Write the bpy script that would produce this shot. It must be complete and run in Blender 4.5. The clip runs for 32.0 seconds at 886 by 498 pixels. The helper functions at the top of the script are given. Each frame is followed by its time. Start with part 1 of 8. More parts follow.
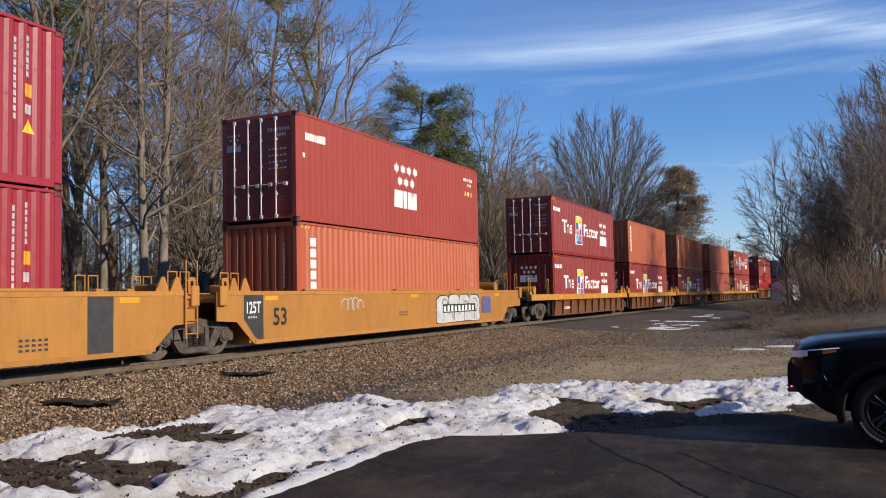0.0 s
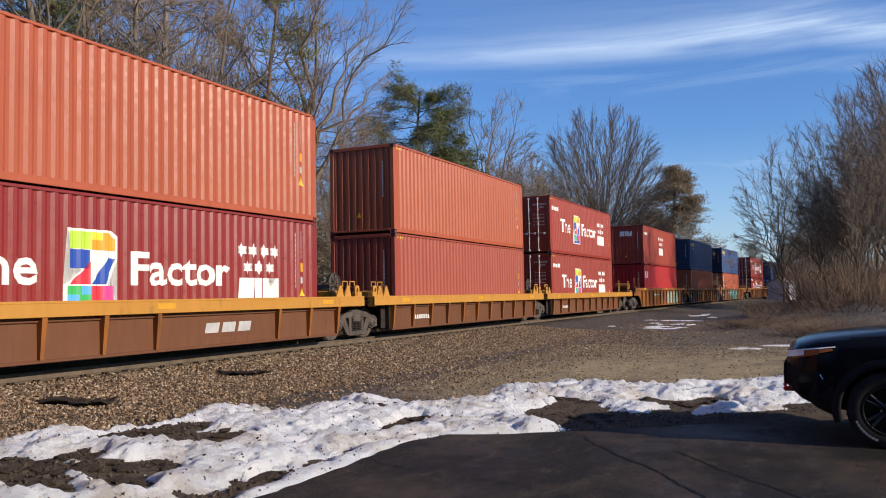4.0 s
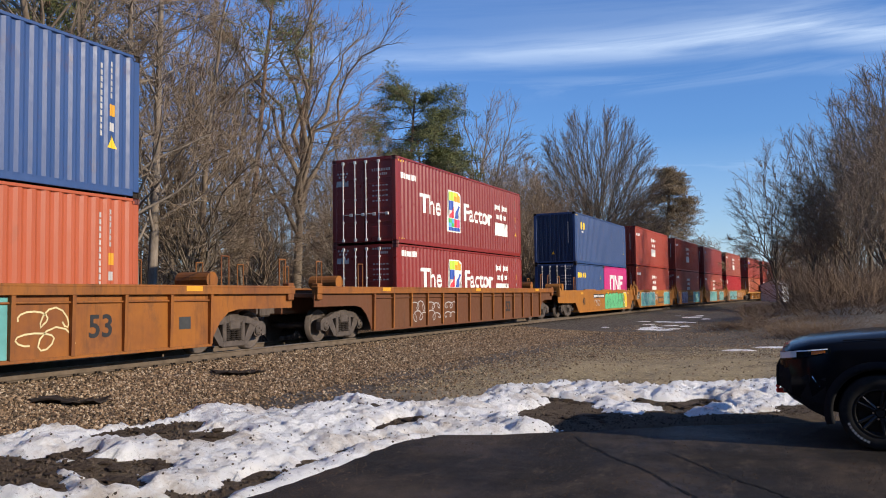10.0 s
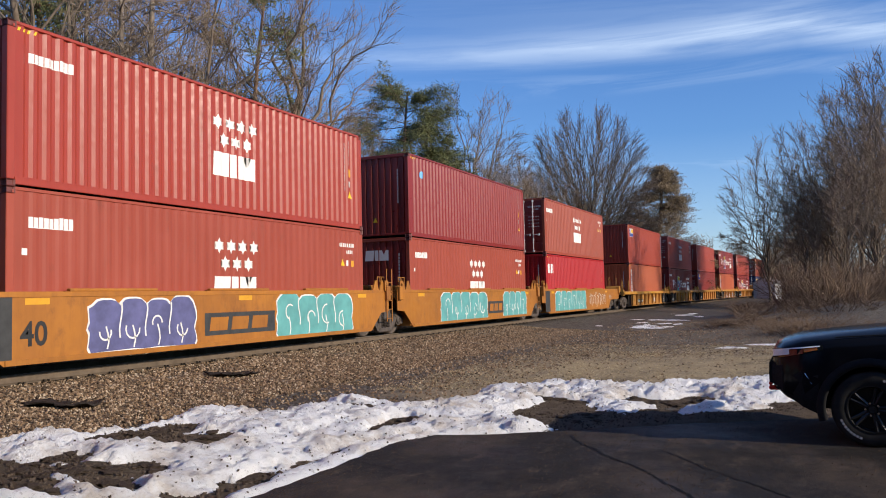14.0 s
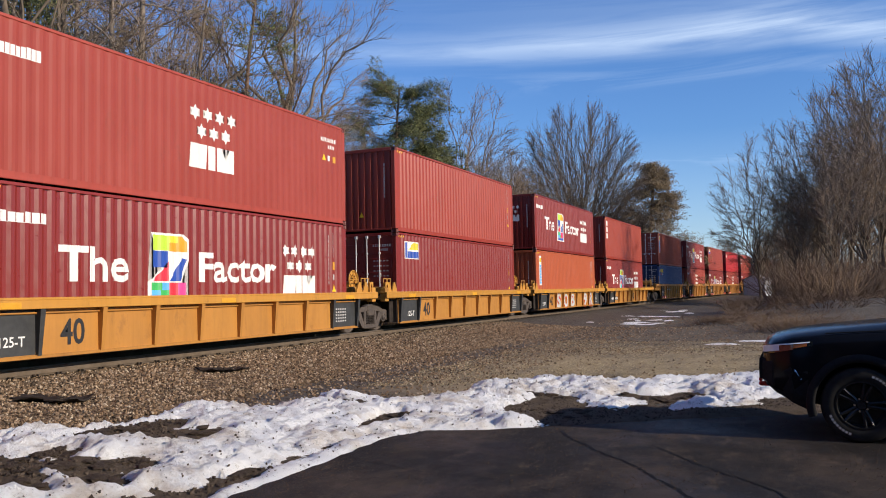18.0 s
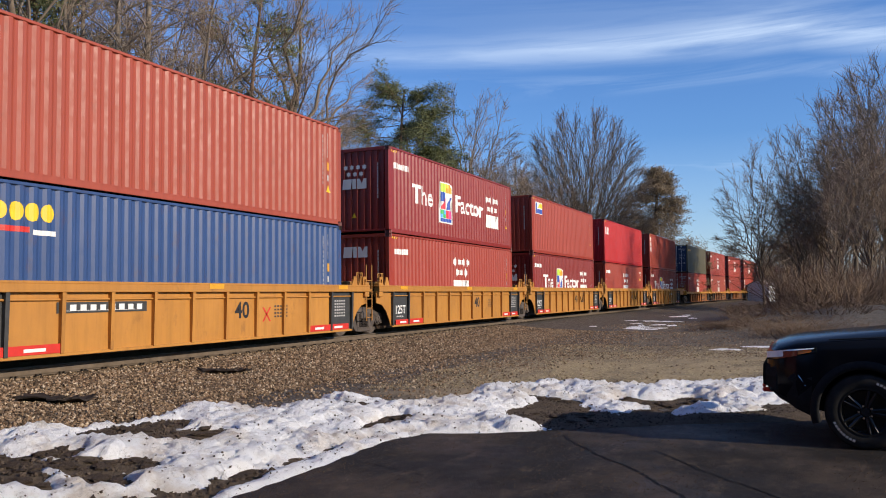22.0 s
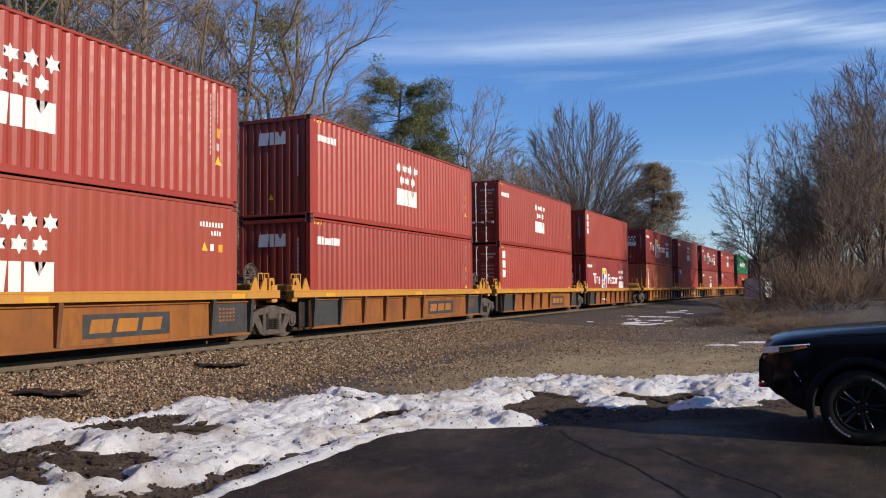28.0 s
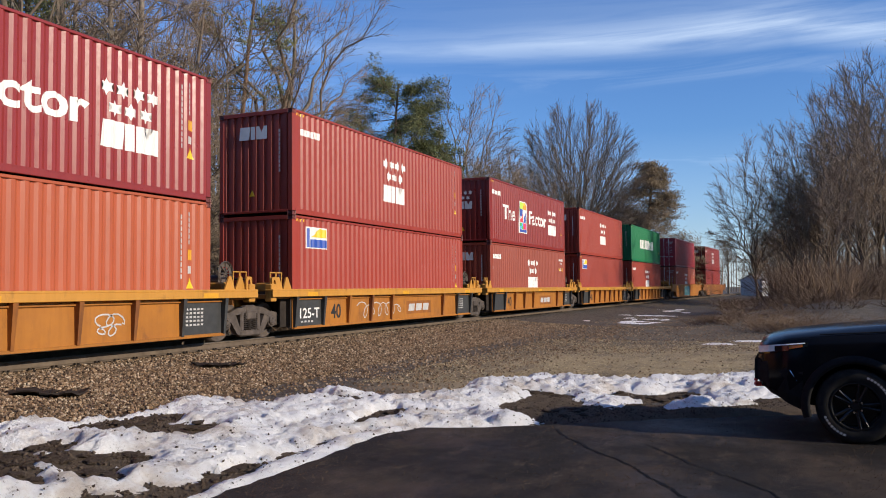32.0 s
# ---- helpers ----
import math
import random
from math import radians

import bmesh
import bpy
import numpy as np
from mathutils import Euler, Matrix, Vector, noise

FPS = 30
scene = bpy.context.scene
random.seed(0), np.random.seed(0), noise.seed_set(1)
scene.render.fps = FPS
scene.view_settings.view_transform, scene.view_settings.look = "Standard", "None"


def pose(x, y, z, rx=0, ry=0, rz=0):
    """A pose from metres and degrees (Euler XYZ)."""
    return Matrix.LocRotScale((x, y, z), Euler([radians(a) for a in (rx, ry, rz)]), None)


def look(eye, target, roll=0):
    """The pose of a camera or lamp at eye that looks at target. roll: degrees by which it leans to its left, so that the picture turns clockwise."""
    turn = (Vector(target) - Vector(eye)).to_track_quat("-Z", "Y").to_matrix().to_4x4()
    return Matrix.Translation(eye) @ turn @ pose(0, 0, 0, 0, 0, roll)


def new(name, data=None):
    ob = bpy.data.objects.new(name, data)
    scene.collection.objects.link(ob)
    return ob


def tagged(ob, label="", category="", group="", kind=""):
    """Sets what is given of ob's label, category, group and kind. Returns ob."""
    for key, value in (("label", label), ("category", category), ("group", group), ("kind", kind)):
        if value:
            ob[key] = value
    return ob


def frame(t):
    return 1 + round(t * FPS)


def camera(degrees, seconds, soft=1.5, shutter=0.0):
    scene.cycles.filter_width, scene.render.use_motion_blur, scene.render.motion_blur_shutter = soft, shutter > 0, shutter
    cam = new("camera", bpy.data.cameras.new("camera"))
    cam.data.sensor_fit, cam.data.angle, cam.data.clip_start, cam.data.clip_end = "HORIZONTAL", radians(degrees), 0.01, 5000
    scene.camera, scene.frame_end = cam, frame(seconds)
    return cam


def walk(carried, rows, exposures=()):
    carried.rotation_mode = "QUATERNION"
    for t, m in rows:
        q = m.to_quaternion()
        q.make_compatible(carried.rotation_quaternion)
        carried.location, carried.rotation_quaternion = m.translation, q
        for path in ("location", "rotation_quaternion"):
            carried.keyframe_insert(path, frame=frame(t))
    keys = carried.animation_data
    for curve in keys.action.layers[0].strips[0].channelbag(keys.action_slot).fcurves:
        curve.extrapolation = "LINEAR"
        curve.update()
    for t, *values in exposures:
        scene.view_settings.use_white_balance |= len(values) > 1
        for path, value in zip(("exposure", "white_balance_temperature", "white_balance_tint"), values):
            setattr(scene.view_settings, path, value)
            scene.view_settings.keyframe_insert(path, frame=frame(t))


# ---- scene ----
# The camera: a phone held by hand beside the line, turning slowly.
EYE = Vector((13.585, 0.0, 1.204))


def aim(t, yaw, pitch, roll, dx, dy, dz):
    """A row of the path: seconds, then turns in degrees (yaw to the left of the line) and the sway of the holder in metres."""
    y, p = radians(yaw), radians(pitch)
    e = EYE + Vector((dx, dy, dz))
    return t, look(e, e + Vector((-math.sin(y) * math.cos(p), math.cos(y) * math.cos(p), math.sin(p))), roll)


cam = camera(56.63, 32.0, soft=1.0)
walk(cam, [
    aim(0, 25.004, 3.361, -1.180, -0.001, -0.005, 0.002),
    aim(0.5, 24.960, 3.369, -1.247, -0.001, 0.001, 0.006),
    aim(1, 24.896, 3.395, -1.234, -0.000, -0.002, 0.002),
    aim(1.5, 24.849, 3.222, -1.337, 0.003, -0.002, 0.006),
    aim(2, 24.740, 3.071, -1.300, -0.001, -0.005, 0.002),
    aim(2.5, 24.676, 3.055, -1.212, -0.000, -0.000, 0.000),
    aim(3, 24.703, 3.163, -1.151, 0.001, 0.001, 0.004),
    aim(3.5, 24.808, 3.269, -1.128, -0.002, 0.005, -0.004),
    aim(5.5, 24.697, 3.298, -1.032, 0.001, -0.005, 0.004),
    aim(6, 24.705, 3.295, -1.077, 0.003, -0.002, 0.005),
    aim(6.5, 24.634, 3.270, -1.197, 0.002, 0.001, 0.002),
    aim(7, 24.600, 3.231, -1.129, 0.003, 0.002, 0.002),
    aim(7.5, 24.472, 3.243, -1.111, -0.000, 0.005, -0.001),
    aim(8, 24.438, 3.242, -1.042, 0.003, -0.006, 0.003),
    aim(8.5, 24.511, 3.268, -0.904, -0.004, 0.005, -0.000),
    aim(9, 24.514, 3.230, -0.859, -0.002, -0.003, 0.002),
    aim(9.5, 24.453, 3.262, -0.879, -0.000, -0.006, 0.004),
    aim(10, 24.401, 3.318, -0.855, 0.001, 0.001, -0.002),
    aim(10.5, 24.282, 3.352, -0.903, 0.001, -0.003, 0.001),
    aim(11, 24.171, 3.351, -1.077, 0.001, -0.002, -0.000),
    aim(11.5, 24.075, 3.347, -1.135, 0.004, 0.003, 0.002),
    aim(12, 24.001, 3.399, -1.136, 0.007, -0.007, 0.004),
    aim(12.5, 23.903, 3.349, -1.190, 0.006, -0.009, 0.007),
    aim(13, 23.839, 3.342, -1.251, 0.005, -0.003, 0.002),
    aim(13.5, 23.841, 3.364, -1.266, 0.005, -0.002, 0.001),
    aim(14, 23.936, 3.283, -1.284, 0.004, -0.007, 0.004),
    aim(14.5, 23.978, 3.244, -1.212, -0.001, 0.007, 0.002),
    aim(16.5, 23.533, 3.112, -1.224, 0.000, -0.005, 0.000),
    aim(17, 23.473, 3.086, -1.162, 0.000, -0.001, 0.001),
    aim(17.5, 23.369, 3.059, -1.126, 0.003, -0.004, 0.003),
    aim(18, 23.354, 3.005, -1.146, 0.000, 0.001, -0.004),
    aim(18.5, 23.329, 2.897, -1.171, 0.000, -0.004, 0.003),
    aim(19, 23.283, 2.774, -1.124, -0.000, 0.001, 0.003),
    aim(19.5, 23.177, 2.712, -1.018, 0.002, -0.005, 0.001),
    aim(20, 23.048, 2.744, -0.851, -0.004, 0.000, -0.000),
    aim(20.5, 22.986, 2.746, -0.782, -0.005, -0.001, 0.000),
    aim(21, 23.041, 2.834, -0.737, -0.006, -0.005, 0.001),
    aim(21.5, 23.333, 3.123, -0.726, 0.001, -0.004, 0.001),
    aim(22, 23.590, 3.210, -0.659, -0.007, 0.007, -0.004),
    aim(22.5, 23.832, 3.202, -0.487, 0.001, 0.004, -0.001),
    aim(23, 23.838, 3.202, -0.326, -0.004, -0.002, -0.002),
    aim(23.5, 23.809, 3.302, -0.259, -0.002, -0.004, -0.003),
    aim(24, 23.791, 3.360, -0.219, -0.004, -0.007, -0.001),
    aim(24.5, 23.731, 3.334, -0.173, -0.006, -0.002, -0.000),
    aim(25, 23.666, 3.266, -0.157, -0.005, -0.002, -0.004),
    aim(25.5, 23.640, 3.167, -0.219, -0.002, 0.006, -0.004),
    aim(27.5, 23.516, 2.975, -0.508, -0.001, 0.004, 0.000),
    aim(28, 23.400, 2.882, -0.594, -0.002, 0.008, -0.003),
    aim(28.5, 23.311, 2.782, -0.650, -0.002, 0.008, -0.002),
    aim(29, 23.249, 2.698, -0.581, 0.003, 0.010, -0.004),
    aim(29.5, 23.135, 2.671, -0.584, 0.005, 0.008, -0.002),
    aim(30, 23.105, 2.719, -0.515, 0.003, 0.008, -0.004),
    aim(30.5, 23.098, 2.757, -0.480, 0.002, 0.006, 0.000),
    aim(31, 23.069, 2.764, -0.420, -0.002, 0.013, -0.004),
    aim(31.5, 23.142, 2.750, -0.474, 0.004, 0.004, -0.002),
    aim(32, 23.193, 2.806, -0.595, 0.006, 0.005, -0.001),
], [(0, 0.25), (12, 0.28), (22, 0.27), (23, 0.23), (24, 0.15), (25, 0.08), (25.5, 0.08), (28, 0.20), (30, 0.23), (32, 0.23)])

# Light: a low winter sun from the camera's right, a clear sky with a streak of cirrus.
SUN_AZ, SUN_EL = 93.0, 21.0      # degrees clockwise from the line, and above the horizon
world = bpy.data.worlds.new("sky")
scene.world = world
world.use_nodes = True
wn, wl = world.node_tree.nodes, world.node_tree.links
wn.clear()
sky = wn.new("ShaderNodeTexSky")
sky.sky_type, sky.sun_disc = "NISHITA", False
sky.sun_elevation, sky.sun_rotation = radians(SUN_EL), radians(SUN_AZ)
sky.air_density, sky.dust_density, sky.ozone_density = 1.2, 0.05, 6.0
co = wn.new("ShaderNodeTexCoord")
sep = wn.new("ShaderNodeSeparateXYZ")
wl.new(co.outputs["Generated"], sep.inputs[0])


def sky_noise(scale, detail, rough, stretch, turn=0.0, swirl=0.0):
    m = wn.new("ShaderNodeMapping")
    m.inputs["Scale"].default_value = stretch
    m.inputs["Rotation"].default_value = (0, 0, radians(turn))
    wl.new(co.outputs["Generated"], m.inputs["Vector"])
    t = wn.new("ShaderNodeTexNoise")
    t.inputs["Scale"].default_value, t.inputs["Detail"].default_value, t.inputs["Roughness"].default_value = scale, detail, rough
    t.inputs["Distortion"].default_value = swirl
    wl.new(m.outputs[0], t.inputs["Vector"])
    return t.outputs["Fac"]


def ramp(nodes, links, src, stops):
    r = nodes.new("ShaderNodeValToRGB")
    e = r.color_ramp.elements
    while len(e) < len(stops):
        e.new(0.5)
    for el, (pos, val) in zip(e, stops):
        el.position, el.color = pos, (*val, 1) if isinstance(val, tuple) else (val, val, val, 1)
    links.new(src, r.inputs[0])
    return r.outputs[0]


def wmath(op, a, b):
    n = wn.new("ShaderNodeMath")
    n.operation = op
    for k, v in enumerate((a, b)):
        if isinstance(v, float):
            n.inputs[k].default_value = v
        else:
            wl.new(v, n.inputs[k])
    return n.outputs[0]


# The streak of cirrus lies some sixteen degrees up, sharp below and feathered above, and dips a little past the line.
wave = wmath("MULTIPLY", wmath("SUBTRACT", sky_noise(2.2, 2.0, 0.5, (1, 1, 0.2)), 0.5), 0.030)
height = wmath("ADD", wmath("ADD", sep.outputs["Z"], wave), wmath("MULTIPLY", wmath("MAXIMUM", sep.outputs["X"], 0.0), 0.2))
streak = ramp(wn, wl, height, [(0.255, 0.0), (0.272, 0.45), (0.282, 0.75), (0.294, 0.38), (0.310, 0.14), (0.34, 0.12), (0.38, 0.24), (0.45, 0.08)])
faint = ramp(wn, wl, height, [(0.13, 0.0), (0.145, 0.35), (0.16, 0.0), (0.225, 0.0), (0.24, 0.22), (0.262, 0.0)])
haze = ramp(wn, wl, height, [(0.0, 0.34), (0.06, 0.18), (0.18, 0.0)])
body = ramp(wn, wl, sky_noise(2.4, 8.0, 0.6, (1.2, 1.2, 16.0), 0, 0.35), [(0.36, 0.12), (0.62, 1.0)])
thin = ramp(wn, wl, sky_noise(3.4, 8.0, 0.62, (1.0, 1.0, 9.0), 40, 0.6), [(0.46, 0.0), (0.70, 1.0)])
reach = ramp(wn, wl, wmath("MULTIPLY", wmath("ADD", sep.outputs["X"], 1.0), 0.5), [(0.24, 0.25), (0.40, 0.75), (0.47, 1.0)])
cover = wmath("MULTIPLY", wmath("MAXIMUM", wmath("MAXIMUM", wmath("MULTIPLY", wmath("MULTIPLY", streak, body), reach), wmath("MULTIPLY", faint, thin)), haze), 0.88)
mix = wn.new("ShaderNodeMix")
mix.data_type = "RGBA"
wl.new(cover, mix.inputs["Factor"])
clear = wn.new("ShaderNodeMix")
clear.data_type, clear.blend_type = "RGBA", "MULTIPLY"
clear.inputs["Factor"].default_value = 1.0
clear.inputs["B"].default_value = (0.79, 0.93, 1.22, 1)
wl.new(sky.outputs[0], clear.inputs["A"])
wl.new(clear.outputs["Result"], mix.inputs["A"])
mix.inputs["B"].default_value = (7.4, 8.6, 10.0, 1)
bg = wn.new("ShaderNodeBackground")
bg.inputs["Strength"].default_value = 0.11
wl.new(mix.outputs["Result"], bg.inputs["Color"])
wo = wn.new("ShaderNodeOutputWorld")
wl.new(bg.outputs[0], wo.inputs["Surface"])

az = radians(SUN_AZ)
TO_SUN = Vector((math.sin(az) * math.cos(radians(SUN_EL)), math.cos(az) * math.cos(radians(SUN_EL)), math.sin(radians(SUN_EL))))
sun = new("sun", bpy.data.lights.new("sun", "SUN"))
sun.data.energy, sun.data.angle, sun.data.color = 4.3, radians(0.55), (1.0, 0.87, 0.70)
sun.matrix_world = look(TO_SUN * 200, (0, 0, 0))

# ---- materials ----
def material(name, rough=0.6, metal=0.0):
    m = bpy.data.materials.new(name)
    m.use_nodes = True
    n, l = m.node_tree.nodes, m.node_tree.links
    b = n["Principled BSDF"]
    b.inputs["Roughness"].default_value, b.inputs["Metallic"].default_value = rough, metal
    if rough >= 0.75:
        b.inputs["Specular IOR Level"].default_value = 0.12
    return m, n, l, b


def tex(n, l, scale, detail=4.0, rough=0.6, stretch=(1, 1, 1), at="Object", dist=0.0):
    c = n.new("ShaderNodeTexCoord")
    mp = n.new("ShaderNodeMapping")
    mp.inputs["Scale"].default_value = stretch
    info = n.new("ShaderNodeObjectInfo")
    if at == "Object":
        mul = n.new("ShaderNodeVectorMath")
        mul.operation = "SCALE"
        mul.inputs["Scale"].default_value = 37.0
        l.new(info.outputs["Random"], mul.inputs[0])
        l.new(mul.outputs[0], mp.inputs["Location"])
        l.new(c.outputs["Object"], mp.inputs["Vector"])
    else:
        g = n.new("ShaderNodeNewGeometry")
        l.new(g.outputs["Position"], mp.inputs["Vector"])
    t = n.new("ShaderNodeTexNoise")
    t.inputs["Scale"].default_value, t.inputs["Detail"].default_value = scale, detail
    t.inputs["Roughness"].default_value, t.inputs["Distortion"].default_value = rough, dist
    l.new(mp.outputs[0], t.inputs["Vector"])
    return t.outputs["Fac"]


def blend(n, l, fac, a, b, mode="MIX"):
    m = n.new("ShaderNodeMix")
    m.data_type, m.blend_type = "RGBA", mode
    for sock, v in (("Factor", fac), ("A", a), ("B", b)):
        if isinstance(v, (int, float)):
            m.inputs[sock].default_value = v
        elif isinstance(v, tuple):
            m.inputs[sock].default_value = (*v[:3], 1)
        else:
            l.new(v, m.inputs[sock])
    return m.outputs["Result"]


def relief(n, l, b, src, strength=0.3, dist=0.01):
    bp = n.new("ShaderNodeBump")
    bp.inputs["Strength"].default_value, bp.inputs["Distance"].default_value = strength, dist
    l.new(src, bp.inputs["Height"])
    l.new(bp.outputs[0], b.inputs["Normal"])


def paint(name, rgb, fade=0.3, rust=0.15, rough=0.33, gloss=0.55, stain=0.0):
    """Weathered coach paint on steel: chalky fading, rain streaks, rust spots, a shift from one thing to the next."""
    m, n, l, b = material(name, rough)
    b.inputs["Specular IOR Level"].default_value = gloss
    info = n.new("ShaderNodeObjectInfo")
    pale = tuple(min(1, c * 1.25 + 0.025) for c in rgb)
    deep = tuple(c * 0.78 for c in rgb)
    c = blend(n, l, info.outputs["Random"], tuple(c * 0.9 for c in rgb), tuple(min(1, c * 1.12) for c in rgb))
    c = blend(n, l, ramp(n, l, tex(n, l, 0.7, 3), [(0.35, 0.0), (0.75, fade)]), c, pale)
    c = blend(n, l, ramp(n, l, tex(n, l, 1.0, 5, 0.65, (5, 5, 0.35)), [(0.45, 0.0), (0.75, 0.55)]), c, deep)
    c = blend(n, l, ramp(n, l, tex(n, l, 2.3, 8, 0.72, (1, 1, 0.6)), [(0.62 - rust * 0.3, 0.0), (0.78, min(1.0, rust * 4))]), c, (0.10, 0.045, 0.025))
    if stain:
        c = blend(n, l, ramp(n, l, tex(n, l, 0.9, 6, 0.7, (1, 0.6, 0.5)), [(0.40, 0.0), (0.66, stain)]), c, (0.13, 0.045, 0.022))
        c = blend(n, l, ramp(n, l, tex(n, l, 2.0, 7, 0.7, (3, 3, 0.4)), [(0.52, 0.0), (0.74, stain * 0.8)]), c, (0.045, 0.028, 0.018))
    l.new(c, b.inputs["Base Color"])
    l.new(ramp(n, l, tex(n, l, 6, 4), [(0.3, rough - 0.08), (0.7, rough + 0.1)]), b.inputs["Roughness"])
    relief(n, l, b, tex(n, l, 3.0, 3), 0.12, 0.02)
    return m


def plain(name, rgb, rough=0.6, metal=0.0, vary=0.25, scale=5.0, bump=0.15, bdist=0.01):
    m, n, l, b = material(name, rough, metal)
    c = blend(n, l, ramp(n, l, tex(n, l, scale, 5), [(0.3, 0.0), (0.7, 1.0)]), tuple(c * (1 - vary) for c in rgb), tuple(min(1, c * (1 + vary)) for c in rgb))
    l.new(c, b.inputs["Base Color"])
    if bump:
        relief(n, l, b, tex(n, l, scale * 5, 4), bump, bdist)
    return m


MAT = {}
for key, rgb, fade, rust, rough in (
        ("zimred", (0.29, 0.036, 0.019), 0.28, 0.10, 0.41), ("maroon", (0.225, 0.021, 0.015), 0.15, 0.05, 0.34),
        ("triton", (0.385, 0.085, 0.032), 0.25, 0.08, 0.43), ("brick", (0.285, 0.052, 0.027), 0.3, 0.12, 0.48),
        ("cai", (0.385, 0.012, 0.015), 0.15, 0.04, 0.40), ("crimson", (0.281, 0.016, 0.025), 0.25, 0.06, 0.34),
        ("orange_red", (0.311, 0.044, 0.026), 0.3, 0.10, 0.50), ("blue", (0.028, 0.062, 0.17), 0.3, 0.16, 0.40),
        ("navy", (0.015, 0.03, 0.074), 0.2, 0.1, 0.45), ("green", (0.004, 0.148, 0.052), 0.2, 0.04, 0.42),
        ("olive", (0.081, 0.07, 0.033), 0.35, 0.2, 0.50), ("magenta", (0.518, 0.018, 0.163), 0.15, 0.02, 0.42)):
    MAT[key] = paint("container_paint_" + key, rgb, fade, rust, rough, 0.55 if rough < 0.4 else 0.44)
MAT["yellow"] = paint("car_paint_yellow", (0.42, 0.188, 0.036), 0.2, 0.16, 0.5, 0.35, 0.22)
MAT["yellow_worn"] = paint("car_paint_yellow_worn", (0.37, 0.142, 0.020), 0.2, 0.20, 0.55, 0.3, 0.35)
MAT["yellow_rusty"] = paint("car_paint_yellow_rusty", (0.28, 0.098, 0.015), 0.25, 0.28, 0.6, 0.3, 0.75)
MAT["brown"] = paint("car_paint_brown_rust", (0.135, 0.055, 0.024), 0.2, 0.25, 0.65, 0.25, 0.5)
MAT["chord"] = paint("car_paint_chord_yellow", (0.46, 0.215, 0.034), 0.2, 0.18, 0.5, 0.35)
MAT["cream"] = plain("cream_spray_paint", (0.62, 0.52, 0.28), 0.5, 0, 0.15, 3)
MAT["panel"] = plain("car_paint_dark_grey", (0.035, 0.035, 0.034), 0.6, 0, 0.3)
MAT["white"] = plain("white_paint", (0.72, 0.70, 0.66), 0.5, 0, 0.06, 3)
MAT["white_dull"] = plain("dull_white_paint", (0.45, 0.43, 0.41), 0.6, 0, 0.2, 3)
MAT["black"] = plain("black_paint", (0.018, 0.017, 0.016), 0.55, 0, 0.3)
MAT["amber"] = plain("amber_reflective_tape", (0.62, 0.30, 0.02), 0.35, 0, 0.1)
MAT["hazard"] = plain("yellow_label", (0.78, 0.50, 0.02), 0.4, 0, 0.1)
MAT["seal_red"] = plain("red_label", (0.55, 0.03, 0.02), 0.4, 0, 0.12)
MAT["turquoise"] = plain("turquoise_spray_paint", (0.11, 0.33, 0.32), 0.5, 0, 0.2, 2)
MAT["mint"] = plain("pale_green_spray_paint", (0.27, 0.36, 0.29), 0.5, 0, 0.25, 3)
MAT["purple"] = plain("slate_purple_spray_paint", (0.10, 0.10, 0.22), 0.5, 0, 0.3, 3)
MAT["lime"] = plain("green_spray_paint", (0.12, 0.45, 0.20), 0.5, 0, 0.25, 3)
MAT["silver"] = plain("silver_spray_paint", (0.50, 0.50, 0.48), 0.4, 0, 0.2, 3)
MAT["rod"] = plain("galvanised_steel", (0.60, 0.59, 0.57), 0.45, 0.1, 0.1, 12)
MAT["gasket"] = plain("black_rubber_gasket", (0.012, 0.012, 0.012), 0.8)
MAT["casting"] = plain("cast_steel_painted", (0.13, 0.035, 0.03), 0.55, 0.1, 0.35, 8)
MAT["truck"] = plain("cast_steel_dusty", (0.085, 0.066, 0.054), 0.7, 0.2, 0.4, 5, 0.3, 0.01)
MAT["underframe"] = plain("grimy_underframe_steel", (0.035, 0.028, 0.024), 0.75, 0.1, 0.4, 4)
for key, rgb in (("e_lime", (0.45, 0.65, 0.05)), ("e_orange", (0.80, 0.32, 0.02)), ("e_yellow", (0.85, 0.62, 0.04)), ("e_blue", (0.02, 0.07, 0.36)),
                 ("e_red", (0.62, 0.03, 0.05)), ("e_green", (0.05, 0.42, 0.10)), ("e_sky", (0.10, 0.40, 0.75)), ("e_pink", (0.65, 0.06, 0.25))):
    MAT[key] = plain("decal_" + key[2:], rgb, 0.45, 0, 0.08, 2)


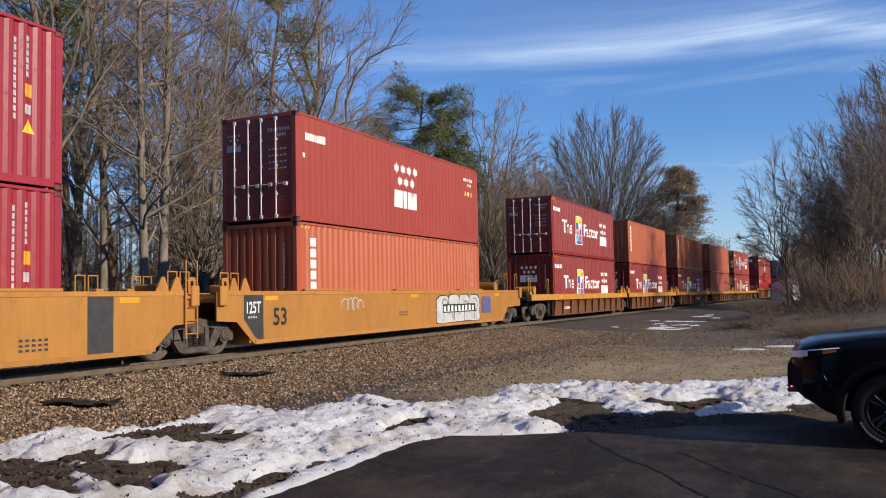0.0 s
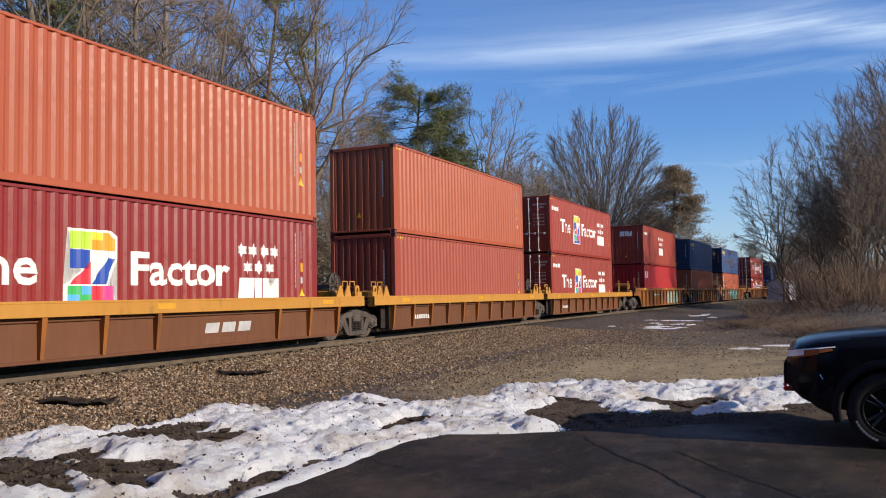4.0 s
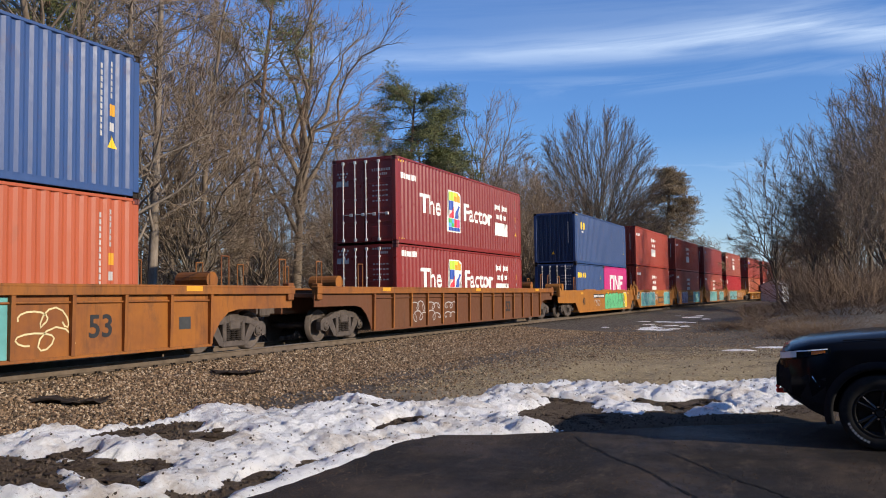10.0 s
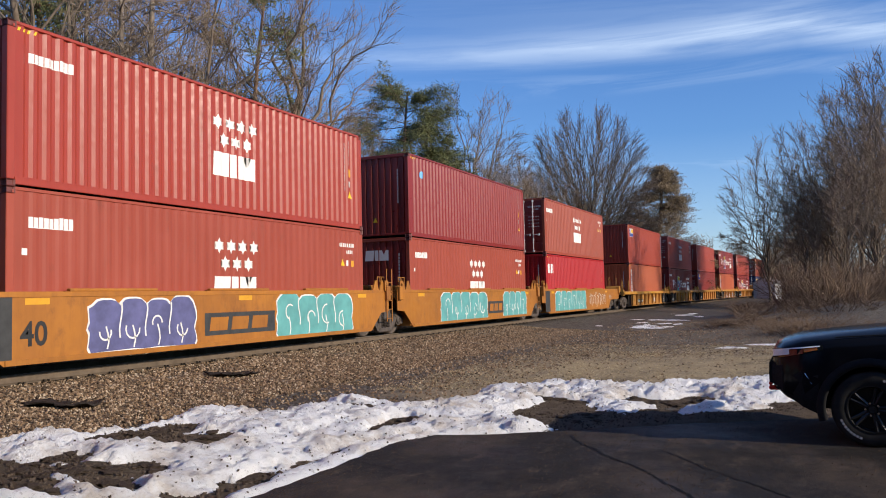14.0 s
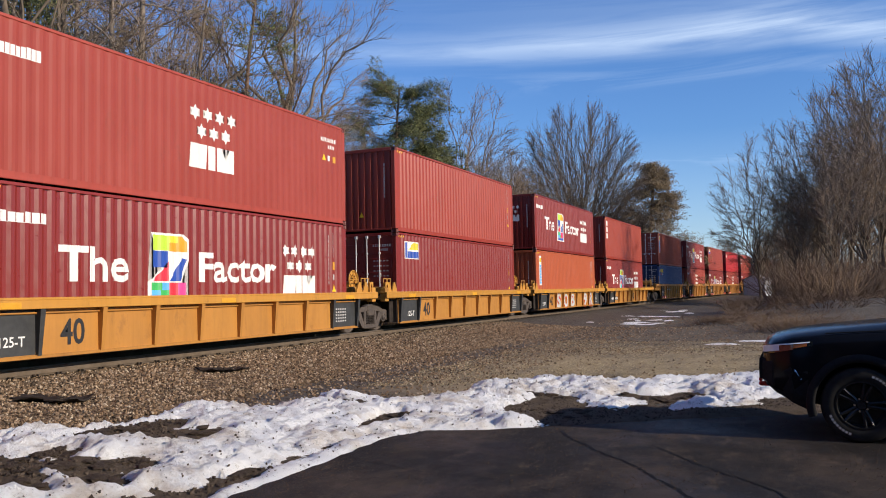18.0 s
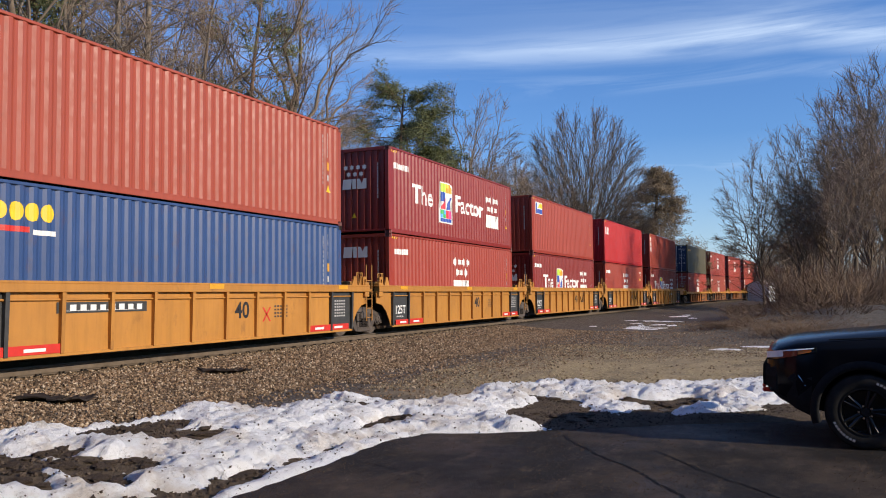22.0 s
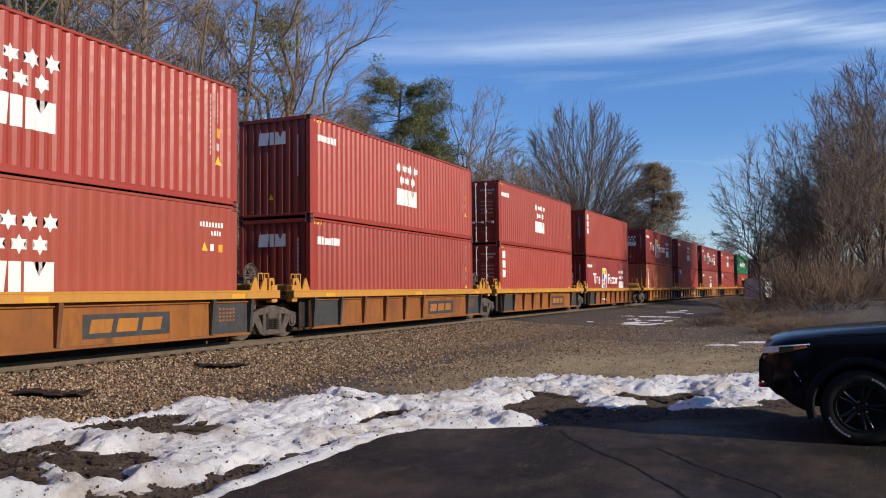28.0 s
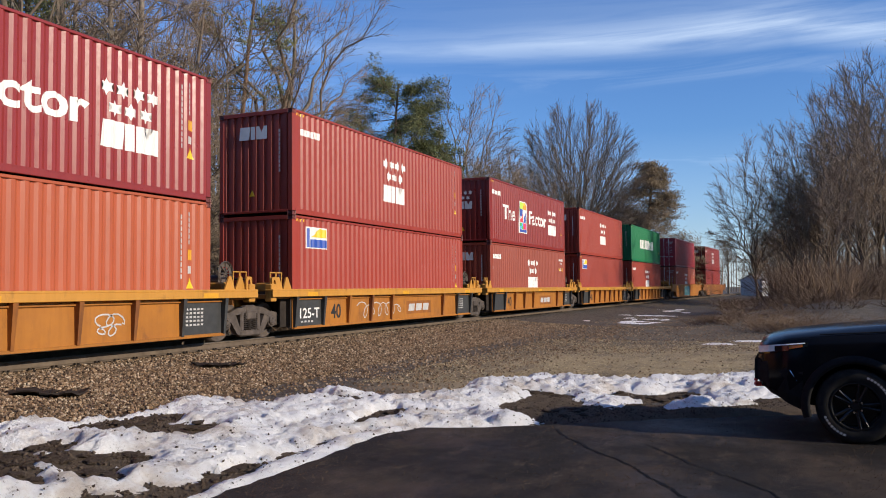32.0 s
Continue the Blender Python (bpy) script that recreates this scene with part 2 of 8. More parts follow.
def stone_mix(name, dark, light, warm, dusty, fine=14.0, rough=0.9):
    """Crushed stone: cells of many tones, broken by dust at a larger scale. dusty: the greyer tone farther along the
    line.
    """
    m, n, l, b = material(name, rough)
    g = n.new("ShaderNodeNewGeometry")
    v = n.new("ShaderNodeTexVoronoi")
    v.inputs["Scale"].default_value = fine
    l.new(g.outputs["Position"], v.inputs["Vector"])
    sepc = n.new("ShaderNodeSeparateColor")
    l.new(v.outputs["Color"], sepc.inputs[0])
    c = blend(n, l, sepc.outputs[0], dark, light)
    c = blend(n, l, ramp(n, l, sepc.outputs[1], [(0.6, 0.0), (0.9, 0.8)]), c, warm)
    c = blend(n, l, ramp(n, l, tex(n, l, 0.5, 5, 0.6, at="World"), [(0.4, 0.0), (0.7, 0.45)]), c, tuple(0.5 * (p + q) for p, q in zip(dark, warm)))
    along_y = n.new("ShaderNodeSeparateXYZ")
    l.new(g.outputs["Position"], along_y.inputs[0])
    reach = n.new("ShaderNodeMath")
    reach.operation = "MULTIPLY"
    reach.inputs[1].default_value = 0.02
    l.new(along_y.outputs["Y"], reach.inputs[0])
    # greyer stones blended in with growing Y
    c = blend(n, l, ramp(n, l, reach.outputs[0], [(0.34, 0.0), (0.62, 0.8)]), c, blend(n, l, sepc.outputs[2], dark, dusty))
    edge = ramp(n, l, v.outputs["Distance"], [(0.0, 1.0), (0.55, 0.0)])
    l.new(c, b.inputs["Base Color"])
    relief(n, l, b, edge, 1.0, 0.06)
    return m


MAT["ballast"] = stone_mix("crushed_stone_ballast", (0.036, 0.026, 0.018), (0.26, 0.195, 0.128), (0.225, 0.14, 0.08), (0.18, 0.163, 0.142), 17.0)


def island_stone():
    m, n, l, b = material("loose_ballast_stone", 0.85)
    g = n.new("ShaderNodeNewGeometry")
    c = ramp(n, l, g.outputs["Random Per Island"], [(0.0, (0.03, 0.022, 0.015)), (0.35, (0.15, 0.104, 0.066)), (0.66, (0.27, 0.175, 0.102)), (0.88, (0.38, 0.28, 0.185)), (1.0, (0.55, 0.445, 0.32))])
    c = blend(n, l, ramp(n, l, tex(n, l, 9, 3, at="World"), [(0.4, 0.0), (0.7, 0.5)]), c, (0.12, 0.085, 0.058))
    l.new(c, b.inputs["Base Color"])
    return m


MAT["stone"] = island_stone()
MAT["grit"] = plain("brown_grit", (0.085, 0.06, 0.042), 0.9, 0, 0.5, 40, 0)


def soil():
    """Open ground: grey gravel of the track side path, straw-coloured dead grass, damp dark mud."""
    m, n, l, b = material("gravel_mud_and_dead_grass", 0.92)
    g = n.new("ShaderNodeNewGeometry")
    v = n.new("ShaderNodeTexVoronoi")
    v.inputs["Scale"].default_value = 24.0
    l.new(g.outputs["Position"], v.inputs["Vector"])
    s = n.new("ShaderNodeSeparateColor")
    l.new(v.outputs["Color"], s.inputs[0])
    gravel = blend(n, l, s.outputs[0], (0.034, 0.030, 0.026), (0.21, 0.188, 0.16))
    straw = blend(n, l, tex(n, l, 30, 4, 0.7, (1, 0.35, 1), at="World"), (0.22, 0.165, 0.095), (0.62, 0.49, 0.30))
    mud = blend(n, l, tex(n, l, 7, 5, at="World"), (0.050, 0.038, 0.030), (0.14, 0.11, 0.085))
    gravel = blend(n, l, ramp(n, l, tex(n, l, 3.1, 6, 0.7, (1, 0.6, 1), at="World"), [(0.38, 0.0), (0.66, 0.75)]), gravel, (0.10, 0.082, 0.068))
    xyz = n.new("ShaderNodeSeparateXYZ")
    l.new(g.outputs["Position"], xyz.inputs[0])

    def calc(op, a, b2):
        q = n.new("ShaderNodeMath")
        q.operation = op
        for k, v2 in enumerate((a, b2)):
            if isinstance(v2, (int, float)):
                q.inputs[k].default_value = v2
            else:
                l.new(v2, q.inputs[k])
        return q.outputs[0]
    # the mown verge runs beside the lot; its edge wanders
    across = calc("SUBTRACT", calc("ADD", xyz.outputs["Y"], calc("MULTIPLY", tex(n, l, 0.9, 5, 0.65, at="World"), 4.0)), calc("MULTIPLY", xyz.outputs["X"], 0.35))
    verge = ramp(n, l, calc("MULTIPLY", across, 0.02), [(0.20, 0.0), (0.23, 0.95), (0.36, 0.9), (0.46, 0.15), (0.9, 0.06)])
    side = ramp(n, l, calc("MULTIPLY", calc("ADD", xyz.outputs["X"], calc("MULTIPLY", tex(n, l, 0.7, 5, 0.65, at="World"), 2.5)), 0.05), [(0.38, 0.0), (0.50, 1.0)])
    c = blend(n, l, calc("MULTIPLY", calc("MULTIPLY", verge, side), ramp(n, l, tex(n, l, 1.6, 6, 0.7, (1, 0.45, 1), at="World"), [(0.30, 0.35), (0.55, 1.0)])), gravel, straw)
    c = blend(n, l, ramp(n, l, tex(n, l, 0.55, 6, 0.65, (1, 0.6, 1), at="World"), [(0.56, 0.0), (0.70, 0.8)]), c, mud)
    l.new(c, b.inputs["Base Color"])
    relief(n, l, b, tex(n, l, 13, 8, 0.78, at="World"), 1.0, 0.06)
    return m


MAT["soil"] = soil()


def snow_mat():
    """Old snow: white crusts, beige soaked parts, grit gathered in clusters and specks."""
    m, n, l, b = material("old_dirty_snow", 0.6)
    white = blend(n, l, tex(n, l, 2.5, 4, at="World"), (0.87, 0.855, 0.83), (0.94, 0.93, 0.91))
    soaked = ramp(n, l, tex(n, l, 1.3, 9, 0.7, at="World"), [(0.485, 0.0), (0.63, 0.75)])
    c = blend(n, l, soaked, white, (0.56, 0.46, 0.35))
    grit = ramp(n, l, tex(n, l, 4.0, 10, 0.82, at="World"), [(0.56, 0.0), (0.66, 0.8)])
    c = blend(n, l, grit, c, (0.25, 0.185, 0.13))
    c = blend(n, l, ramp(n, l, tex(n, l, 16, 8, 0.85, at="World"), [(0.585, 0.0), (0.675, 0.85)]), c, (0.13, 0.095, 0.065))
    c = blend(n, l, ramp(n, l, tex(n, l, 55, 5, 0.8, at="World"), [(0.61, 0.0), (0.68, 0.9)]), c, (0.07, 0.05, 0.035))
    l.new(c, b.inputs["Base Color"])
    relief(n, l, b, tex(n, l, 30, 12, 0.85, at="World"), 0.9, 0.045)
    return m


MAT["snow"] = snow_mat()


def earth():
    """Bare churned earth beside the lot: dark loam, flecks of straw and leaf."""
    m, n, l, b = material("churned_dark_earth", 0.92)
    c = blend(n, l, tex(n, l, 6, 6, 0.7, at="World"), (0.045, 0.034, 0.025), (0.25, 0.19, 0.135))
    c = blend(n, l, ramp(n, l, tex(n, l, 38, 5, 0.75, at="World"), [(0.60, 0.0), (0.68, 0.8)]), c, (0.22, 0.165, 0.11))
    l.new(c, b.inputs["Base Color"])
    relief(n, l, b, tex(n, l, 26, 10, 0.85, at="World"), 1.0, 0.11)
    return m


MAT["earth"] = earth()


def tar():
    """Old asphalt: dark binder, brown silt in blotches and drag marks, pale grit."""
    m, n, l, b = material("patched_asphalt", 0.8)
    c = blend(n, l, tex(n, l, 110, 4, 0.7, at="World"), (0.008, 0.0075, 0.0075), (0.040, 0.035, 0.031))
    c = blend(n, l, ramp(n, l, tex(n, l, 0.8, 8, 0.72, (1, 0.7, 1), at="World"), [(0.46, 0.0), (0.62, 0.7)]), c, (0.085, 0.062, 0.044))
    c = blend(n, l, ramp(n, l, tex(n, l, 5.0, 8, 0.78, (1, 0.35, 1), at="World"), [(0.55, 0.0), (0.70, 0.65)]), c, (0.12, 0.088, 0.062))
    c = blend(n, l, ramp(n, l, tex(n, l, 48, 6, 0.8, at="World"), [(0.60, 0.0), (0.67, 0.9)]), c, (0.24, 0.18, 0.125))
    l.new(c, b.inputs["Base Color"])
    l.new(ramp(n, l, tex(n, l, 0.7, 4, at="World"), [(0.35, 0.55), (0.65, 0.95)]), b.inputs["Roughness"])
    relief(n, l, b, tex(n, l, 70, 6, 0.7, at="World"), 0.8, 0.012)
    return m


MAT["asphalt"] = tar()


def bark(name, a, c2, scale=6.0):
    m, n, l, b = material(name, 0.9)
    t = tex(n, l, scale, 6, 0.7, (1, 1, 0.25))
    info = n.new("ShaderNodeObjectInfo")
    c = blend(n, l, ramp(n, l, t, [(0.3, 0.0), (0.7, 1.0)]), a, c2)
    c = blend(n, l, ramp(n, l, info.outputs["Random"], [(0.0, 0.0), (1.0, 0.35)]), c, (0.20, 0.13, 0.08))
    l.new(c, b.inputs["Base Color"])
    relief(n, l, b, t, 0.6, 0.03)
    return m


MAT["bark"] = bark("grey_brown_bark", (0.085, 0.068, 0.052), (0.25, 0.21, 0.165))
MAT["twig"] = bark("bare_twigs", (0.15, 0.115, 0.085), (0.30, 0.235, 0.175))
MAT["brush"] = bark("dry_brush_stems", (0.10, 0.07, 0.048), (0.24, 0.17, 0.115))
MAT["twig_grey"] = bark("grey_twigs", (0.135, 0.11, 0.09), (0.27, 0.225, 0.185))
MAT["twig_red"] = bark("reddish_twigs", (0.16, 0.10, 0.066), (0.32, 0.205, 0.135))
# darker bark for the deep woods: the shade there is in the colour
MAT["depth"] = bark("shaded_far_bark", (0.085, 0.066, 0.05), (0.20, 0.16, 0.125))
MAT["rubber"] = plain("torn_black_rubber", (0.03, 0.024, 0.021), 0.75, 0, 0.4, 6, 0.5, 0.02)
MAT["pine_bark"] = bark("pine_bark", (0.10, 0.06, 0.042), (0.22, 0.14, 0.10))


def needles():
    m, n, l, b = material("pine_needles", 0.7)
    g = n.new("ShaderNodeNewGeometry")
    c = ramp(n, l, g.outputs["Random Per Island"], [(0.0, (0.03, 0.042, 0.012)), (0.6, (0.095, 0.11, 0.030)), (1.0, (0.19, 0.18, 0.06))])
    l.new(c, b.inputs["Base Color"])
    return m


MAT["needle"] = needles()
MAT["needle_brown"] = bark("brownish_needles", (0.13, 0.105, 0.068), (0.28, 0.22, 0.15))
MAT["snag_bark"] = bark("pale_weathered_bark", (0.12, 0.10, 0.08), (0.30, 0.255, 0.21))
MAT["rail_side"] = plain("rail_side_dusty_rust", (0.13, 0.10, 0.075), 0.8, 0.1, 0.25, 4)
MAT["rail_head"] = plain("rail_head_polished", (0.15, 0.13, 0.11), 0.5, 0.6, 0.15, 6)
MAT["sleeper"] = plain("weathered_oak_sleeper", (0.075, 0.060, 0.050), 0.9, 0, 0.4, 6, 0.5, 0.02)
MAT["clod"] = plain("wet_dark_soil_clod", (0.085, 0.063, 0.047), 0.9, 0, 0.5, 9, 0.8, 0.04)
MAT["shed"] = plain("pale_grey_sheet_siding", (0.46, 0.46, 0.46), 0.6, 0, 0.1, 3)
MAT["shed_roof"] = plain("grey_shingle", (0.16, 0.15, 0.15), 0.85, 0, 0.3, 8)
MAT["car_black"] = plain("black_car_lacquer", (0.007, 0.0075, 0.010), 0.16, 0, 0.1, 2, 0)
MAT["car_black"].node_tree.nodes["Principled BSDF"].inputs["Specular IOR Level"].default_value = 0.13
MAT["car_trim"] = plain("black_textured_plastic", (0.013, 0.013, 0.014), 0.78, 0, 0.2, 30, 0.2, 0.002)
MAT["tyre"] = plain("tyre_rubber", (0.022, 0.021, 0.020), 0.85, 0, 0.3, 10, 0.2, 0.004)
MAT["rim"] = plain("satin_black_alloy", (0.02, 0.02, 0.021), 0.35, 0.4, 0.2, 10, 0)
MAT["chrome"] = plain("chrome", (0.75, 0.75, 0.75), 0.08, 1.0, 0.05, 5, 0)
MAT["lamp_amber"] = plain("amber_lens", (0.70, 0.18, 0.01), 0.15, 0, 0.1, 10, 0)
MAT["lamp_clear"] = plain("clear_lamp_reflector", (0.80, 0.82, 0.78), 0.25, 0.0, 0.1, 10, 0)


def glazing():
    m, n, l, b = material("tinted_car_glass", 0.03)
    b.inputs["Base Color"].default_value = (0.012, 0.014, 0.015, 1)
    b.inputs["Coat Weight"].default_value = 0.5
    return m


MAT["car_glass"] = glazing()

# ---- building blocks ----
class Shape:
    """Gathers faces into one mesh."""

    def __init__(self):
        self.v, self.f = [], []

    def add(self, verts, faces, m=None):
        k = len(self.v)
        self.v += [tuple(m @ Vector(p)) for p in verts] if m else [tuple(p) for p in verts]
        self.f += [tuple(k + i for i in q) for q in faces]
        return self

    def box(self, a, b, m=None):
        (x, y, z), (X, Y, Z) = a, b
        return self.add([(x, y, z), (X, y, z), (X, Y, z), (x, Y, z), (x, y, Z), (X, y, Z), (X, Y, Z), (x, Y, Z)],
                        [(3, 2, 1, 0), (4, 5, 6, 7), (0, 1, 5, 4), (1, 2, 6, 5), (2, 3, 7, 6), (3, 0, 4, 7)], m)

    def cbox(self, a, b, e=0.01, m=None):
        """A box with chamfered edges."""
        lo, hi = Vector(a), Vector(b)
        e = min(e, *((hi - lo) * 0.45))
        pts, idx = [], {}
        for sx in (0, 1):
            for sy in (0, 1):
                for sz in (0, 1):
                    c = [(lo, hi)[s][k] for k, s in enumerate((sx, sy, sz))]
                    for ax in range(3):
                        p = list(c)
                        for k, s in enumerate((sx, sy, sz)):
                            if k != ax:
                                p[k] += e if s == 0 else -e
                        idx[sx, sy, sz, ax] = len(pts)
                        pts.append(p)
        faces = []
        for ax in range(3):
            u, w = (ax + 1) % 3, (ax + 2) % 3
            for s in (0, 1):
                q = []
                for a2, b2 in ((0, 0), (1, 0), (1, 1), (0, 1)):
                    k = [0, 0, 0]
                    k[ax], k[u], k[w] = s, a2, b2
                    q.append(idx[(*k, ax)])
                faces.append(tuple(q) if s else tuple(reversed(q)))
            for s1 in (0, 1):
                for s2 in (0, 1):
                    k0, k1 = [0, 0, 0], [0, 0, 0]
                    k0[ax], k1[ax] = 0, 1
                    k0[u] = k1[u] = s1
                    k0[w] = k1[w] = s2
                    q = [idx[(*k0, u)], idx[(*k1, u)], idx[(*k1, w)], idx[(*k0, w)]]
                    faces.append(tuple(q) if s1 != s2 else tuple(reversed(q)))
        for sx in (0, 1):
            for sy in (0, 1):
                for sz in (0, 1):
                    q = [idx[sx, sy, sz, k] for k in range(3)]
                    faces.append(tuple(q) if (sx + sy + sz) % 2 else tuple(reversed(q)))
        return self.add(pts, faces, m)

    def prism(self, poly, axis, lo, hi, m=None):
        """A flat outline pushed along an axis (0, 1 or 2); the outline is in the two other axes, in order."""
        def put(p, h):
            q = list(p)
            q.insert(axis, h)
            return q
        n = len(poly)
        area = sum(poly[i][0] * poly[(i + 1) % n][1] - poly[(i + 1) % n][0] * poly[i][1] for i in range(n))
        if (area < 0) != (axis == 1):
            poly = poly[::-1]
        pts = [put(p, lo) for p in poly] + [put(p, hi) for p in poly]
        faces = [tuple(range(n))[::-1], tuple(range(n, 2 * n))] + [(i, (i + 1) % n, n + (i + 1) % n, n + i) for i in range(n)]
        return self.add(pts, faces, m)

    def rod(self, p, q, r, r2=None, n=8, caps=True):
        p, q = Vector(p), Vector(q)
        d = (q - p).normalized()
        a = d.orthogonal().normalized()
        b = d.cross(a)
        r2 = r if r2 is None else r2
        k = len(self.v)
        for c, rr in ((p, r), (q, r2)):
            for i in range(n):
                t = 2 * math.pi * i / n
                self.v.append(tuple(c + (a * math.cos(t) + b * math.sin(t)) * rr))
        self.f += [(k + i, k + (i + 1) % n, k + n + (i + 1) % n, k + n + i) for i in range(n)]
        if caps:
            self.f += [tuple(k + i for i in range(n))[::-1], tuple(k + n + i for i in range(n))]
        return self

    def lathe(self, prof, axis_m, n=24):
        """A profile of (radius, height) turned round the local z axis."""
        k = len(self.v)
        for r, h in prof:
            for i in range(n):
                t = 2 * math.pi * i / n
                self.v.append(tuple(axis_m @ Vector((r * math.cos(t), r * math.sin(t), h))))
        for j in range(len(prof) - 1):
            self.f += [(k + j * n + i, k + j * n + (i + 1) % n, k + (j + 1) * n + (i + 1) % n, k + (j + 1) * n + i) for i in range(n)]
        return self

    def mesh(self, name, smooth=False):
        me = bpy.data.meshes.new(name)
        me.from_pydata(self.v, [], self.f)
        me.materials.append(None)
        if smooth:
            me.polygons.foreach_set("use_smooth", [True] * len(me.polygons))
        me.update()
        return me


def part(name, shape, mat, parent=None, m=None, label="", smooth=False):
    """One mesh object under a thing, or a thing of its own. shape: a Shape, or mesh data that alike pieces share."""
    me = shape.mesh(name, smooth) if isinstance(shape, Shape) else shape
    ob = new(name, me)
    ob.material_slots[0].link = "OBJECT"
    ob.material_slots[0].material = MAT[mat] if isinstance(mat, str) else mat
    if parent is not None:
        ob.parent = parent
    if m is not None:
        ob.matrix_basis = m
    if label:
        ob["label"] = label
    return ob


MESHES = {}


def shared(key, build):
    """Mesh data made once and used by all pieces that look alike."""
    if key not in MESHES:
        MESHES[key] = build()
    return MESHES[key]


def at(x=0, y=0, z=0):
    return Matrix.Translation((x, y, z))


# The line: straight past the camera, then a long bend to the right.
BEND, BEND_FROM, BEND_TO = 3.07e-4, 20.0, 210.0


def line_x(y):
    a = min(max(y - BEND_FROM, 0), BEND_TO - BEND_FROM)
    return BEND * a * a + 2 * BEND * (BEND_TO - BEND_FROM) * max(y - BEND_TO, 0)


def line_turn(y):
    a = min(max(y - BEND_FROM, 0), BEND_TO - BEND_FROM)
    return -math.degrees(math.atan(2 * BEND * a))


LOT = -0.36                     # the asphalt's surface, below the rail's top at 0


def ground_z(x, y):
    """Height of the open ground: flat beside the line, with small hollows, a little lower under the woods."""
    d = x - line_x(y)
    n = noise.noise(Vector((x * 0.35, y * 0.35, 0))) * 0.05 + noise.noise(Vector((x * 1.3, y * 1.3, 4))) * 0.02
    base = -0.42
    if d < -3:
        base -= min(0.5, (-3 - d) * 0.08)
    if x > 8.5 and y < 18:
        n *= 0.25
    # the brushy rise on the sunny side of the line
    rise = max(0.0, min(1.0, (x - 8.5 - max(0, 60 - y) * 0.03) / 6)) * max(0.0, min(1.0, (y - 30) / 12))
    return base + n + rise * 0.75 + rise * 0.3 * noise.noise(Vector((x * 0.5, y * 0.4, 9)))

# ---- ground, track, lot, snow ----
def build_ground():
    """One sheet to the horizon: fine cells near the camera, coarse ones far off."""
    def steps(lo, hi, near_lo, near_hi, fine):
        v = [near_lo]
        while v[-1] < near_hi:
            v.append(v[-1] + fine)
        s, up = fine, [v[-1]]
        while up[-1] < hi:
            s *= 1.35
            up.append(min(hi, up[-1] + s))
        s, dn = fine, [near_lo]
        while dn[-1] > lo:
            s *= 1.35
            dn.append(max(lo, dn[-1] - s))
        return dn[:0:-1] + v + up[1:]
    xs, ys = steps(-3000, 3000, -14, 24, 0.4), steps(-3000, 3000, 2, 60, 0.5)
    s = Shape()
    s.v = [(x, y, ground_z(x, y) if abs(x) < 300 and -200 < y < 700 else -0.6) for y in ys for x in xs]
    w = len(xs)
    s.f = [(j * w + i, j * w + i + 1, (j + 1) * w + i + 1, (j + 1) * w + i) for j in range(len(ys) - 1) for i in range(w - 1)]
    return tagged(part("ground", s, "soil", smooth=True), "grey gravel, mud and straw-coloured dead winter grass", "ground", kind="structure")


build_ground()

TRACK_YS = [-560, -300, -120, -40] + [-10 + 3 * i for i in range(74)] + [215, 240, 300, 450, 700]


def along(profile, ys, s, closed=False):
    """Sweep an outline of (offset, height) along the line."""
    n = len(profile)
    k = len(s.v)
    for y in ys:
        c, t = line_x(y), radians(line_turn(y))
        s.v += [(c + o * math.cos(t), y + o * math.sin(t), z) for o, z in profile]
    m = n if closed else n - 1
    for j in range(len(ys) - 1):
        s.f += [(k + j * n + i, k + (j + 1) * n + i, k + (j + 1) * n + (i + 1) % n, k + j * n + (i + 1) % n) for i in range(m)]
    return s


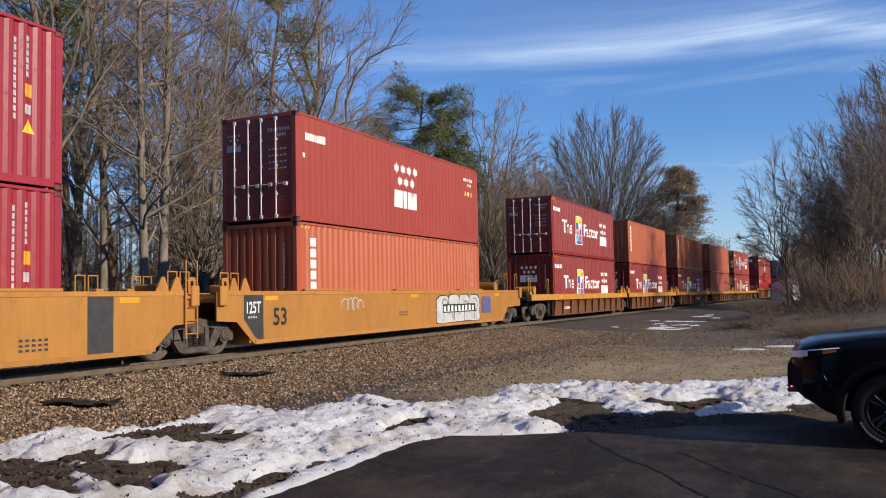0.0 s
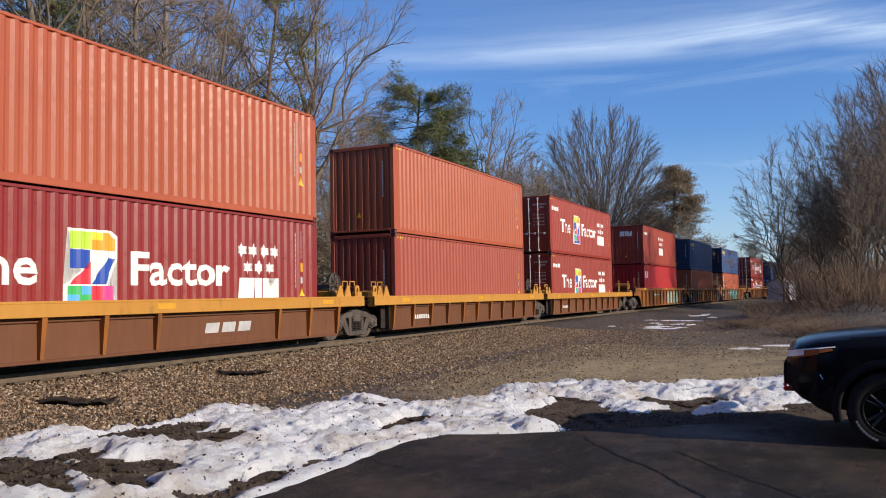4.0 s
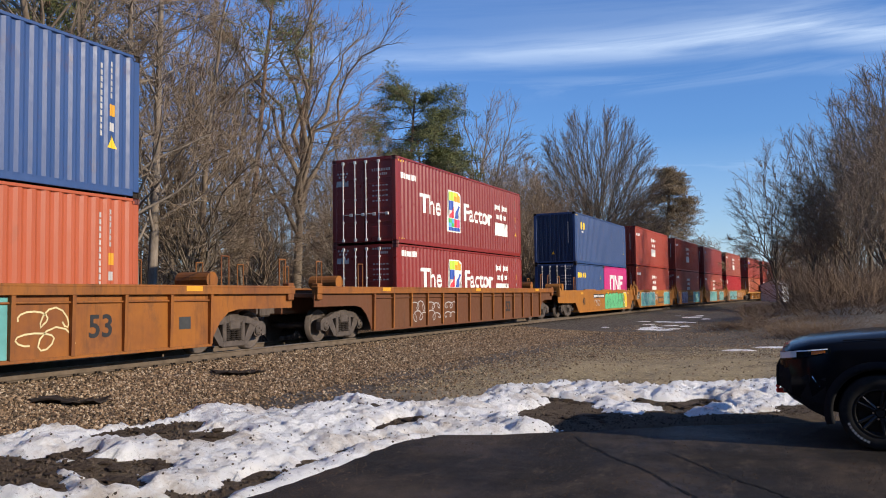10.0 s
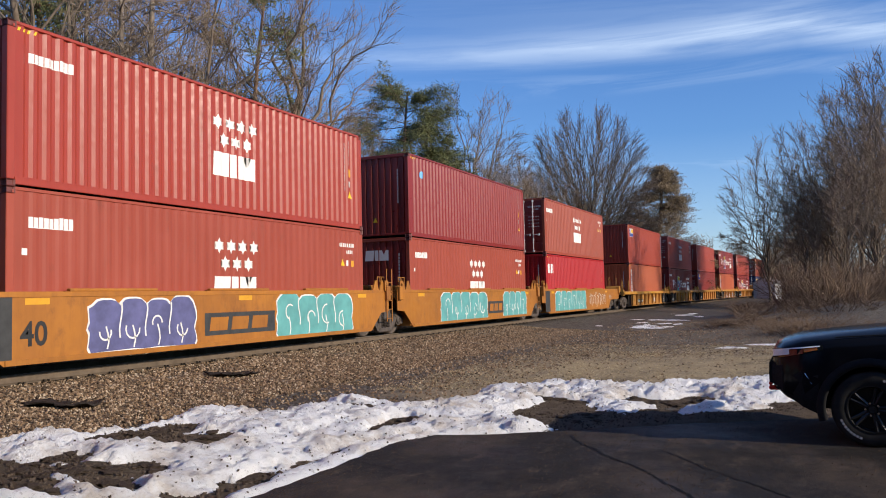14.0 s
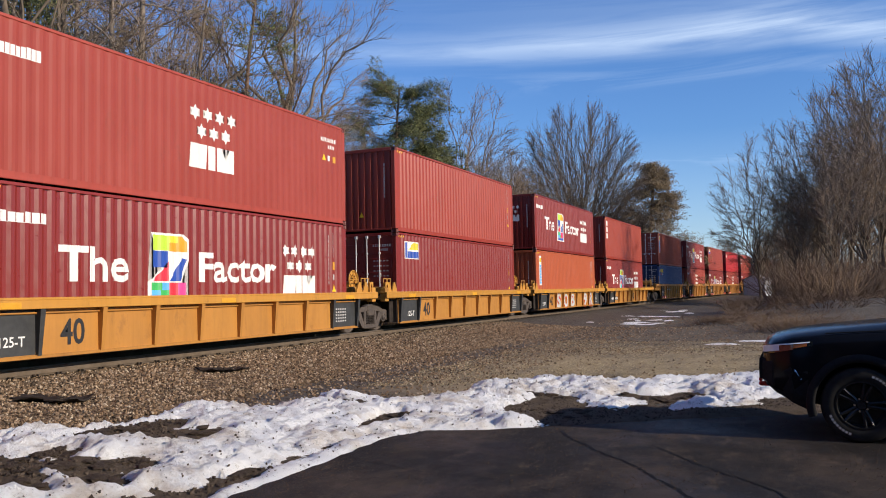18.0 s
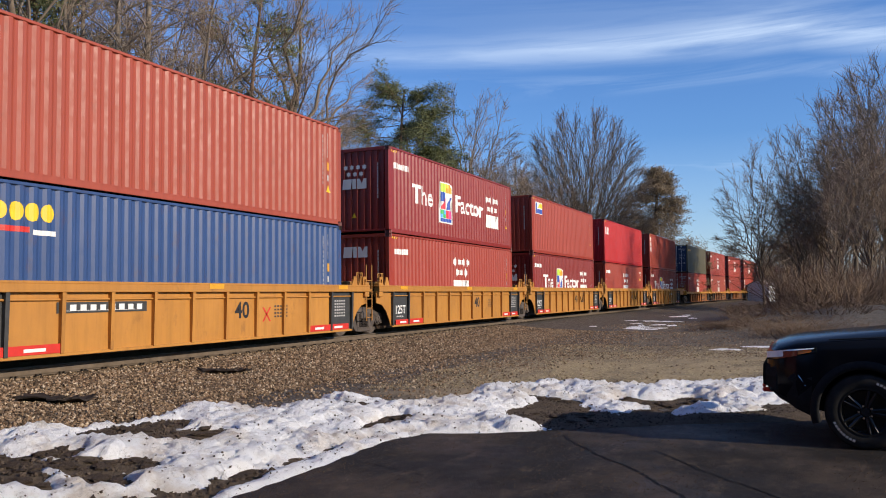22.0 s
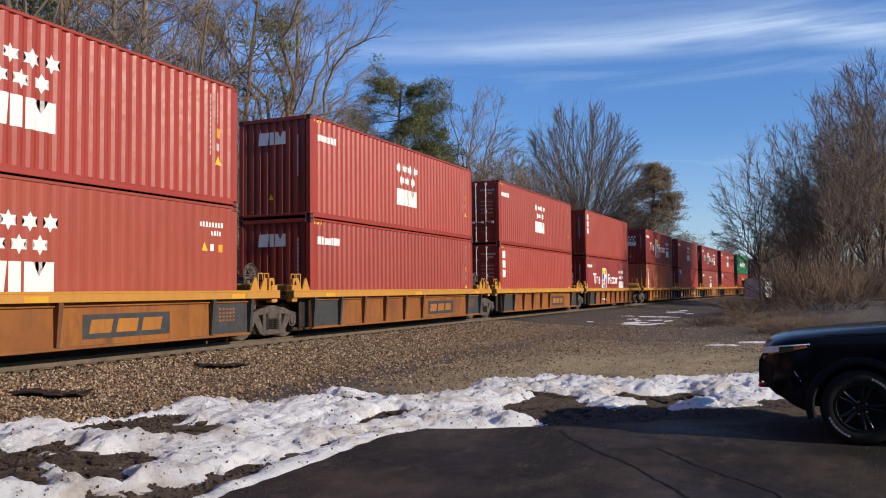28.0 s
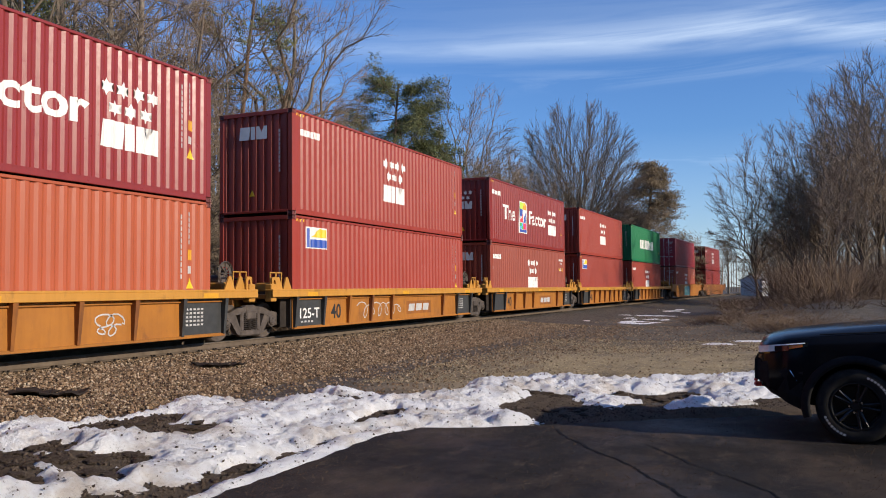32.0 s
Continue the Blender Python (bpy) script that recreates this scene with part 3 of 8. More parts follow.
def build_track():
    bed = Shape()
    ys = TRACK_YS[:4] + [-10 + 0.5 * i for i in range(130)] + [56 + 3 * i for i in range(52)] + TRACK_YS[-5:]
    prof = [(-4.6, -0.75), (-3.4, -0.52), (-1.9, -0.20), (-1.2, -0.185), (-0.4, -0.20), (0, -0.21), (0.4, -0.20), (1.2, -0.185), (1.7, -0.195),
            (2.1, -0.225), (2.5, -0.275), (3.0, -0.315), (3.6, -0.345), (4.3, -0.37), (5.0, -0.40), (5.8, -0.47)]
    along(prof, ys, bed)
    for i, (x, y, z) in enumerate(bed.v):
        o = x - line_x(y)
        if 1.3 < abs(o) < 5.6:
            bed.v[i] = (x, y, z + 0.035 * noise.noise(Vector((x * 2.1, y * 2.1, 2))) + 0.02 * noise.noise(Vector((x * 6, y * 6, 2))))
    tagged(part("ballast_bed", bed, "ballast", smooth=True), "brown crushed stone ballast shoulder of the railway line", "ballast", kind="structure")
    for side in (1, -1):
        g = 0.7535 * side
        rail = Shape()
        along([(g - 0.07, -0.172), (g + 0.07, -0.172), (g + 0.07, -0.160), (g + 0.010, -0.140), (g + 0.008, -0.045), (g + 0.034, -0.038), (g + 0.034, -0.010)][::-1]
              + [(g - 0.034, -0.010), (g - 0.034, -0.038), (g - 0.008, -0.045), (g - 0.010, -0.140), (g - 0.07, -0.160)][::-1][::-1], TRACK_YS, rail, True)
        r = tagged(part("rail", rail, "rail_side"), "steel running rail with rust-brown dusty web and shiny head", "rail", "running rails", kind="structure")
        head = Shape()
        along([(g - 0.035, -0.012), (g - 0.030, 0.0), (g + 0.030, 0.0), (g + 0.035, -0.012)], TRACK_YS, head)
        part("rail_head", head, "rail_head", r, label="polished running surface")
    def tie():
        return Shape().cbox((-1.3, -0.11, -0.17), (1.3, 0.11, 0), 0.012).mesh("sleeper")
    def plate():
        s = Shape().cbox((-0.17, -0.09, 0), (0.17, 0.09, 0.02), 0.004)
        for x in (-0.11, 0.105):
            s.cbox((x - 0.022, -0.06, 0.02), (x + 0.022, -0.025, 0.055), 0.006).cbox((x - 0.022, 0.03, 0.02), (x + 0.022, 0.065, 0.05), 0.006)
        return s.mesh("tie_plate")
    road = tagged(new("sleepers"), "dark weathered oak sleepers with spiked tie plates under the rails", "sleeper", kind="structure")
    for i in range(140):
        y = -4 + 0.51 * i
        m = pose(line_x(y), y, -0.192, 0, 0, line_turn(y))
        part("sleeper", shared("tie", tie), "sleeper", road, m)
        if i < 100:
            part("tie_plate", shared("plate", plate), "underframe", road, m @ at(0.7535, 0, 0.003))


build_track()

ASPHALT = [(9.4, -6), (9.45, 5.2), (9.47, 6.3), (9.43, 7.4), (9.42, 8.1), (9.65, 8.55), (10.3, 8.82), (10.9, 9.2), (11.9, 9.92), (13.0, 10.6), (15, 11.8), (19, 14), (40, 24), (40, -6)]


def build_lot():
    s = Shape()
    rng = random.Random(3)
    edge = []
    for (x0, y0), (x1, y1) in zip(ASPHALT[:-3], ASPHALT[1:-2]):
        k = max(1, int(math.hypot(x1 - x0, y1 - y0) / 0.18))
        for i in range(k):
            t = i / k
            edge.append((x0 + (x1 - x0) * t + rng.uniform(-0.035, 0.035), y0 + (y1 - y0) * t + rng.uniform(-0.035, 0.035)))
    outline = edge + [(19, 14), (40, 24), (40, -6)]
    n = len(outline)
    s.v = [(x, y, LOT) for x, y in outline] + [(x + (-0.06 if x < 30 else 0), y + 0.03, LOT - 0.09) for x, y in outline]
    s.f = [tuple(range(n))] + [(i, n + i, n + (i + 1) % n, (i + 1) % n) for i in range(n)]
    bm = bmesh.new()
    me = s.mesh("parking_lot")
    bm.from_mesh(me)
    bmesh.ops.triangulate(bm, faces=[f for f in bm.faces if len(f.verts) > 4])
    bmesh.ops.recalc_face_normals(bm, faces=bm.faces)
    bm.to_mesh(me)
    bm.free()
    lot = tagged(part("parking_lot", me, "asphalt"), "dark patched asphalt lot with a meandering crack", "asphalt", kind="structure")
    # cracks, sealed with dark tar, standing a hair proud
    def crack(pts, w):
        c = Shape()
        row = []
        for (x0, y0), (x1, y1) in zip(pts, pts[1:]):
            for i in range(9):
                t = i / 9
                row.append((x0 + (x1 - x0) * t + rng.uniform(-0.02, 0.02), y0 + (y1 - y0) * t + rng.uniform(-0.02, 0.02)))
        row.append(pts[-1])
        for i, (x, y) in enumerate(row):
            h = w * rng.uniform(0.5, 1.3)
            c.v += [(x - h, y - h * 0.6, LOT + 0.004), (x + h, y + h * 0.6, LOT + 0.004)]
            if i:
                c.f.append((2 * i - 2, 2 * i - 1, 2 * i + 1, 2 * i))
        part("crack_line", c, "gasket", lot, label="dark crack in the asphalt")
    crack([(11.1, 8.95), (11.31, 8.53), (11.84, 7.82), (12.25, 7.3), (12.49, 6.87), (12.7, 6.57), (12.95, 6.0), (13.1, 5.2)], 0.012)
    crack([(12.2, 8.35), (12.4, 8.07), (12.69, 7.63), (13.0, 7.24), (13.36, 6.8), (13.6, 6.3)], 0.008)
    crack([(9.5, 7.0), (10.4, 6.6), (11.3, 6.5)], 0.005)


build_lot()

SNOW_FAR = [(5.3, 3.5), (5.4, 5.0), (5.72, 6.3), (6.12, 6.65), (6.07, 7.15), (6.28, 7.8), (5.95, 8.55), (6.55, 9.0), (7.22, 9.35), (7.15, 10.15), (7.42, 10.9), (8.0, 10.6), (8.58, 10.2),
            (8.86, 10.65), (9.05, 10.9), (8.86, 12.25), (9.38, 12.5), (10.12, 13.0), (11.0, 13.15), (11.8, 13.6), (12.5, 14.15), (12.95, 15.0), (15.5, 16.6), (20, 19)]
SNOW_NEAR = [(20.5, 18.2), (16, 14.9), (13.1, 12.5), (12.75, 12.1), (12.0, 12.45), (11.6, 12.0), (11.42, 11.4), (11.3, 10.95), (10.9, 11.25), (10.5, 11.6), (10.05, 11.25), (10.0, 10.55), (10.55, 9.8),
             (10.8, 9.5), (10.5, 9.06), (10.2, 8.9), (9.65, 8.75), (9.3, 8.5), (9.1, 8.2), (9.0, 7.5), (9.0, 6.7), (8.95, 6.05), (8.85, 5.6), (8.72, 5.2), (8.55, 4.85), (8.4, 4.5), (8.4, 4.2), (8.5, 3.5)]
SNOW = SNOW_FAR + SNOW_NEAR
EARTH = [(x - 0.22, y + 0.18) for x, y in SNOW_FAR] + [(22, 17), (15.0, 11.9), (13.0, 10.7), (11.0, 9.4), (9.85, 8.72), (9.55, 8.2), (9.52, 6.3), (9.5, 3.0)]
LUMPS = [(12.35, 11.3, 0.40, 0.30), (12.75, 11.75, 0.3, 0.2)]
STRIP = [(9.3, 4.0), (9.22, 5.4), (9.16, 6.1), (9.06, 6.7), (9.08, 7.3), (9.12, 8.1), (9.3, 8.6), (9.5, 8.55), (9.42, 8.1), (9.42, 7.7), (9.47, 6.6), (9.46, 6.0), (9.50, 5.4), (9.55, 4.0)]


def inside(poly, x, y):
    """Signed distance to an outline's edge, positive inside."""
    best, inn = 9.0, False
    for (x0, y0), (x1, y1) in zip(poly, poly[1:] + poly[:1]):
        dx, dy = x1 - x0, y1 - y0
        t = max(0, min(1, ((x - x0) * dx + (y - y0) * dy) / (dx * dx + dy * dy)))
        best = min(best, math.hypot(x0 + dx * t - x, y0 + dy * t - y))
        if (y0 > y) != (y1 > y) and x < x0 + (y - y0) * dx / dy:
            inn = not inn
    return best if inn else -best


# Where ploughed earth shows through the bank: centre, reach along x and y.
BARE = [(7.0, 6.84, 0.30, 0.34), (6.72, 7.35, 0.26, 0.36), (6.62, 6.75, 0.22, 0.2), (7.62, 7.08, 0.20, 0.34), (7.14, 5.77, 0.24, 0.16), (7.96, 5.62, 0.2, 0.28), (7.66, 5.45, 0.28, 0.16), (8.2, 5.2, 0.2, 0.12),
        (7.7, 4.75, 0.3, 0.16), (7.3, 5.05, 0.30, 0.2), (6.9, 5.25, 0.3, 0.22), (6.4, 5.2, 0.25, 0.2), (7.37, 9.77, 0.24, 0.12), (7.97, 9.66, 0.26, 0.10), (8.88, 9.28, 0.14, 0.16), (8.83, 8.9, 0.10, 0.24),
        (10.6, 10.4, 0.45, 0.3), (11.5, 11.95, 0.36, 0.14), (12.13, 12.2, 0.18, 0.28), (8.93, 6.15, 0.06, 0.12), (10.2, 11.5, 0.25, 0.09), (8.1, 10.1, 0.2, 0.08), (6.9, 9.0, 0.2, 0.1), (9.3, 11.3, 0.18, 0.08)]


NEAR_EDGE = [(9.3, 3.0), (9.2, 6.4), (9.1, 8.2), (9.6, 9.1), (10.9, 10.6), (12.4, 11.9), (14.5, 13.2), (20, 16.5)]


def bank(x, y, d):
    """How far the ploughed bank rises from the lot towards its ridge beside the line."""
    near = min(math.hypot(x0 + (x1 - x0) * t - x, y0 + (y1 - y0) * t - y) for (x0, y0), (x1, y1) in zip(NEAR_EDGE, NEAR_EDGE[1:])
               for t in (max(0, min(1, ((x - x0) * (x1 - x0) + (y - y0) * (y1 - y0)) / ((x1 - x0) ** 2 + (y1 - y0) ** 2))),))
    return 0.13 * min(1, max(0, near - 0.35) / 1.3) * max(0.0, min(1, d / 0.45))


def earth_top(x, y):
    n = noise.noise(Vector((x * 1.4, y * 1.4, 21))) * 0.035 + noise.noise(Vector((x * 4.2, y * 4.2, 23))) * 0.03 + noise.noise(Vector((x * 11, y * 11, 25))) * 0.014
    d = inside(EARTH, x, y)
    return LOT - 0.075 + min(0.045, 0.3 * d) + n * max(0.0, min(1, d / 0.3)) + bank(x, y, d)


def snow_top(x, y):
    """Depth of snow over the earth: a worn bank, thin and holed towards its edges."""
    d = inside(SNOW, x, y)
    d2 = inside(STRIP, x, y)
    n1 = noise.noise(Vector((x * 0.9, y * 0.9, 1)))
    n2 = noise.noise(Vector((x * 2.3, y * 2.3, 5)))
    n3 = noise.noise(Vector((x * 5.6, y * 5.6, 7)))
    n4 = noise.noise(Vector((x * 13.0, y * 13.0, 3)))
    n5 = noise.noise(Vector((x * 29.0, y * 29.0, 3)))
    crumble = 0.050 * n2 + 0.042 * n3 + 0.034 * n4 + 0.034 * n5 + 0.022 * (1 - 2.4 * abs(n3))
    h = min(0.085, 0.4 * (d + 0.02)) + 0.045 * n1 + crumble - 0.012
    for cx, cy, rx, ry in BARE:
        q = ((x - cx) / rx) ** 2 + ((y - cy) / ry) ** 2
        if q < 4:
            h -= 0.34 * math.exp(-q * 0.8) * (1 + 1.2 * n3)
    for cx, cy, rx, ry in LUMPS:
        h = max(h, 0.09 * (1 - ((x - cx) / rx) ** 2 - ((y - cy) / ry) ** 2) + crumble)
    h2 = min(0.05, 0.5 * d2) + 0.4 * crumble
    return max(h, h2, -0.1)


def build_snow():
    step = 0.04
    s, e = Shape(), Shape()
    idx, hs, gz = {}, {}, {}
    nx, ny = int(11 / step), int(14 / step)
    def vert(i, j):
        if (i, j) not in idx:
            idx[i, j] = len(s.v)
            s.v.append((4.6 + i * step, 3.4 + j * step, gz[i, j] + hs[i, j]))
        return idx[i, j]
    for i in range(nx + 1):
        x = 4.6 + i * step
        for j in range(ny + 1):
            y = 3.4 + j * step
            # only near the bank's own line
            if y > 6.0 + (x - 4.6) * 1.05 + 4.6 or (x > 9.5 and y < (x - 10.2) * 0.80 + 8.0) or x > 15.5:
                continue
            hs[i, j], gz[i, j] = snow_top(x, y), earth_top(x, y)
    for i, j in hs:
        q = [(i, j), (i + 1, j), (i + 1, j + 1), (i, j + 1)]
        if all(k in hs for k in q) and max(hs[k] for k in q) > -0.01:
            s.f.append(tuple(vert(*k) for k in q))
    tagged(part("snow_bank", s, "snow", smooth=True), "low bank of old ploughed snow, dirty and half melted", "snow", kind="stuff")
    eidx = {}
    for i, j in gz:
        if i % 2 or j % 2:
            continue
        q = [(i, j), (i + 2, j), (i + 2, j + 2), (i, j + 2)]
        if not all(k in gz for k in q) or inside(EARTH, 4.6 + i * step, 3.4 + j * step) < -0.1:
            continue
        for k in q:
            if k not in eidx:
                eidx[k] = len(e.v)
                e.v.append((4.6 + k[0] * step, 3.4 + k[1] * step, gz[k]))
        e.f.append(tuple(eidx[k] for k in q))
    tagged(part("bare_earth", e, "earth", smooth=True), "churned dark earth and leaf litter between snow and asphalt", "earth", kind="structure")
    # thin leftovers of snow and ice farther along the path
    rng = random.Random(14)
    spots = [(12.4, 26.0, 0.9, 0.5), (11.6, 24.2, 0.5, 0.25)]
    for x, y in ((6.6, 36.5), (5.6, 40), (6.9, 43), (5.2, 47), (6.0, 54), (4.6, 62), (4.6, 78), (5.2, 100)):
        for k in range(5):
            spots.append((x + rng.gauss(0, 0.9), y + rng.gauss(0, 0.05 * y), rng.uniform(0.15, 0.75), rng.uniform(0.25, 0.9) * y / 45))
    for x, y, rx, ry in spots:
        p = Shape()
        n = 40
        for ring, k in ((0, 0.0), (1, 0.55), (2, 1.0)):
            for a in range(n):
                t = 2 * math.pi * a / n
                f = k * (0.70 + 0.7 * noise.noise(Vector((math.cos(t) * 1.7 + x, math.sin(t) * 1.7, y))) + 0.5 * noise.noise(Vector((math.cos(t) * 5 + x, math.sin(t) * 5, y))))
                xx, yy = x + rx * f * math.cos(t), y + ry * f * math.sin(t)
                p.v.append((xx, yy, ground_z(xx, yy) + (0.035 if ring < 2 else -0.01)))
        p.f = [tuple(range(n))] + [(r * n + a, (r + 1) * n + a, (r + 1) * n + (a + 1) % n, r * n + (a + 1) % n) for r in range(2) for a in range(n)]
        tagged(part("snow_patch", p, "snow", smooth=True), "thin leftover patch of icy snow on gravel", "snow", "snow patches")


build_snow()


def clod_mesh(seed, flat=0.45):
    rng = random.Random(seed)
    bm = bmesh.new()
    bmesh.ops.create_icosphere(bm, subdivisions=2, radius=1.0)
    for v in bm.verts:
        k = 1 + 0.45 * noise.noise(v.co * 1.6 + Vector((seed, 0, 0))) + 0.25 * noise.noise(v.co * 4 + Vector((0, seed, 0)))
        v.co *= k
        v.co.z *= flat
    me = bpy.data.meshes.new("clod")
    bm.to_mesh(me)
    bm.free()
    me.materials.append(None)
    return me


def build_clods():
    """Lumps of dark earth thrown up by the plough, in the snow and on the stones."""
    rng = random.Random(8)
    spots = [(6.75, 11.5, 0.16), (7.0, 11.0, 0.2), (11.0, 14.75, 0.16), (12.6, 15.9, 0.3), (12.2, 15.7, 0.2), (8.05, 6.45, 0.09)]
    for cx, cy, rx, ry in BARE:
        for k in range(10):
            spots.append((cx + rng.uniform(-1.1, 1.1) * rx, cy + rng.uniform(-1.1, 1.1) * ry, rng.uniform(0.03, 0.08)))
    for i, (x, y, r) in enumerate(spots):
        z = earth_top(x, y) + 0.01
        me = shared(("clod", i % 6), lambda: clod_mesh(i % 6 + 1))
        tagged(part("earth_clod", me, "clod", None, Matrix.LocRotScale((x, y, z), Euler((0, 0, rng.uniform(0, 6))), (r * rng.uniform(0.8, 1.4), r, r * 0.8))),
               "lump of wet dark earth lying on stones and snow", "earth clod", "earth clods")


build_clods()


def build_mats():
    """Torn flat sheets of rubber lying on the ballast."""
    rng = random.Random(4)
    for cx, cy, w, d, turn in ((3.05, 8.95, 0.42, 0.22, 25), (3.55, 9.1, 0.28, 0.20, 60), (2.85, 13.3, 0.36, 0.26, 20), (3.12, 13.6, 0.22, 0.2, 80)):
        s = Shape()
        rings, n = 5, 22
        edge = [1 + 0.35 * rng.uniform(-1, 1) for _ in range(n)]
        for side in (0.0, -0.022):
            for r in range(rings + 1):
                for a in range(n):
                    t, k = 2 * math.pi * a / n, r / rings * edge[a]
                    x, y = w * k * math.cos(t), d * k * math.sin(t)
                    s.v.append((x, y, 0.05 + 0.055 * noise.noise(Vector((x * 5 + cx, y * 5, 3))) + 0.03 * k * k + side))
        m = (rings + 1) * n
        for base in (0, m):
            s.f += [tuple(base + q for q in ((r * n + a), (r + 1) * n + a, (r + 1) * n + (a + 1) % n, r * n + (a + 1) % n)) for r in range(rings) for a in range(n)]
        s.f += [(rings * n + a, m + rings * n + a, m + rings * n + (a + 1) % n, rings * n + (a + 1) % n) for a in range(n)]
        o = cx - line_x(cy)
        z = float(np.interp(o, [1.7, 2.1, 2.5, 3.0, 3.6, 4.3], [-0.195, -0.225, -0.275, -0.315, -0.345, -0.37]))
        tagged(part("rubber_sheet", s, "rubber", None, pose(cx, cy, z, 0, 0, turn)), "torn dark rubber sheet lying on the ballast", "debris", "torn sheets")


build_mats()


def build_crumbs():
    """Crumbs of earth strewn over the bare ground and on the snow."""
    rng = np.random.default_rng(19)
    s = Shape()
    base = np.array([(1, 0, 0), (-1, 0, 0), (0, 1, 0), (0, -1, 0), (0, 0, 1), (0, 0, -1)], float)
    tri = [(0, 2, 4), (2, 1, 4), (1, 3, 4), (3, 0, 4), (2, 0, 5), (1, 2, 5), (3, 1, 5), (0, 3, 5)]
    for i in range(26000):
        x = rng.uniform(4.9, 15.0)
        y = rng.uniform(4.2, 17.0)
        if y > 10.6 + (x - 4.6) * 1.05 or (x > 9.5 and y < (x - 10.2) * 0.85 + 8.6) or inside(EARTH, x, y) < 0.03:
            continue
        h = snow_top(x, y)
        if h > 0.0 and rng.random() < 0.78:
            continue
        r = rng.uniform(0.008, 0.030) * (1 if h < 0 and x < 9.2 else 0.55)
        q, _ = np.linalg.qr(rng.normal(size=(3, 3)))
        v = (base * rng.uniform(0.6, 1.3, (6, 1)) * r) @ q + (x, y, earth_top(x, y) + max(h, 0) + 0.004)
        k = len(s.v)
        s.v += v.tolist()
        s.f += [(k + a, k + b, k + c) for a, b, c in tri]
    tagged(part("earth_crumbs", s, "clod"), "crumbs of dark earth strewn on ground and snow", "earth", kind="stuff")


build_crumbs()


def build_stones():
    """Loose ballast: thousands of broken stones on the shoulder."""
    rng = np.random.default_rng(5)
    n = 44000
    ys = 5.0 + 30 * rng.random(n) ** 1.35
    off = 0.95 + np.where(rng.random(n) < 0.86, 4.3 * rng.random(n) ** 0.9, 4 + 3.5 * rng.random(n) ** 1.5)
    s = Shape()
    base = np.array([(1, 0, 0), (-1, 0, 0), (0, 1, 0), (0, -1, 0), (0, 0, 1), (0, 0, -1)], float)
    tri = [(0, 2, 4), (2, 1, 4), (1, 3, 4), (3, 0, 4), (2, 0, 5), (1, 2, 5), (3, 1, 5), (0, 3, 5)]
    prof_o = [0, 1.2, 1.7, 2.1, 2.5, 3.0, 3.6, 4.3, 5.0, 5.6]
    prof_z = [-0.19, -0.185, -0.195, -0.225, -0.275, -0.315, -0.345, -0.37, -0.40, -0.43]
    for i in range(n):
        r = rng.uniform(0.016, 0.040) * (1 if off[i] < 3.6 else 0.8)
        v = base * rng.uniform(0.6, 1.25, (6, 1)) * r
        q, _ = np.linalg.qr(rng.normal(size=(3, 3)))
        v = v @ q + (line_x(ys[i]) + off[i], ys[i], (np.interp(off[i], prof_o, prof_z) if off[i] < 5.4 else ground_z(line_x(ys[i]) + off[i], ys[i])) + 0.008)
        k = len(s.v)
        s.v += v.tolist()
        s.f += [(k + a, k + b, k + c) for a, b, c in tri]
    tagged(part("loose_ballast", s, "stone"), "loose brown and grey broken ballast stones", "gravel", kind="stuff")


build_stones()


def strew(name, mat, words, seed, n, xs, ys, size, height, keep):
    """Small broken bits lying about on the open ground."""
    rng = np.random.default_rng(seed)
    s = Shape()
    base = np.array([(1, 0, 0), (-1, 0, 0), (0, 1, 0), (0, -1, 0), (0, 0, 1), (0, 0, -1)], float)
    tri = [(0, 2, 4), (2, 1, 4), (1, 3, 4), (3, 0, 4), (2, 0, 5), (1, 2, 5), (3, 1, 5), (0, 3, 5)]
    for i in range(n):
        x, y = rng.uniform(*xs), ys[0] + (ys[1] - ys[0]) * rng.random() ** 1.4
        if not keep(x, y, rng.random()):
            continue
        q, _ = np.linalg.qr(rng.normal(size=(3, 3)))
        v = (base * rng.uniform(0.5, 1.3, (6, 1)) * rng.uniform(*size)) @ q + (x, y, height(x, y))
        k = len(s.v)
        s.v += v.tolist()
        s.f += [(k + a, k + b, k + c) for a, b, c in tri]
    tagged(part(name, s, mat), words, "gravel", kind="stuff")


strew("path_gravel", "stone", "loose grey-brown gravel on the track side path", 31, 30000, (4.6, 14.5), (13.5, 48), (0.010, 0.030), lambda x, y: ground_z(x, y) + 0.004,
      lambda x, y, r: x > line_x(y) + 4.4 and y > 12.5 + (x - 7) * 0.55 + 0.4 and r < (0.75 + 0.7 * noise.noise(Vector((x * 0.8, y * 0.35, 6)))) * (0.15 if x > 7.4 and y - 0.35 * x < 17 else 1))
strew("asphalt_grit", "grit", "brown grit strewn over the asphalt", 33, 9000, (9.3, 14.5), (4.6, 10.5), (0.003, 0.009), lambda x, y: LOT + 0.003,
      lambda x, y, r: inside(ASPHALT, x, y) > 0.02 and r < 0.25 + 1.1 * noise.noise(Vector((x * 1.3, y * 0.8, 2))) + 0.5 * max(0, 1 - inside(ASPHALT, x, y) / 0.5))


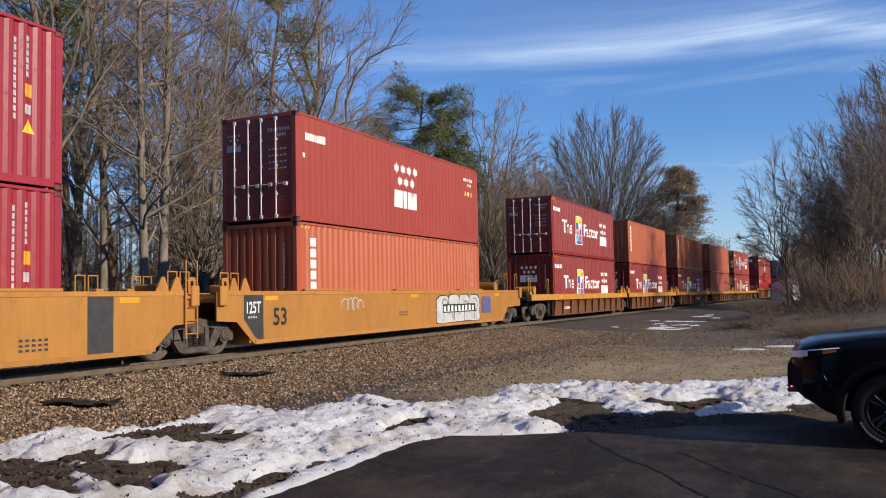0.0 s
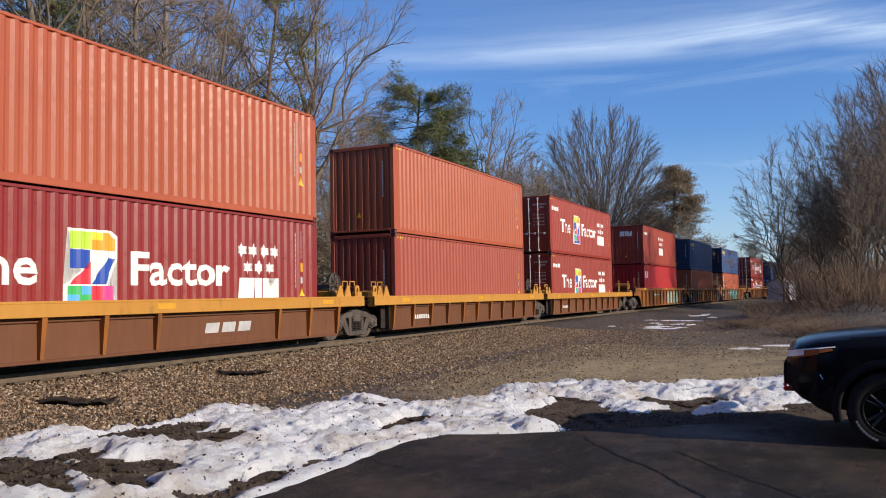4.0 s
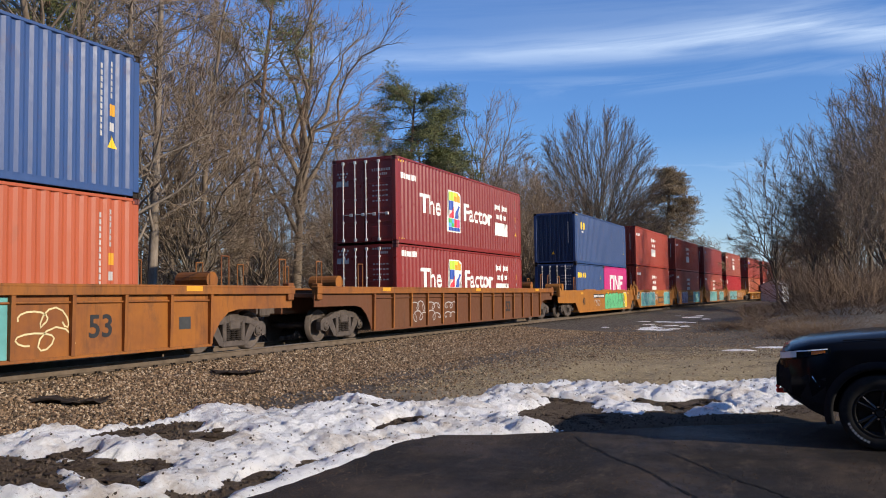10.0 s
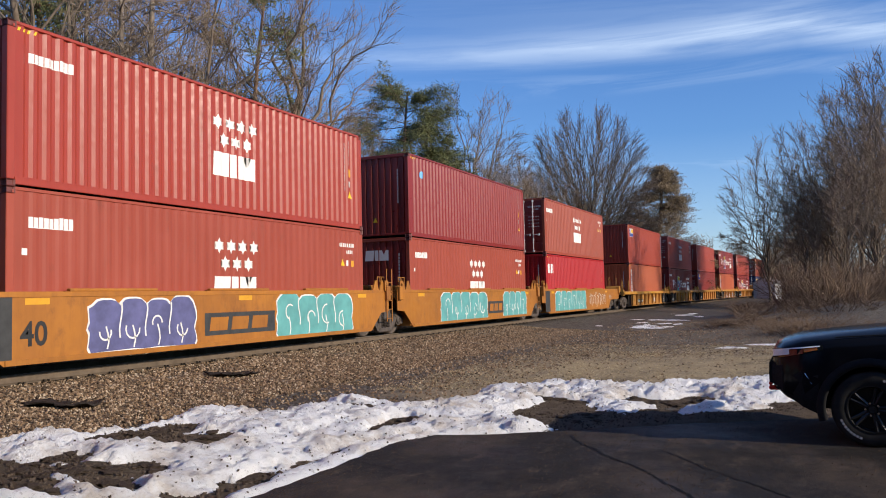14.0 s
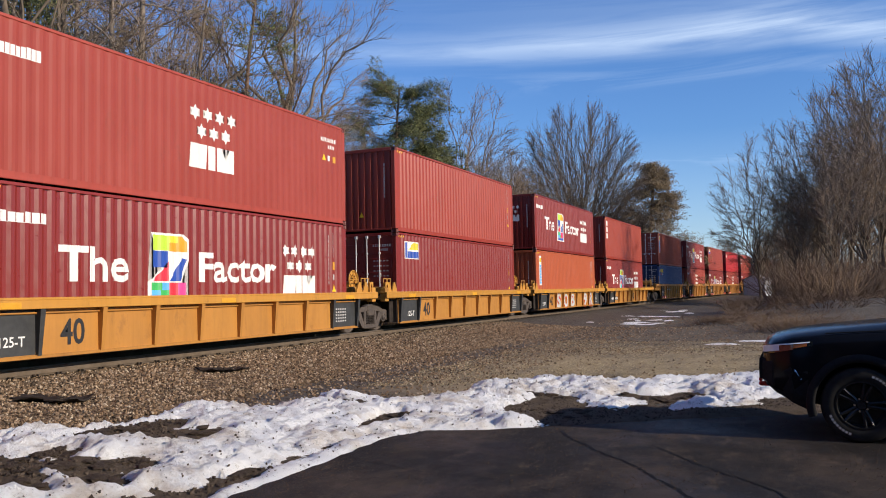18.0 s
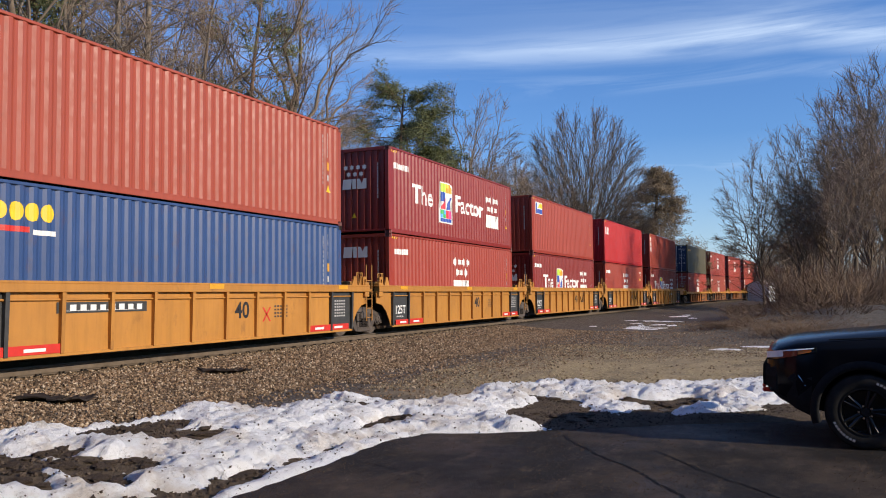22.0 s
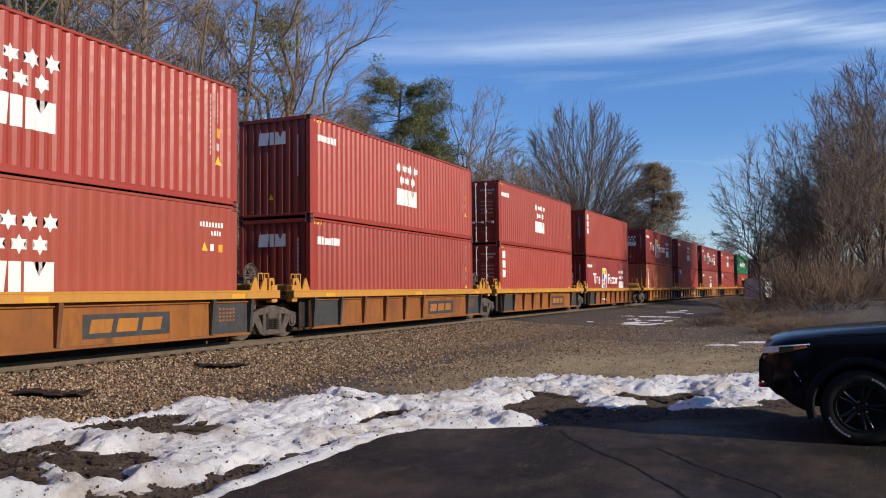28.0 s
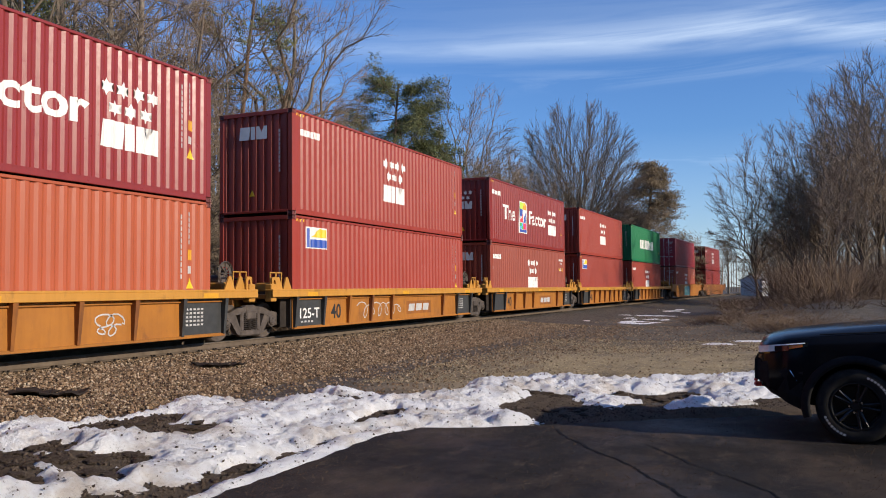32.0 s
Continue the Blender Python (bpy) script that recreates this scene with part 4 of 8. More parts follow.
def build_grass():
    """Flattened dead grass and leaf litter along the verge."""
    rng = np.random.default_rng(11)
    s = Shape()
    for i in range(60000):
        x, y = rng.uniform(6.4, 15.5), 12.5 + 13 * rng.random() ** 1.3
        if y < 12.5 + (x - 7) * 0.55 + 0.6 or rng.random() < 0.35 * (noise.noise(Vector((x * 0.6, y * 0.4, 1))) < 0):
            continue
        z = ground_z(x, y)
        a, ln, up = rng.uniform(0, 6.283), rng.uniform(0.06, 0.15), rng.uniform(0.006, 0.028)
        dx, dy = math.cos(a) * ln, math.sin(a) * ln
        k = len(s.v)
        s.v += [(x, y, z), (x + 0.008, y + 0.006, z), (x + dx, y + dy, z + up)]
        s.f.append((k, k + 1, k + 2))
    tagged(part("dead_grass", s, MAT["straw"]), "flattened straw-coloured dead grass blades", "grass", kind="stuff")


def straw_mat():
    m, n, l, b = material("dead_grass_blades", 0.9)
    g = n.new("ShaderNodeNewGeometry")
    l.new(ramp(n, l, g.outputs["Random Per Island"], [(0.0, (0.20, 0.15, 0.085)), (0.6, (0.46, 0.36, 0.20)), (1.0, (0.68, 0.56, 0.35))]), b.inputs["Base Color"])
    return m


MAT["straw"] = straw_mat()
build_grass()

# ---- the train: boxes ----
L40, L20, WIDE, HC, STD = 12.192, 6.058, 2.438, 2.896, 2.591
HALF = WIDE / 2


def waves(length, deep):
    """The side wall's folds: places along the wall and how far each stands back."""
    n = int((length - 0.36) / 0.278)
    y = -n * 0.278 / 2
    out = []
    for i in range(n):
        out += [(y, 0.0), (y + 0.072, 0.0), (y + 0.140, -deep), (y + 0.210, -deep)]
        y += 0.278
    out.append((y, 0.0))
    return [(-length / 2 + 0.12, 0.0)] + out + [(length / 2 - 0.12, 0.0)]


DEEP = {"deep": 0.036, "shallow": 0.010}


def wall_mesh(length, high, kind):
    w = waves(length, DEEP[kind])
    s = Shape()
    for y, d in w:
        s.v += [(HALF - 0.014 + d, y, 0.155), (HALF - 0.014 + d, y, high - 0.055), (HALF - 0.075, y, 0.155), (HALF - 0.075, y, high - 0.055)]
    for i in range(len(w) - 1):
        k = 4 * i
        s.f += [(k, k + 4, k + 5, k + 1), (k + 2, k + 3, k + 7, k + 6)]
    return s.mesh("side_wall")


def frame_mesh(length, high):
    """Top and bottom rails and the end headers, all welded into one."""
    s = Shape()
    h = length / 2
    for sx in (-1, 1):
        a, b = sorted((sx * HALF, sx * (HALF - 0.06)))
        s.cbox((a, -h + 0.17, high - 0.065), (b, h - 0.17, high - 0.004), 0.008)
        a, b = sorted((sx * (HALF - 0.004), sx * (HALF - 0.05)))
        s.cbox((a, -h + 0.17, 0.035), (b, h - 0.17, 0.165), 0.008)
        s.box((a - 0.0 if sx < 0 else a, -h + 0.17, 0.155), (b, h - 0.17, 0.175))
    for sy in (-1, 1):
        a, b = sorted((sy * h, sy * (h - 0.10)))
        s.cbox((-HALF + 0.16, a, high - 0.115), (HALF - 0.16, b, high - 0.004), 0.008)
        s.cbox((-HALF + 0.16, a, 0.085), (HALF - 0.16, b, 0.15), 0.008)
    return s.mesh("frame")


def post_mesh(high):
    return Shape().cbox((-0.075, -0.08, 0.118), (0.075, 0.08, high - 0.118), 0.012).mesh("corner_post")


def casting_mesh():
    s = Shape()
    bm = bmesh.new()
    bmesh.ops.create_cube(bm, size=1, matrix=Matrix.Diagonal((0.162, 0.178, 0.118, 1)))
    for f in [f for f in bm.faces if abs(f.normal.z) < 0.5]:
        r = bmesh.ops.inset_individual(bm, faces=[f], thickness=0.03)
        bmesh.ops.translate(bm, verts=f.verts, vec=-f.normal * 0.03)
    me = bpy.data.meshes.new("corner_casting")
    bm.to_mesh(me)
    bm.free()
    me.materials.append(None)
    return me


def roof_mesh(length, high):
    n = int(length / 0.209)
    s = Shape()
    st = (length - 0.2) / n
    for i in range(n):
        y = -length / 2 + 0.1 + i * st
        for dy, dz in ((0, 0), (0.5 * st, 0), (0.6 * st, -0.02), (0.9 * st, -0.02)):
            s.v += [(-HALF + 0.05, y + dy, high - 0.012 + dz), (HALF - 0.05, y + dy, high - 0.012 + dz)]
    k = len(s.v) // 2
    s.f = [(2 * i, 2 * i + 1, 2 * i + 3, 2 * i + 2) for i in range(k - 1)]
    return s.mesh("roof")


def end_mesh(length, high):
    """The blind end: broad upright folds."""
    s = Shape()
    pts, x = [], -HALF + 0.13
    while x < HALF - 0.30:
        pts += [(x, 0), (x + 0.110, 0), (x + 0.128, 0.045), (x + 0.232, 0.045)]
        x += 0.25
    pts += [(HALF - 0.13, 0)]
    y = -length / 2 + 0.022
    for x, d in pts:
        s.v += [(x, y + d, 0.14), (x, y + d, high - 0.11)]
    s.f = [(2 * i, 2 * i + 2, 2 * i + 3, 2 * i + 1) for i in range(len(pts) - 1)]
    return s.mesh("end_wall")


def door_mesh(length, high, side):
    """One door leaf with its pressed panels."""
    s = Shape()
    x0, x1 = (0.008, HALF - 0.12) if side > 0 else (-HALF + 0.12, -0.008)
    y = -length / 2 + 0.03
    s.cbox((x0, y, 0.15), (x1, y + 0.045, high - 0.115), 0.008)
    n = 5
    zz = (high - 0.5) / n
    for i in range(n):
        s.cbox((x0 + 0.07, y - 0.012, 0.25 + i * zz), (x1 - 0.07, y + 0.01, 0.25 + (i + 0.72) * zz), 0.010)
    return s.mesh("door")


def bar_mesh(length, high):
    """A locking bar with its cams, guides and handle."""
    s = Shape()
    y = -length / 2 - 0.012
    s.rod((0, y, 0.13), (0, y, high - 0.10), 0.019, n=8)
    for z in (0.16, high - 0.14):
        s.cbox((-0.045, y - 0.025, z - 0.05), (0.045, y + 0.045, z + 0.05), 0.01)
    for z in (0.75, 1.5, 2.2):
        s.cbox((-0.04, y - 0.01, z - 0.03), (0.04, y + 0.04, z + 0.03), 0.008)
    s.rod((0, y - 0.02, 1.02), (0.33, y - 0.02, 1.00), 0.012, n=6)
    s.cbox((0.25, y - 0.03, 0.95), (0.36, y + 0.03, 1.05), 0.01)
    return s.mesh("locking_bar")


def floor_mesh(length):
    """Floor plate and cross members, one folded outline."""
    n = int(length / 0.6)
    low = []
    for i in range(n):
        y = -length / 2 + 0.3 + i * (length - 0.6) / (n - 1)
        low += [(y - 0.025, 0.11), (y - 0.025, 0.02), (y + 0.025, 0.02), (y + 0.025, 0.11)]
    return Shape().prism([(-length / 2 + 0.1, 0.14), (-length / 2 + 0.1, 0.11)] + low + [(length / 2 - 0.1, 0.11), (length / 2 - 0.1, 0.14)], 0, -HALF + 0.05, HALF - 0.05).mesh("floor")


# ---- markings ----
def glyphs(body, bold):
    cu = bpy.data.curves.new("lettering", "FONT")
    cu.body, cu.size, cu.offset, cu.resolution_u = body, 1.0, bold, 3
    ob = new("lettering", cu)
    dg = bpy.context.evaluated_depsgraph_get()
    me = bpy.data.meshes.new_from_object(ob.evaluated_get(dg))
    pts = [(v.co.x, v.co.y) for v in me.vertices]
    faces = [tuple(p.vertices) for p in me.polygons]
    bpy.data.objects.remove(ob)
    bpy.data.meshes.remove(me)
    bpy.data.curves.remove(cu)
    return pts, faces


WORDS = {(w, b): glyphs(w, b) for w, b in (("The", 0.026), ("Factor", 0.026), ("53", 0.02), ("40", 0.02), ("125T", 0.015), ("125-T", 0.015), *((c, b) for c in "SOB9R" for b in (0.045, 0.095)))}


def font_shape(body, u0, u1, v0, cap, bold=0.02):
    """Upright lettering between u0 and u1, baseline at v0, as (points, faces) in the plane."""
    pts, faces = WORDS[body, bold]
    lo, hi = min(p[0] for p in pts), max(p[0] for p in pts)
    top = 0.69 + bold
    return [(u0 + (x - lo) / (hi - lo) * (u1 - u0), v0 + y / top * cap) for x, y in pts], faces


def polys(*outlines):
    pts, faces = [], []
    for o in outlines:
        faces.append(tuple(range(len(pts), len(pts) + len(o))))
        pts += o
    return pts, faces


def rect(u0, v0, u1, v1, lean=0.0):
    return [(u0, v0), (u1, v0), (u1 + lean, v1), (u0 + lean, v1)]


def disc(u, v, r, n=14, squash=1.0):
    return [(u + r * math.cos(2 * math.pi * i / n), v + r * squash * math.sin(2 * math.pi * i / n)) for i in range(n)]


def star(u, v, r):
    """A star of six points."""
    return [(u + (r if i % 2 == 0 else r * 0.56) * math.sin(math.pi * i / 6), v + (r if i % 2 == 0 else r * 0.56) * math.cos(math.pi * i / 6)) for i in range(12)]


def fold(flat, length, kind, proud=0.004):
    """Lay a flat marking onto the folded side wall."""
    bm = bmesh.new()
    vs = [bm.verts.new((0, u, v)) for u, v in flat[0]]
    for f in flat[1]:
        try:
            bm.faces.new([vs[i] for i in f])
        except ValueError:
            pass
    big = [f for f in bm.faces if len(f.verts) > 4]
    if big:
        bmesh.ops.triangulate(bm, faces=big)
    w = waves(length, DEEP[kind])
    lo, hi = min(u for u, v in flat[0]), max(u for u, v in flat[0])
    for y, d in w:
        if lo < y < hi:
            bmesh.ops.bisect_plane(bm, geom=bm.verts[:] + bm.edges[:] + bm.faces[:], plane_co=(0, y, 0), plane_no=(0, 1, 0), dist=1e-5)
    ys, ds = [a for a, b in w], [b for a, b in w]
    for v in bm.verts:
        v.co.x = HALF - 0.014 + float(np.interp(v.co.y, ys, ds)) + proud
    bmesh.ops.recalc_face_normals(bm, faces=bm.faces)
    for f in bm.faces:
        if f.normal.x < 0:
            f.normal_flip()
    me = bpy.data.meshes.new("marking")
    bm.to_mesh(me)
    bm.free()
    me.materials.append(None)
    return me


def onend(flat, length, proud=0.02):
    """Lay a flat marking onto the near end; u runs to the right as one faces it."""
    s = Shape()
    s.v = [(u, -length / 2 - proud, v) for u, v in flat[0]]
    s.f = [tuple(f) for f in flat[1]]
    return s.mesh("marking")


def stars7(u, v, w):
    st = w / 3.6
    r = st * 0.42
    return polys(*[star(u + st * (i + 0.35), v + st * 0.95, r) for i in range(4)], *[star(u + st * (i + 0.85), v, r) for i in range(3)])


def slabs3(u, v, w, h):
    """The line's mark, as three plain white slabs."""
    a, b, c = 0.36 * w, 0.16 * w, 0.40 * w
    return polys([(u - 0.03 * w, v), (u + a - 0.02 * w, v), (u + a + 0.02 * w, v + h), (u + 0.01 * w, v + h)],
                 rect(u + a + 0.04 * w, v, u + a + 0.04 * w + b, v + h),
                 [(u + w - c, v), (u + w, v), (u + w, v + h), (u + w - 0.28 * c, v + h), (u + w - 0.5 * c, v + h * 0.55), (u + w - 0.72 * c, v + h), (u + w - c, v + h)])


def comb(rows, spine):
    """Bars that hang on one thin spine, in shared corners. rows: (along0, along1, reach)."""
    pts, faces = [], []
    for i, (a, b, h) in enumerate(rows):
        k = len(pts)
        pts += [(a, 0), (b, 0), (b, spine), (a, spine), (b, h), (a, h)]
        faces += [(k, k + 1, k + 2, k + 3), (k + 3, k + 2, k + 4, k + 5)]
        if i:
            faces.append((k - 5, k, k + 3, k - 4))
    return pts, faces


def bars(u, v, w, h, n, seed=1, gap=0.4):
    """A line of small writing that cannot be read: plain bars."""
    rng = random.Random(seed)
    st = w / n
    pts, faces = comb([(i * st, (i + 1 - gap) * st, h * rng.uniform(0.85, 1.0)) for i in range(n)], 0.05 * h)
    return [(u + a, v + b) for a, b in pts], faces


def column(u, v, w, h, n, seed=1):
    st = h / n
    pts, faces = comb([(i * st, (i + 0.75) * st, w) for i in range(n)], 0.05 * w)
    return [(u + b, v - a) for a, b in pts], faces


def blocks(u, v, w, h, n):
    """An owner's name set upright, as one plain slab for each letter."""
    st = h / n
    return polys(*[rect(u, v - (i + 0.78) * st, u + w, v - i * st) for i in range(n)])


def common_marks():
    """What all boxes carry near their far top corner, and the stripes on the near one."""
    return [("number_bar", "white_dull", column(5.10, 2.55, 0.07, 1.45, 11)), ("number_bar", "white_dull", column(5.34, 2.62, 0.07, 0.75, 6)),
            ("caution_label", "amber", polys(rect(5.32, 1.55, 5.48, 1.78))), ("caution_label", "white_dull", polys(rect(5.32, 1.25, 5.46, 1.42))),
            ("warning_triangle", "hazard", polys([(5.27, 0.92), (5.53, 0.92), (5.40, 1.18)])),
            ("hazard_stripe", "hazard", polys(*[rect(-5.90 + 0.11 * i, 2.735, -5.85 + 0.11 * i, 2.80, 0.03) for i in range(4)]))]


def simple_marks():
    """The older boxes: number bars across, three labels."""
    return [("number_bar", "white", bars(4.75, 2.35, 0.85, 0.12, 8)), ("number_bar", "white", bars(5.15, 2.16, 0.38, 0.11, 4)),
            ("caution_label", "amber", polys(rect(5.40, 1.78, 5.55, 1.96))), ("caution_label", "white", polys(rect(5.12, 1.80, 5.24, 1.96))),
            ("warning_triangle", "hazard", polys([(4.82, 1.80), (5.02, 1.80), (4.92, 2.0)]))]


def zf_marks():
    e0, e1, b, t = -2.02, -0.80, 0.66, 2.22
    w, h = e1 - e0, t - b
    def r(a, c, d, f):
        return rect(e0 + 0.05 + (w - 0.1) * a, b + 0.05 + (h - 0.1) * c, e0 + 0.05 + (w - 0.1) * d, b + 0.05 + (h - 0.1) * f)
    def q(*uv):
        return [(e0 + 0.05 + (w - 0.1) * a, b + 0.05 + (h - 0.1) * c) for a, c in uv]
    return [("web_bar", "white", bars(-5.66, 2.20, 1.15, 0.20, 7, 2, 0.16)),
            ("word", "white", font_shape("The", -4.27, -2.55, 1.20, 0.66, 0.026)), ("word", "white", font_shape("Factor", -0.44, 2.52, 1.20, 0.66, 0.026)),
            ("emblem", "white", polys([(e0 + w * a, b + h * c) for a, c in ((0.05, 1.0), (0.90, 1.0), (1.0, 0.93), (1.0, 0.64), (0.84, 0.33), (1.0, 0.33), (1.0, 0.0), (0.0, 0.0), (0.0, 0.33), (0.30, 0.50), (0.05, 0.50))])),
            ("emblem_tile", "e_lime", polys(r(0.06, 0.78, 0.50, 1.0)), 0.008), ("emblem_tile", "e_yellow", polys(r(0.50, 0.90, 0.74, 1.0)), 0.008),
            ("emblem_tile", "e_orange", polys(q((0.50, 0.90), (0.74, 0.90), (0.74, 1.0), (0.88, 1.0), (1.0, 0.92), (1.0, 0.77), (0.50, 0.77))), 0.008),
            ("emblem_tile", "e_blue", polys(r(0.06, 0.53, 0.48, 0.77), q((0.50, 0.33), (0.80, 0.33), (1.0, 0.66), (0.86, 0.68), (0.62, 0.44)), r(0.02, 0.0, 0.98, 0.09)), 0.008),
            ("emblem_tile", "e_red", polys(q((0.06, 0.33), (0.49, 0.33), (0.49, 0.62), (0.34, 0.51)), r(0.50, 0.10, 0.74, 0.31)), 0.008),
            ("emblem_tile", "e_green", polys(r(0.02, 0.20, 0.30, 0.31), r(0.26, 0.10, 0.50, 0.20)), 0.008),
            ("emblem_tile", "e_sky", polys(r(0.02, 0.10, 0.26, 0.20), r(0.30, 0.20, 0.50, 0.31)), 0.008), ("emblem_tile", "e_pink", polys(r(0.74, 0.10, 0.98, 0.31)), 0.008),
            ("star_mark", "white", stars7(2.82, 1.62, 1.52)), ("line_mark", "white", slabs3(2.84, 0.82, 1.56, 0.55))] + common_marks()


LOGOS = {
    "plain": common_marks,
    "zf": zf_marks,
    "zim": lambda: [("web_bar", "white", bars(-5.64, 2.22, 0.96, 0.20, 9, 4, 0.14)), ("star_mark", "white", stars7(-0.72, 1.72, 1.55)),
                    ("line_mark", "white", slabs3(-0.74, 0.86, 1.55, 0.56))] + common_marks(),
    "zimold": lambda: [("web_bar", "white", bars(-5.64, 2.20, 0.96, 0.22, 9, 4, 0.14)), ("star_mark", "white", stars7(-0.72, 1.72, 1.55)),
                       ("line_mark", "white", slabs3(-0.74, 0.86, 1.55, 0.56)), ("repair_patch", "white", polys(rect(-5.78, 1.72, -5.66, 1.84)))] + simple_marks(),
    "com": lambda: [("web_bar", "white", bars(-5.66, 2.18, 1.2, 0.22, 7, 2, 0.16))] + common_marks(),
    "triton": lambda: [("owner_mark", "white", blocks(-5.44, 2.50, 0.26, 1.75, 6))] + common_marks(),
    "tex": lambda: [("owner_mark", "white", blocks(-5.62, 2.62, 0.32, 1.30, 3))] + common_marks(),
    "cai": lambda: [("owner_mark", "white", polys(rect(-5.66, 1.92, -5.36, 2.40), rect(-5.30, 1.92, -5.02, 2.40, 0.04), rect(-4.90, 1.92, -4.78, 2.40)))] + common_marks(),
    "seaco": lambda: [("owner_mark", "hazard", polys(*[disc(-5.45 + 0.33 * i, 2.38, 0.145, 12, 1.15) for i in range(5)])),
                      ("owner_line", "seal_red", polys(rect(-5.1, 2.02, -4.5, 2.12))), ("owner_line", "white", polys(rect(-4.45, 1.98, -3.95, 2.07)))] + common_marks(),
    "twodots": lambda: [("owner_mark", "hazard", polys(disc(-4.72, 2.20, 0.19, 14, 1.2), disc(-4.28, 2.20, 0.19, 14, 1.2))), ("owner_line", "white", polys(rect(-4.75, 1.82, -4.3, 1.88)))] + common_marks(),
    "beacon": lambda: [("owner_panel", "white", polys(rect(-5.38, 2.02, -4.26, 2.62))), ("owner_mark", "e_blue", polys(rect(-5.16, 2.05, -4.28, 2.28), rect(-5.34, 2.05, -5.24, 2.58)), 0.008),
                       ("owner_mark", "hazard", polys([(-5.1, 2.34), (-4.3, 2.34), (-4.3, 2.56), (-4.7, 2.6)]), 0.008)] + common_marks(),
    "florens": lambda: [("owner_panel", "white", polys(rect(-5.55, 1.10, -5.15, 2.62))), ("owner_letters", "e_sky", column(-5.48, 2.15, 0.26, 1.0, 7), 0.008), ("owner_mark", "hazard", polys(rect(-5.48, 2.3, -5.22, 2.5)), 0.008)] + common_marks(),
    "mark": lambda: [("repair_patch", "e_sky", polys(disc(-5.0, 2.25, 0.13)))] + common_marks(),
    "hapag": lambda: [("owner_letters", "amber", bars(-5.6, 2.30, 1.6, 0.20, 6, 7, 0.1))] + common_marks(),
    "green": lambda: [("owner_letters", "white", bars(-2.6, 1.15, 5.6, 0.75, 9, 5, 0.3))] + common_marks(),
    "one20": lambda: [("owner_mark", "white", polys(rect(-1.55, 1.12, -1.30, 2.02), rect(-0.75, 1.12, -0.5, 2.02), rect(-1.55, 1.84, -0.5, 2.06), rect(-0.32, 1.12, -0.08, 2.06), rect(0.55, 1.12, 0.8, 2.06),
                                                          [(-0.32, 2.06), (-0.02, 2.06), (0.80, 1.12), (0.50, 1.12)], rect(1.0, 1.12, 1.25, 2.06), rect(1.25, 1.82, 1.95, 2.06), rect(1.25, 1.47, 1.85, 1.68)))],
    "sea20": lambda: [("owner_mark", "hazard", polys(*[disc(-2.55 + 0.34 * i, 1.95, 0.145, 12, 1.1) for i in range(5)])), ("warning_triangle", "hazard", polys([(2.2, 1.78), (2.4, 1.78), (2.3, 2.0)]))],
}


def end_marks(kind, doors, high):
    """Markings on the near end. u = 0 is the middle."""
    out = []
    if kind in ("zf", "zim", "zimold", "com"):
        if doors:
            out += [("star_mark", "white_dull", stars7(-1.02, 2.30, 0.42)), ("line_mark", "white_dull", slabs3(-1.04, 1.98, 0.46, 0.19))]
        elif kind == "zf":
            out += [("star_mark", "white", stars7(-0.50, 2.02, 0.86)), ("line_mark", "white", slabs3(-0.52, 1.52, 0.90, 0.34))]
        else:
            out += [("line_mark", "white", slabs3(-0.50, 2.12, 0.90, 0.36))]
    elif kind == "tex":
        out += [("owner_mark", "white_dull", bars(-0.95, 2.25, 0.6, 0.26, 3))]
    if doors:
        out += [("number_bar", "white_dull", bars(0.32, 2.42, 0.72, 0.09, 8)), ("number_bar", "white_dull", bars(0.62, 2.28, 0.30, 0.08, 4))]
        out += [("data_bar", "white_dull", bars(0.34, 1.92 - 0.17 * i, 0.62, 0.045, 5, i)) for i in range(4)]
    else:
        out += [("number_bar", "white_dull", column(0.78, 2.35, 0.05, 1.2, 10)), ("warning_triangle", "hazard", polys([(-0.18, 0.55), (0.0, 0.55), (-0.09, 0.73)]))]
    return out


def singles(marks):
    """Each star, slab and tile as a piece of its own; lettering stays whole."""
    out = []
    for nm, mat, (pts, faces), *rest in marks:
        if nm in ("word", "hazard_stripe", "owner_letters") or nm.endswith("_bar"):
            out.append((nm, mat, (pts, faces), *rest))
        else:
            out += [(nm, mat, ([pts[k] for k in f], [tuple(range(len(f)))]), *rest) for f in faces]
    return out


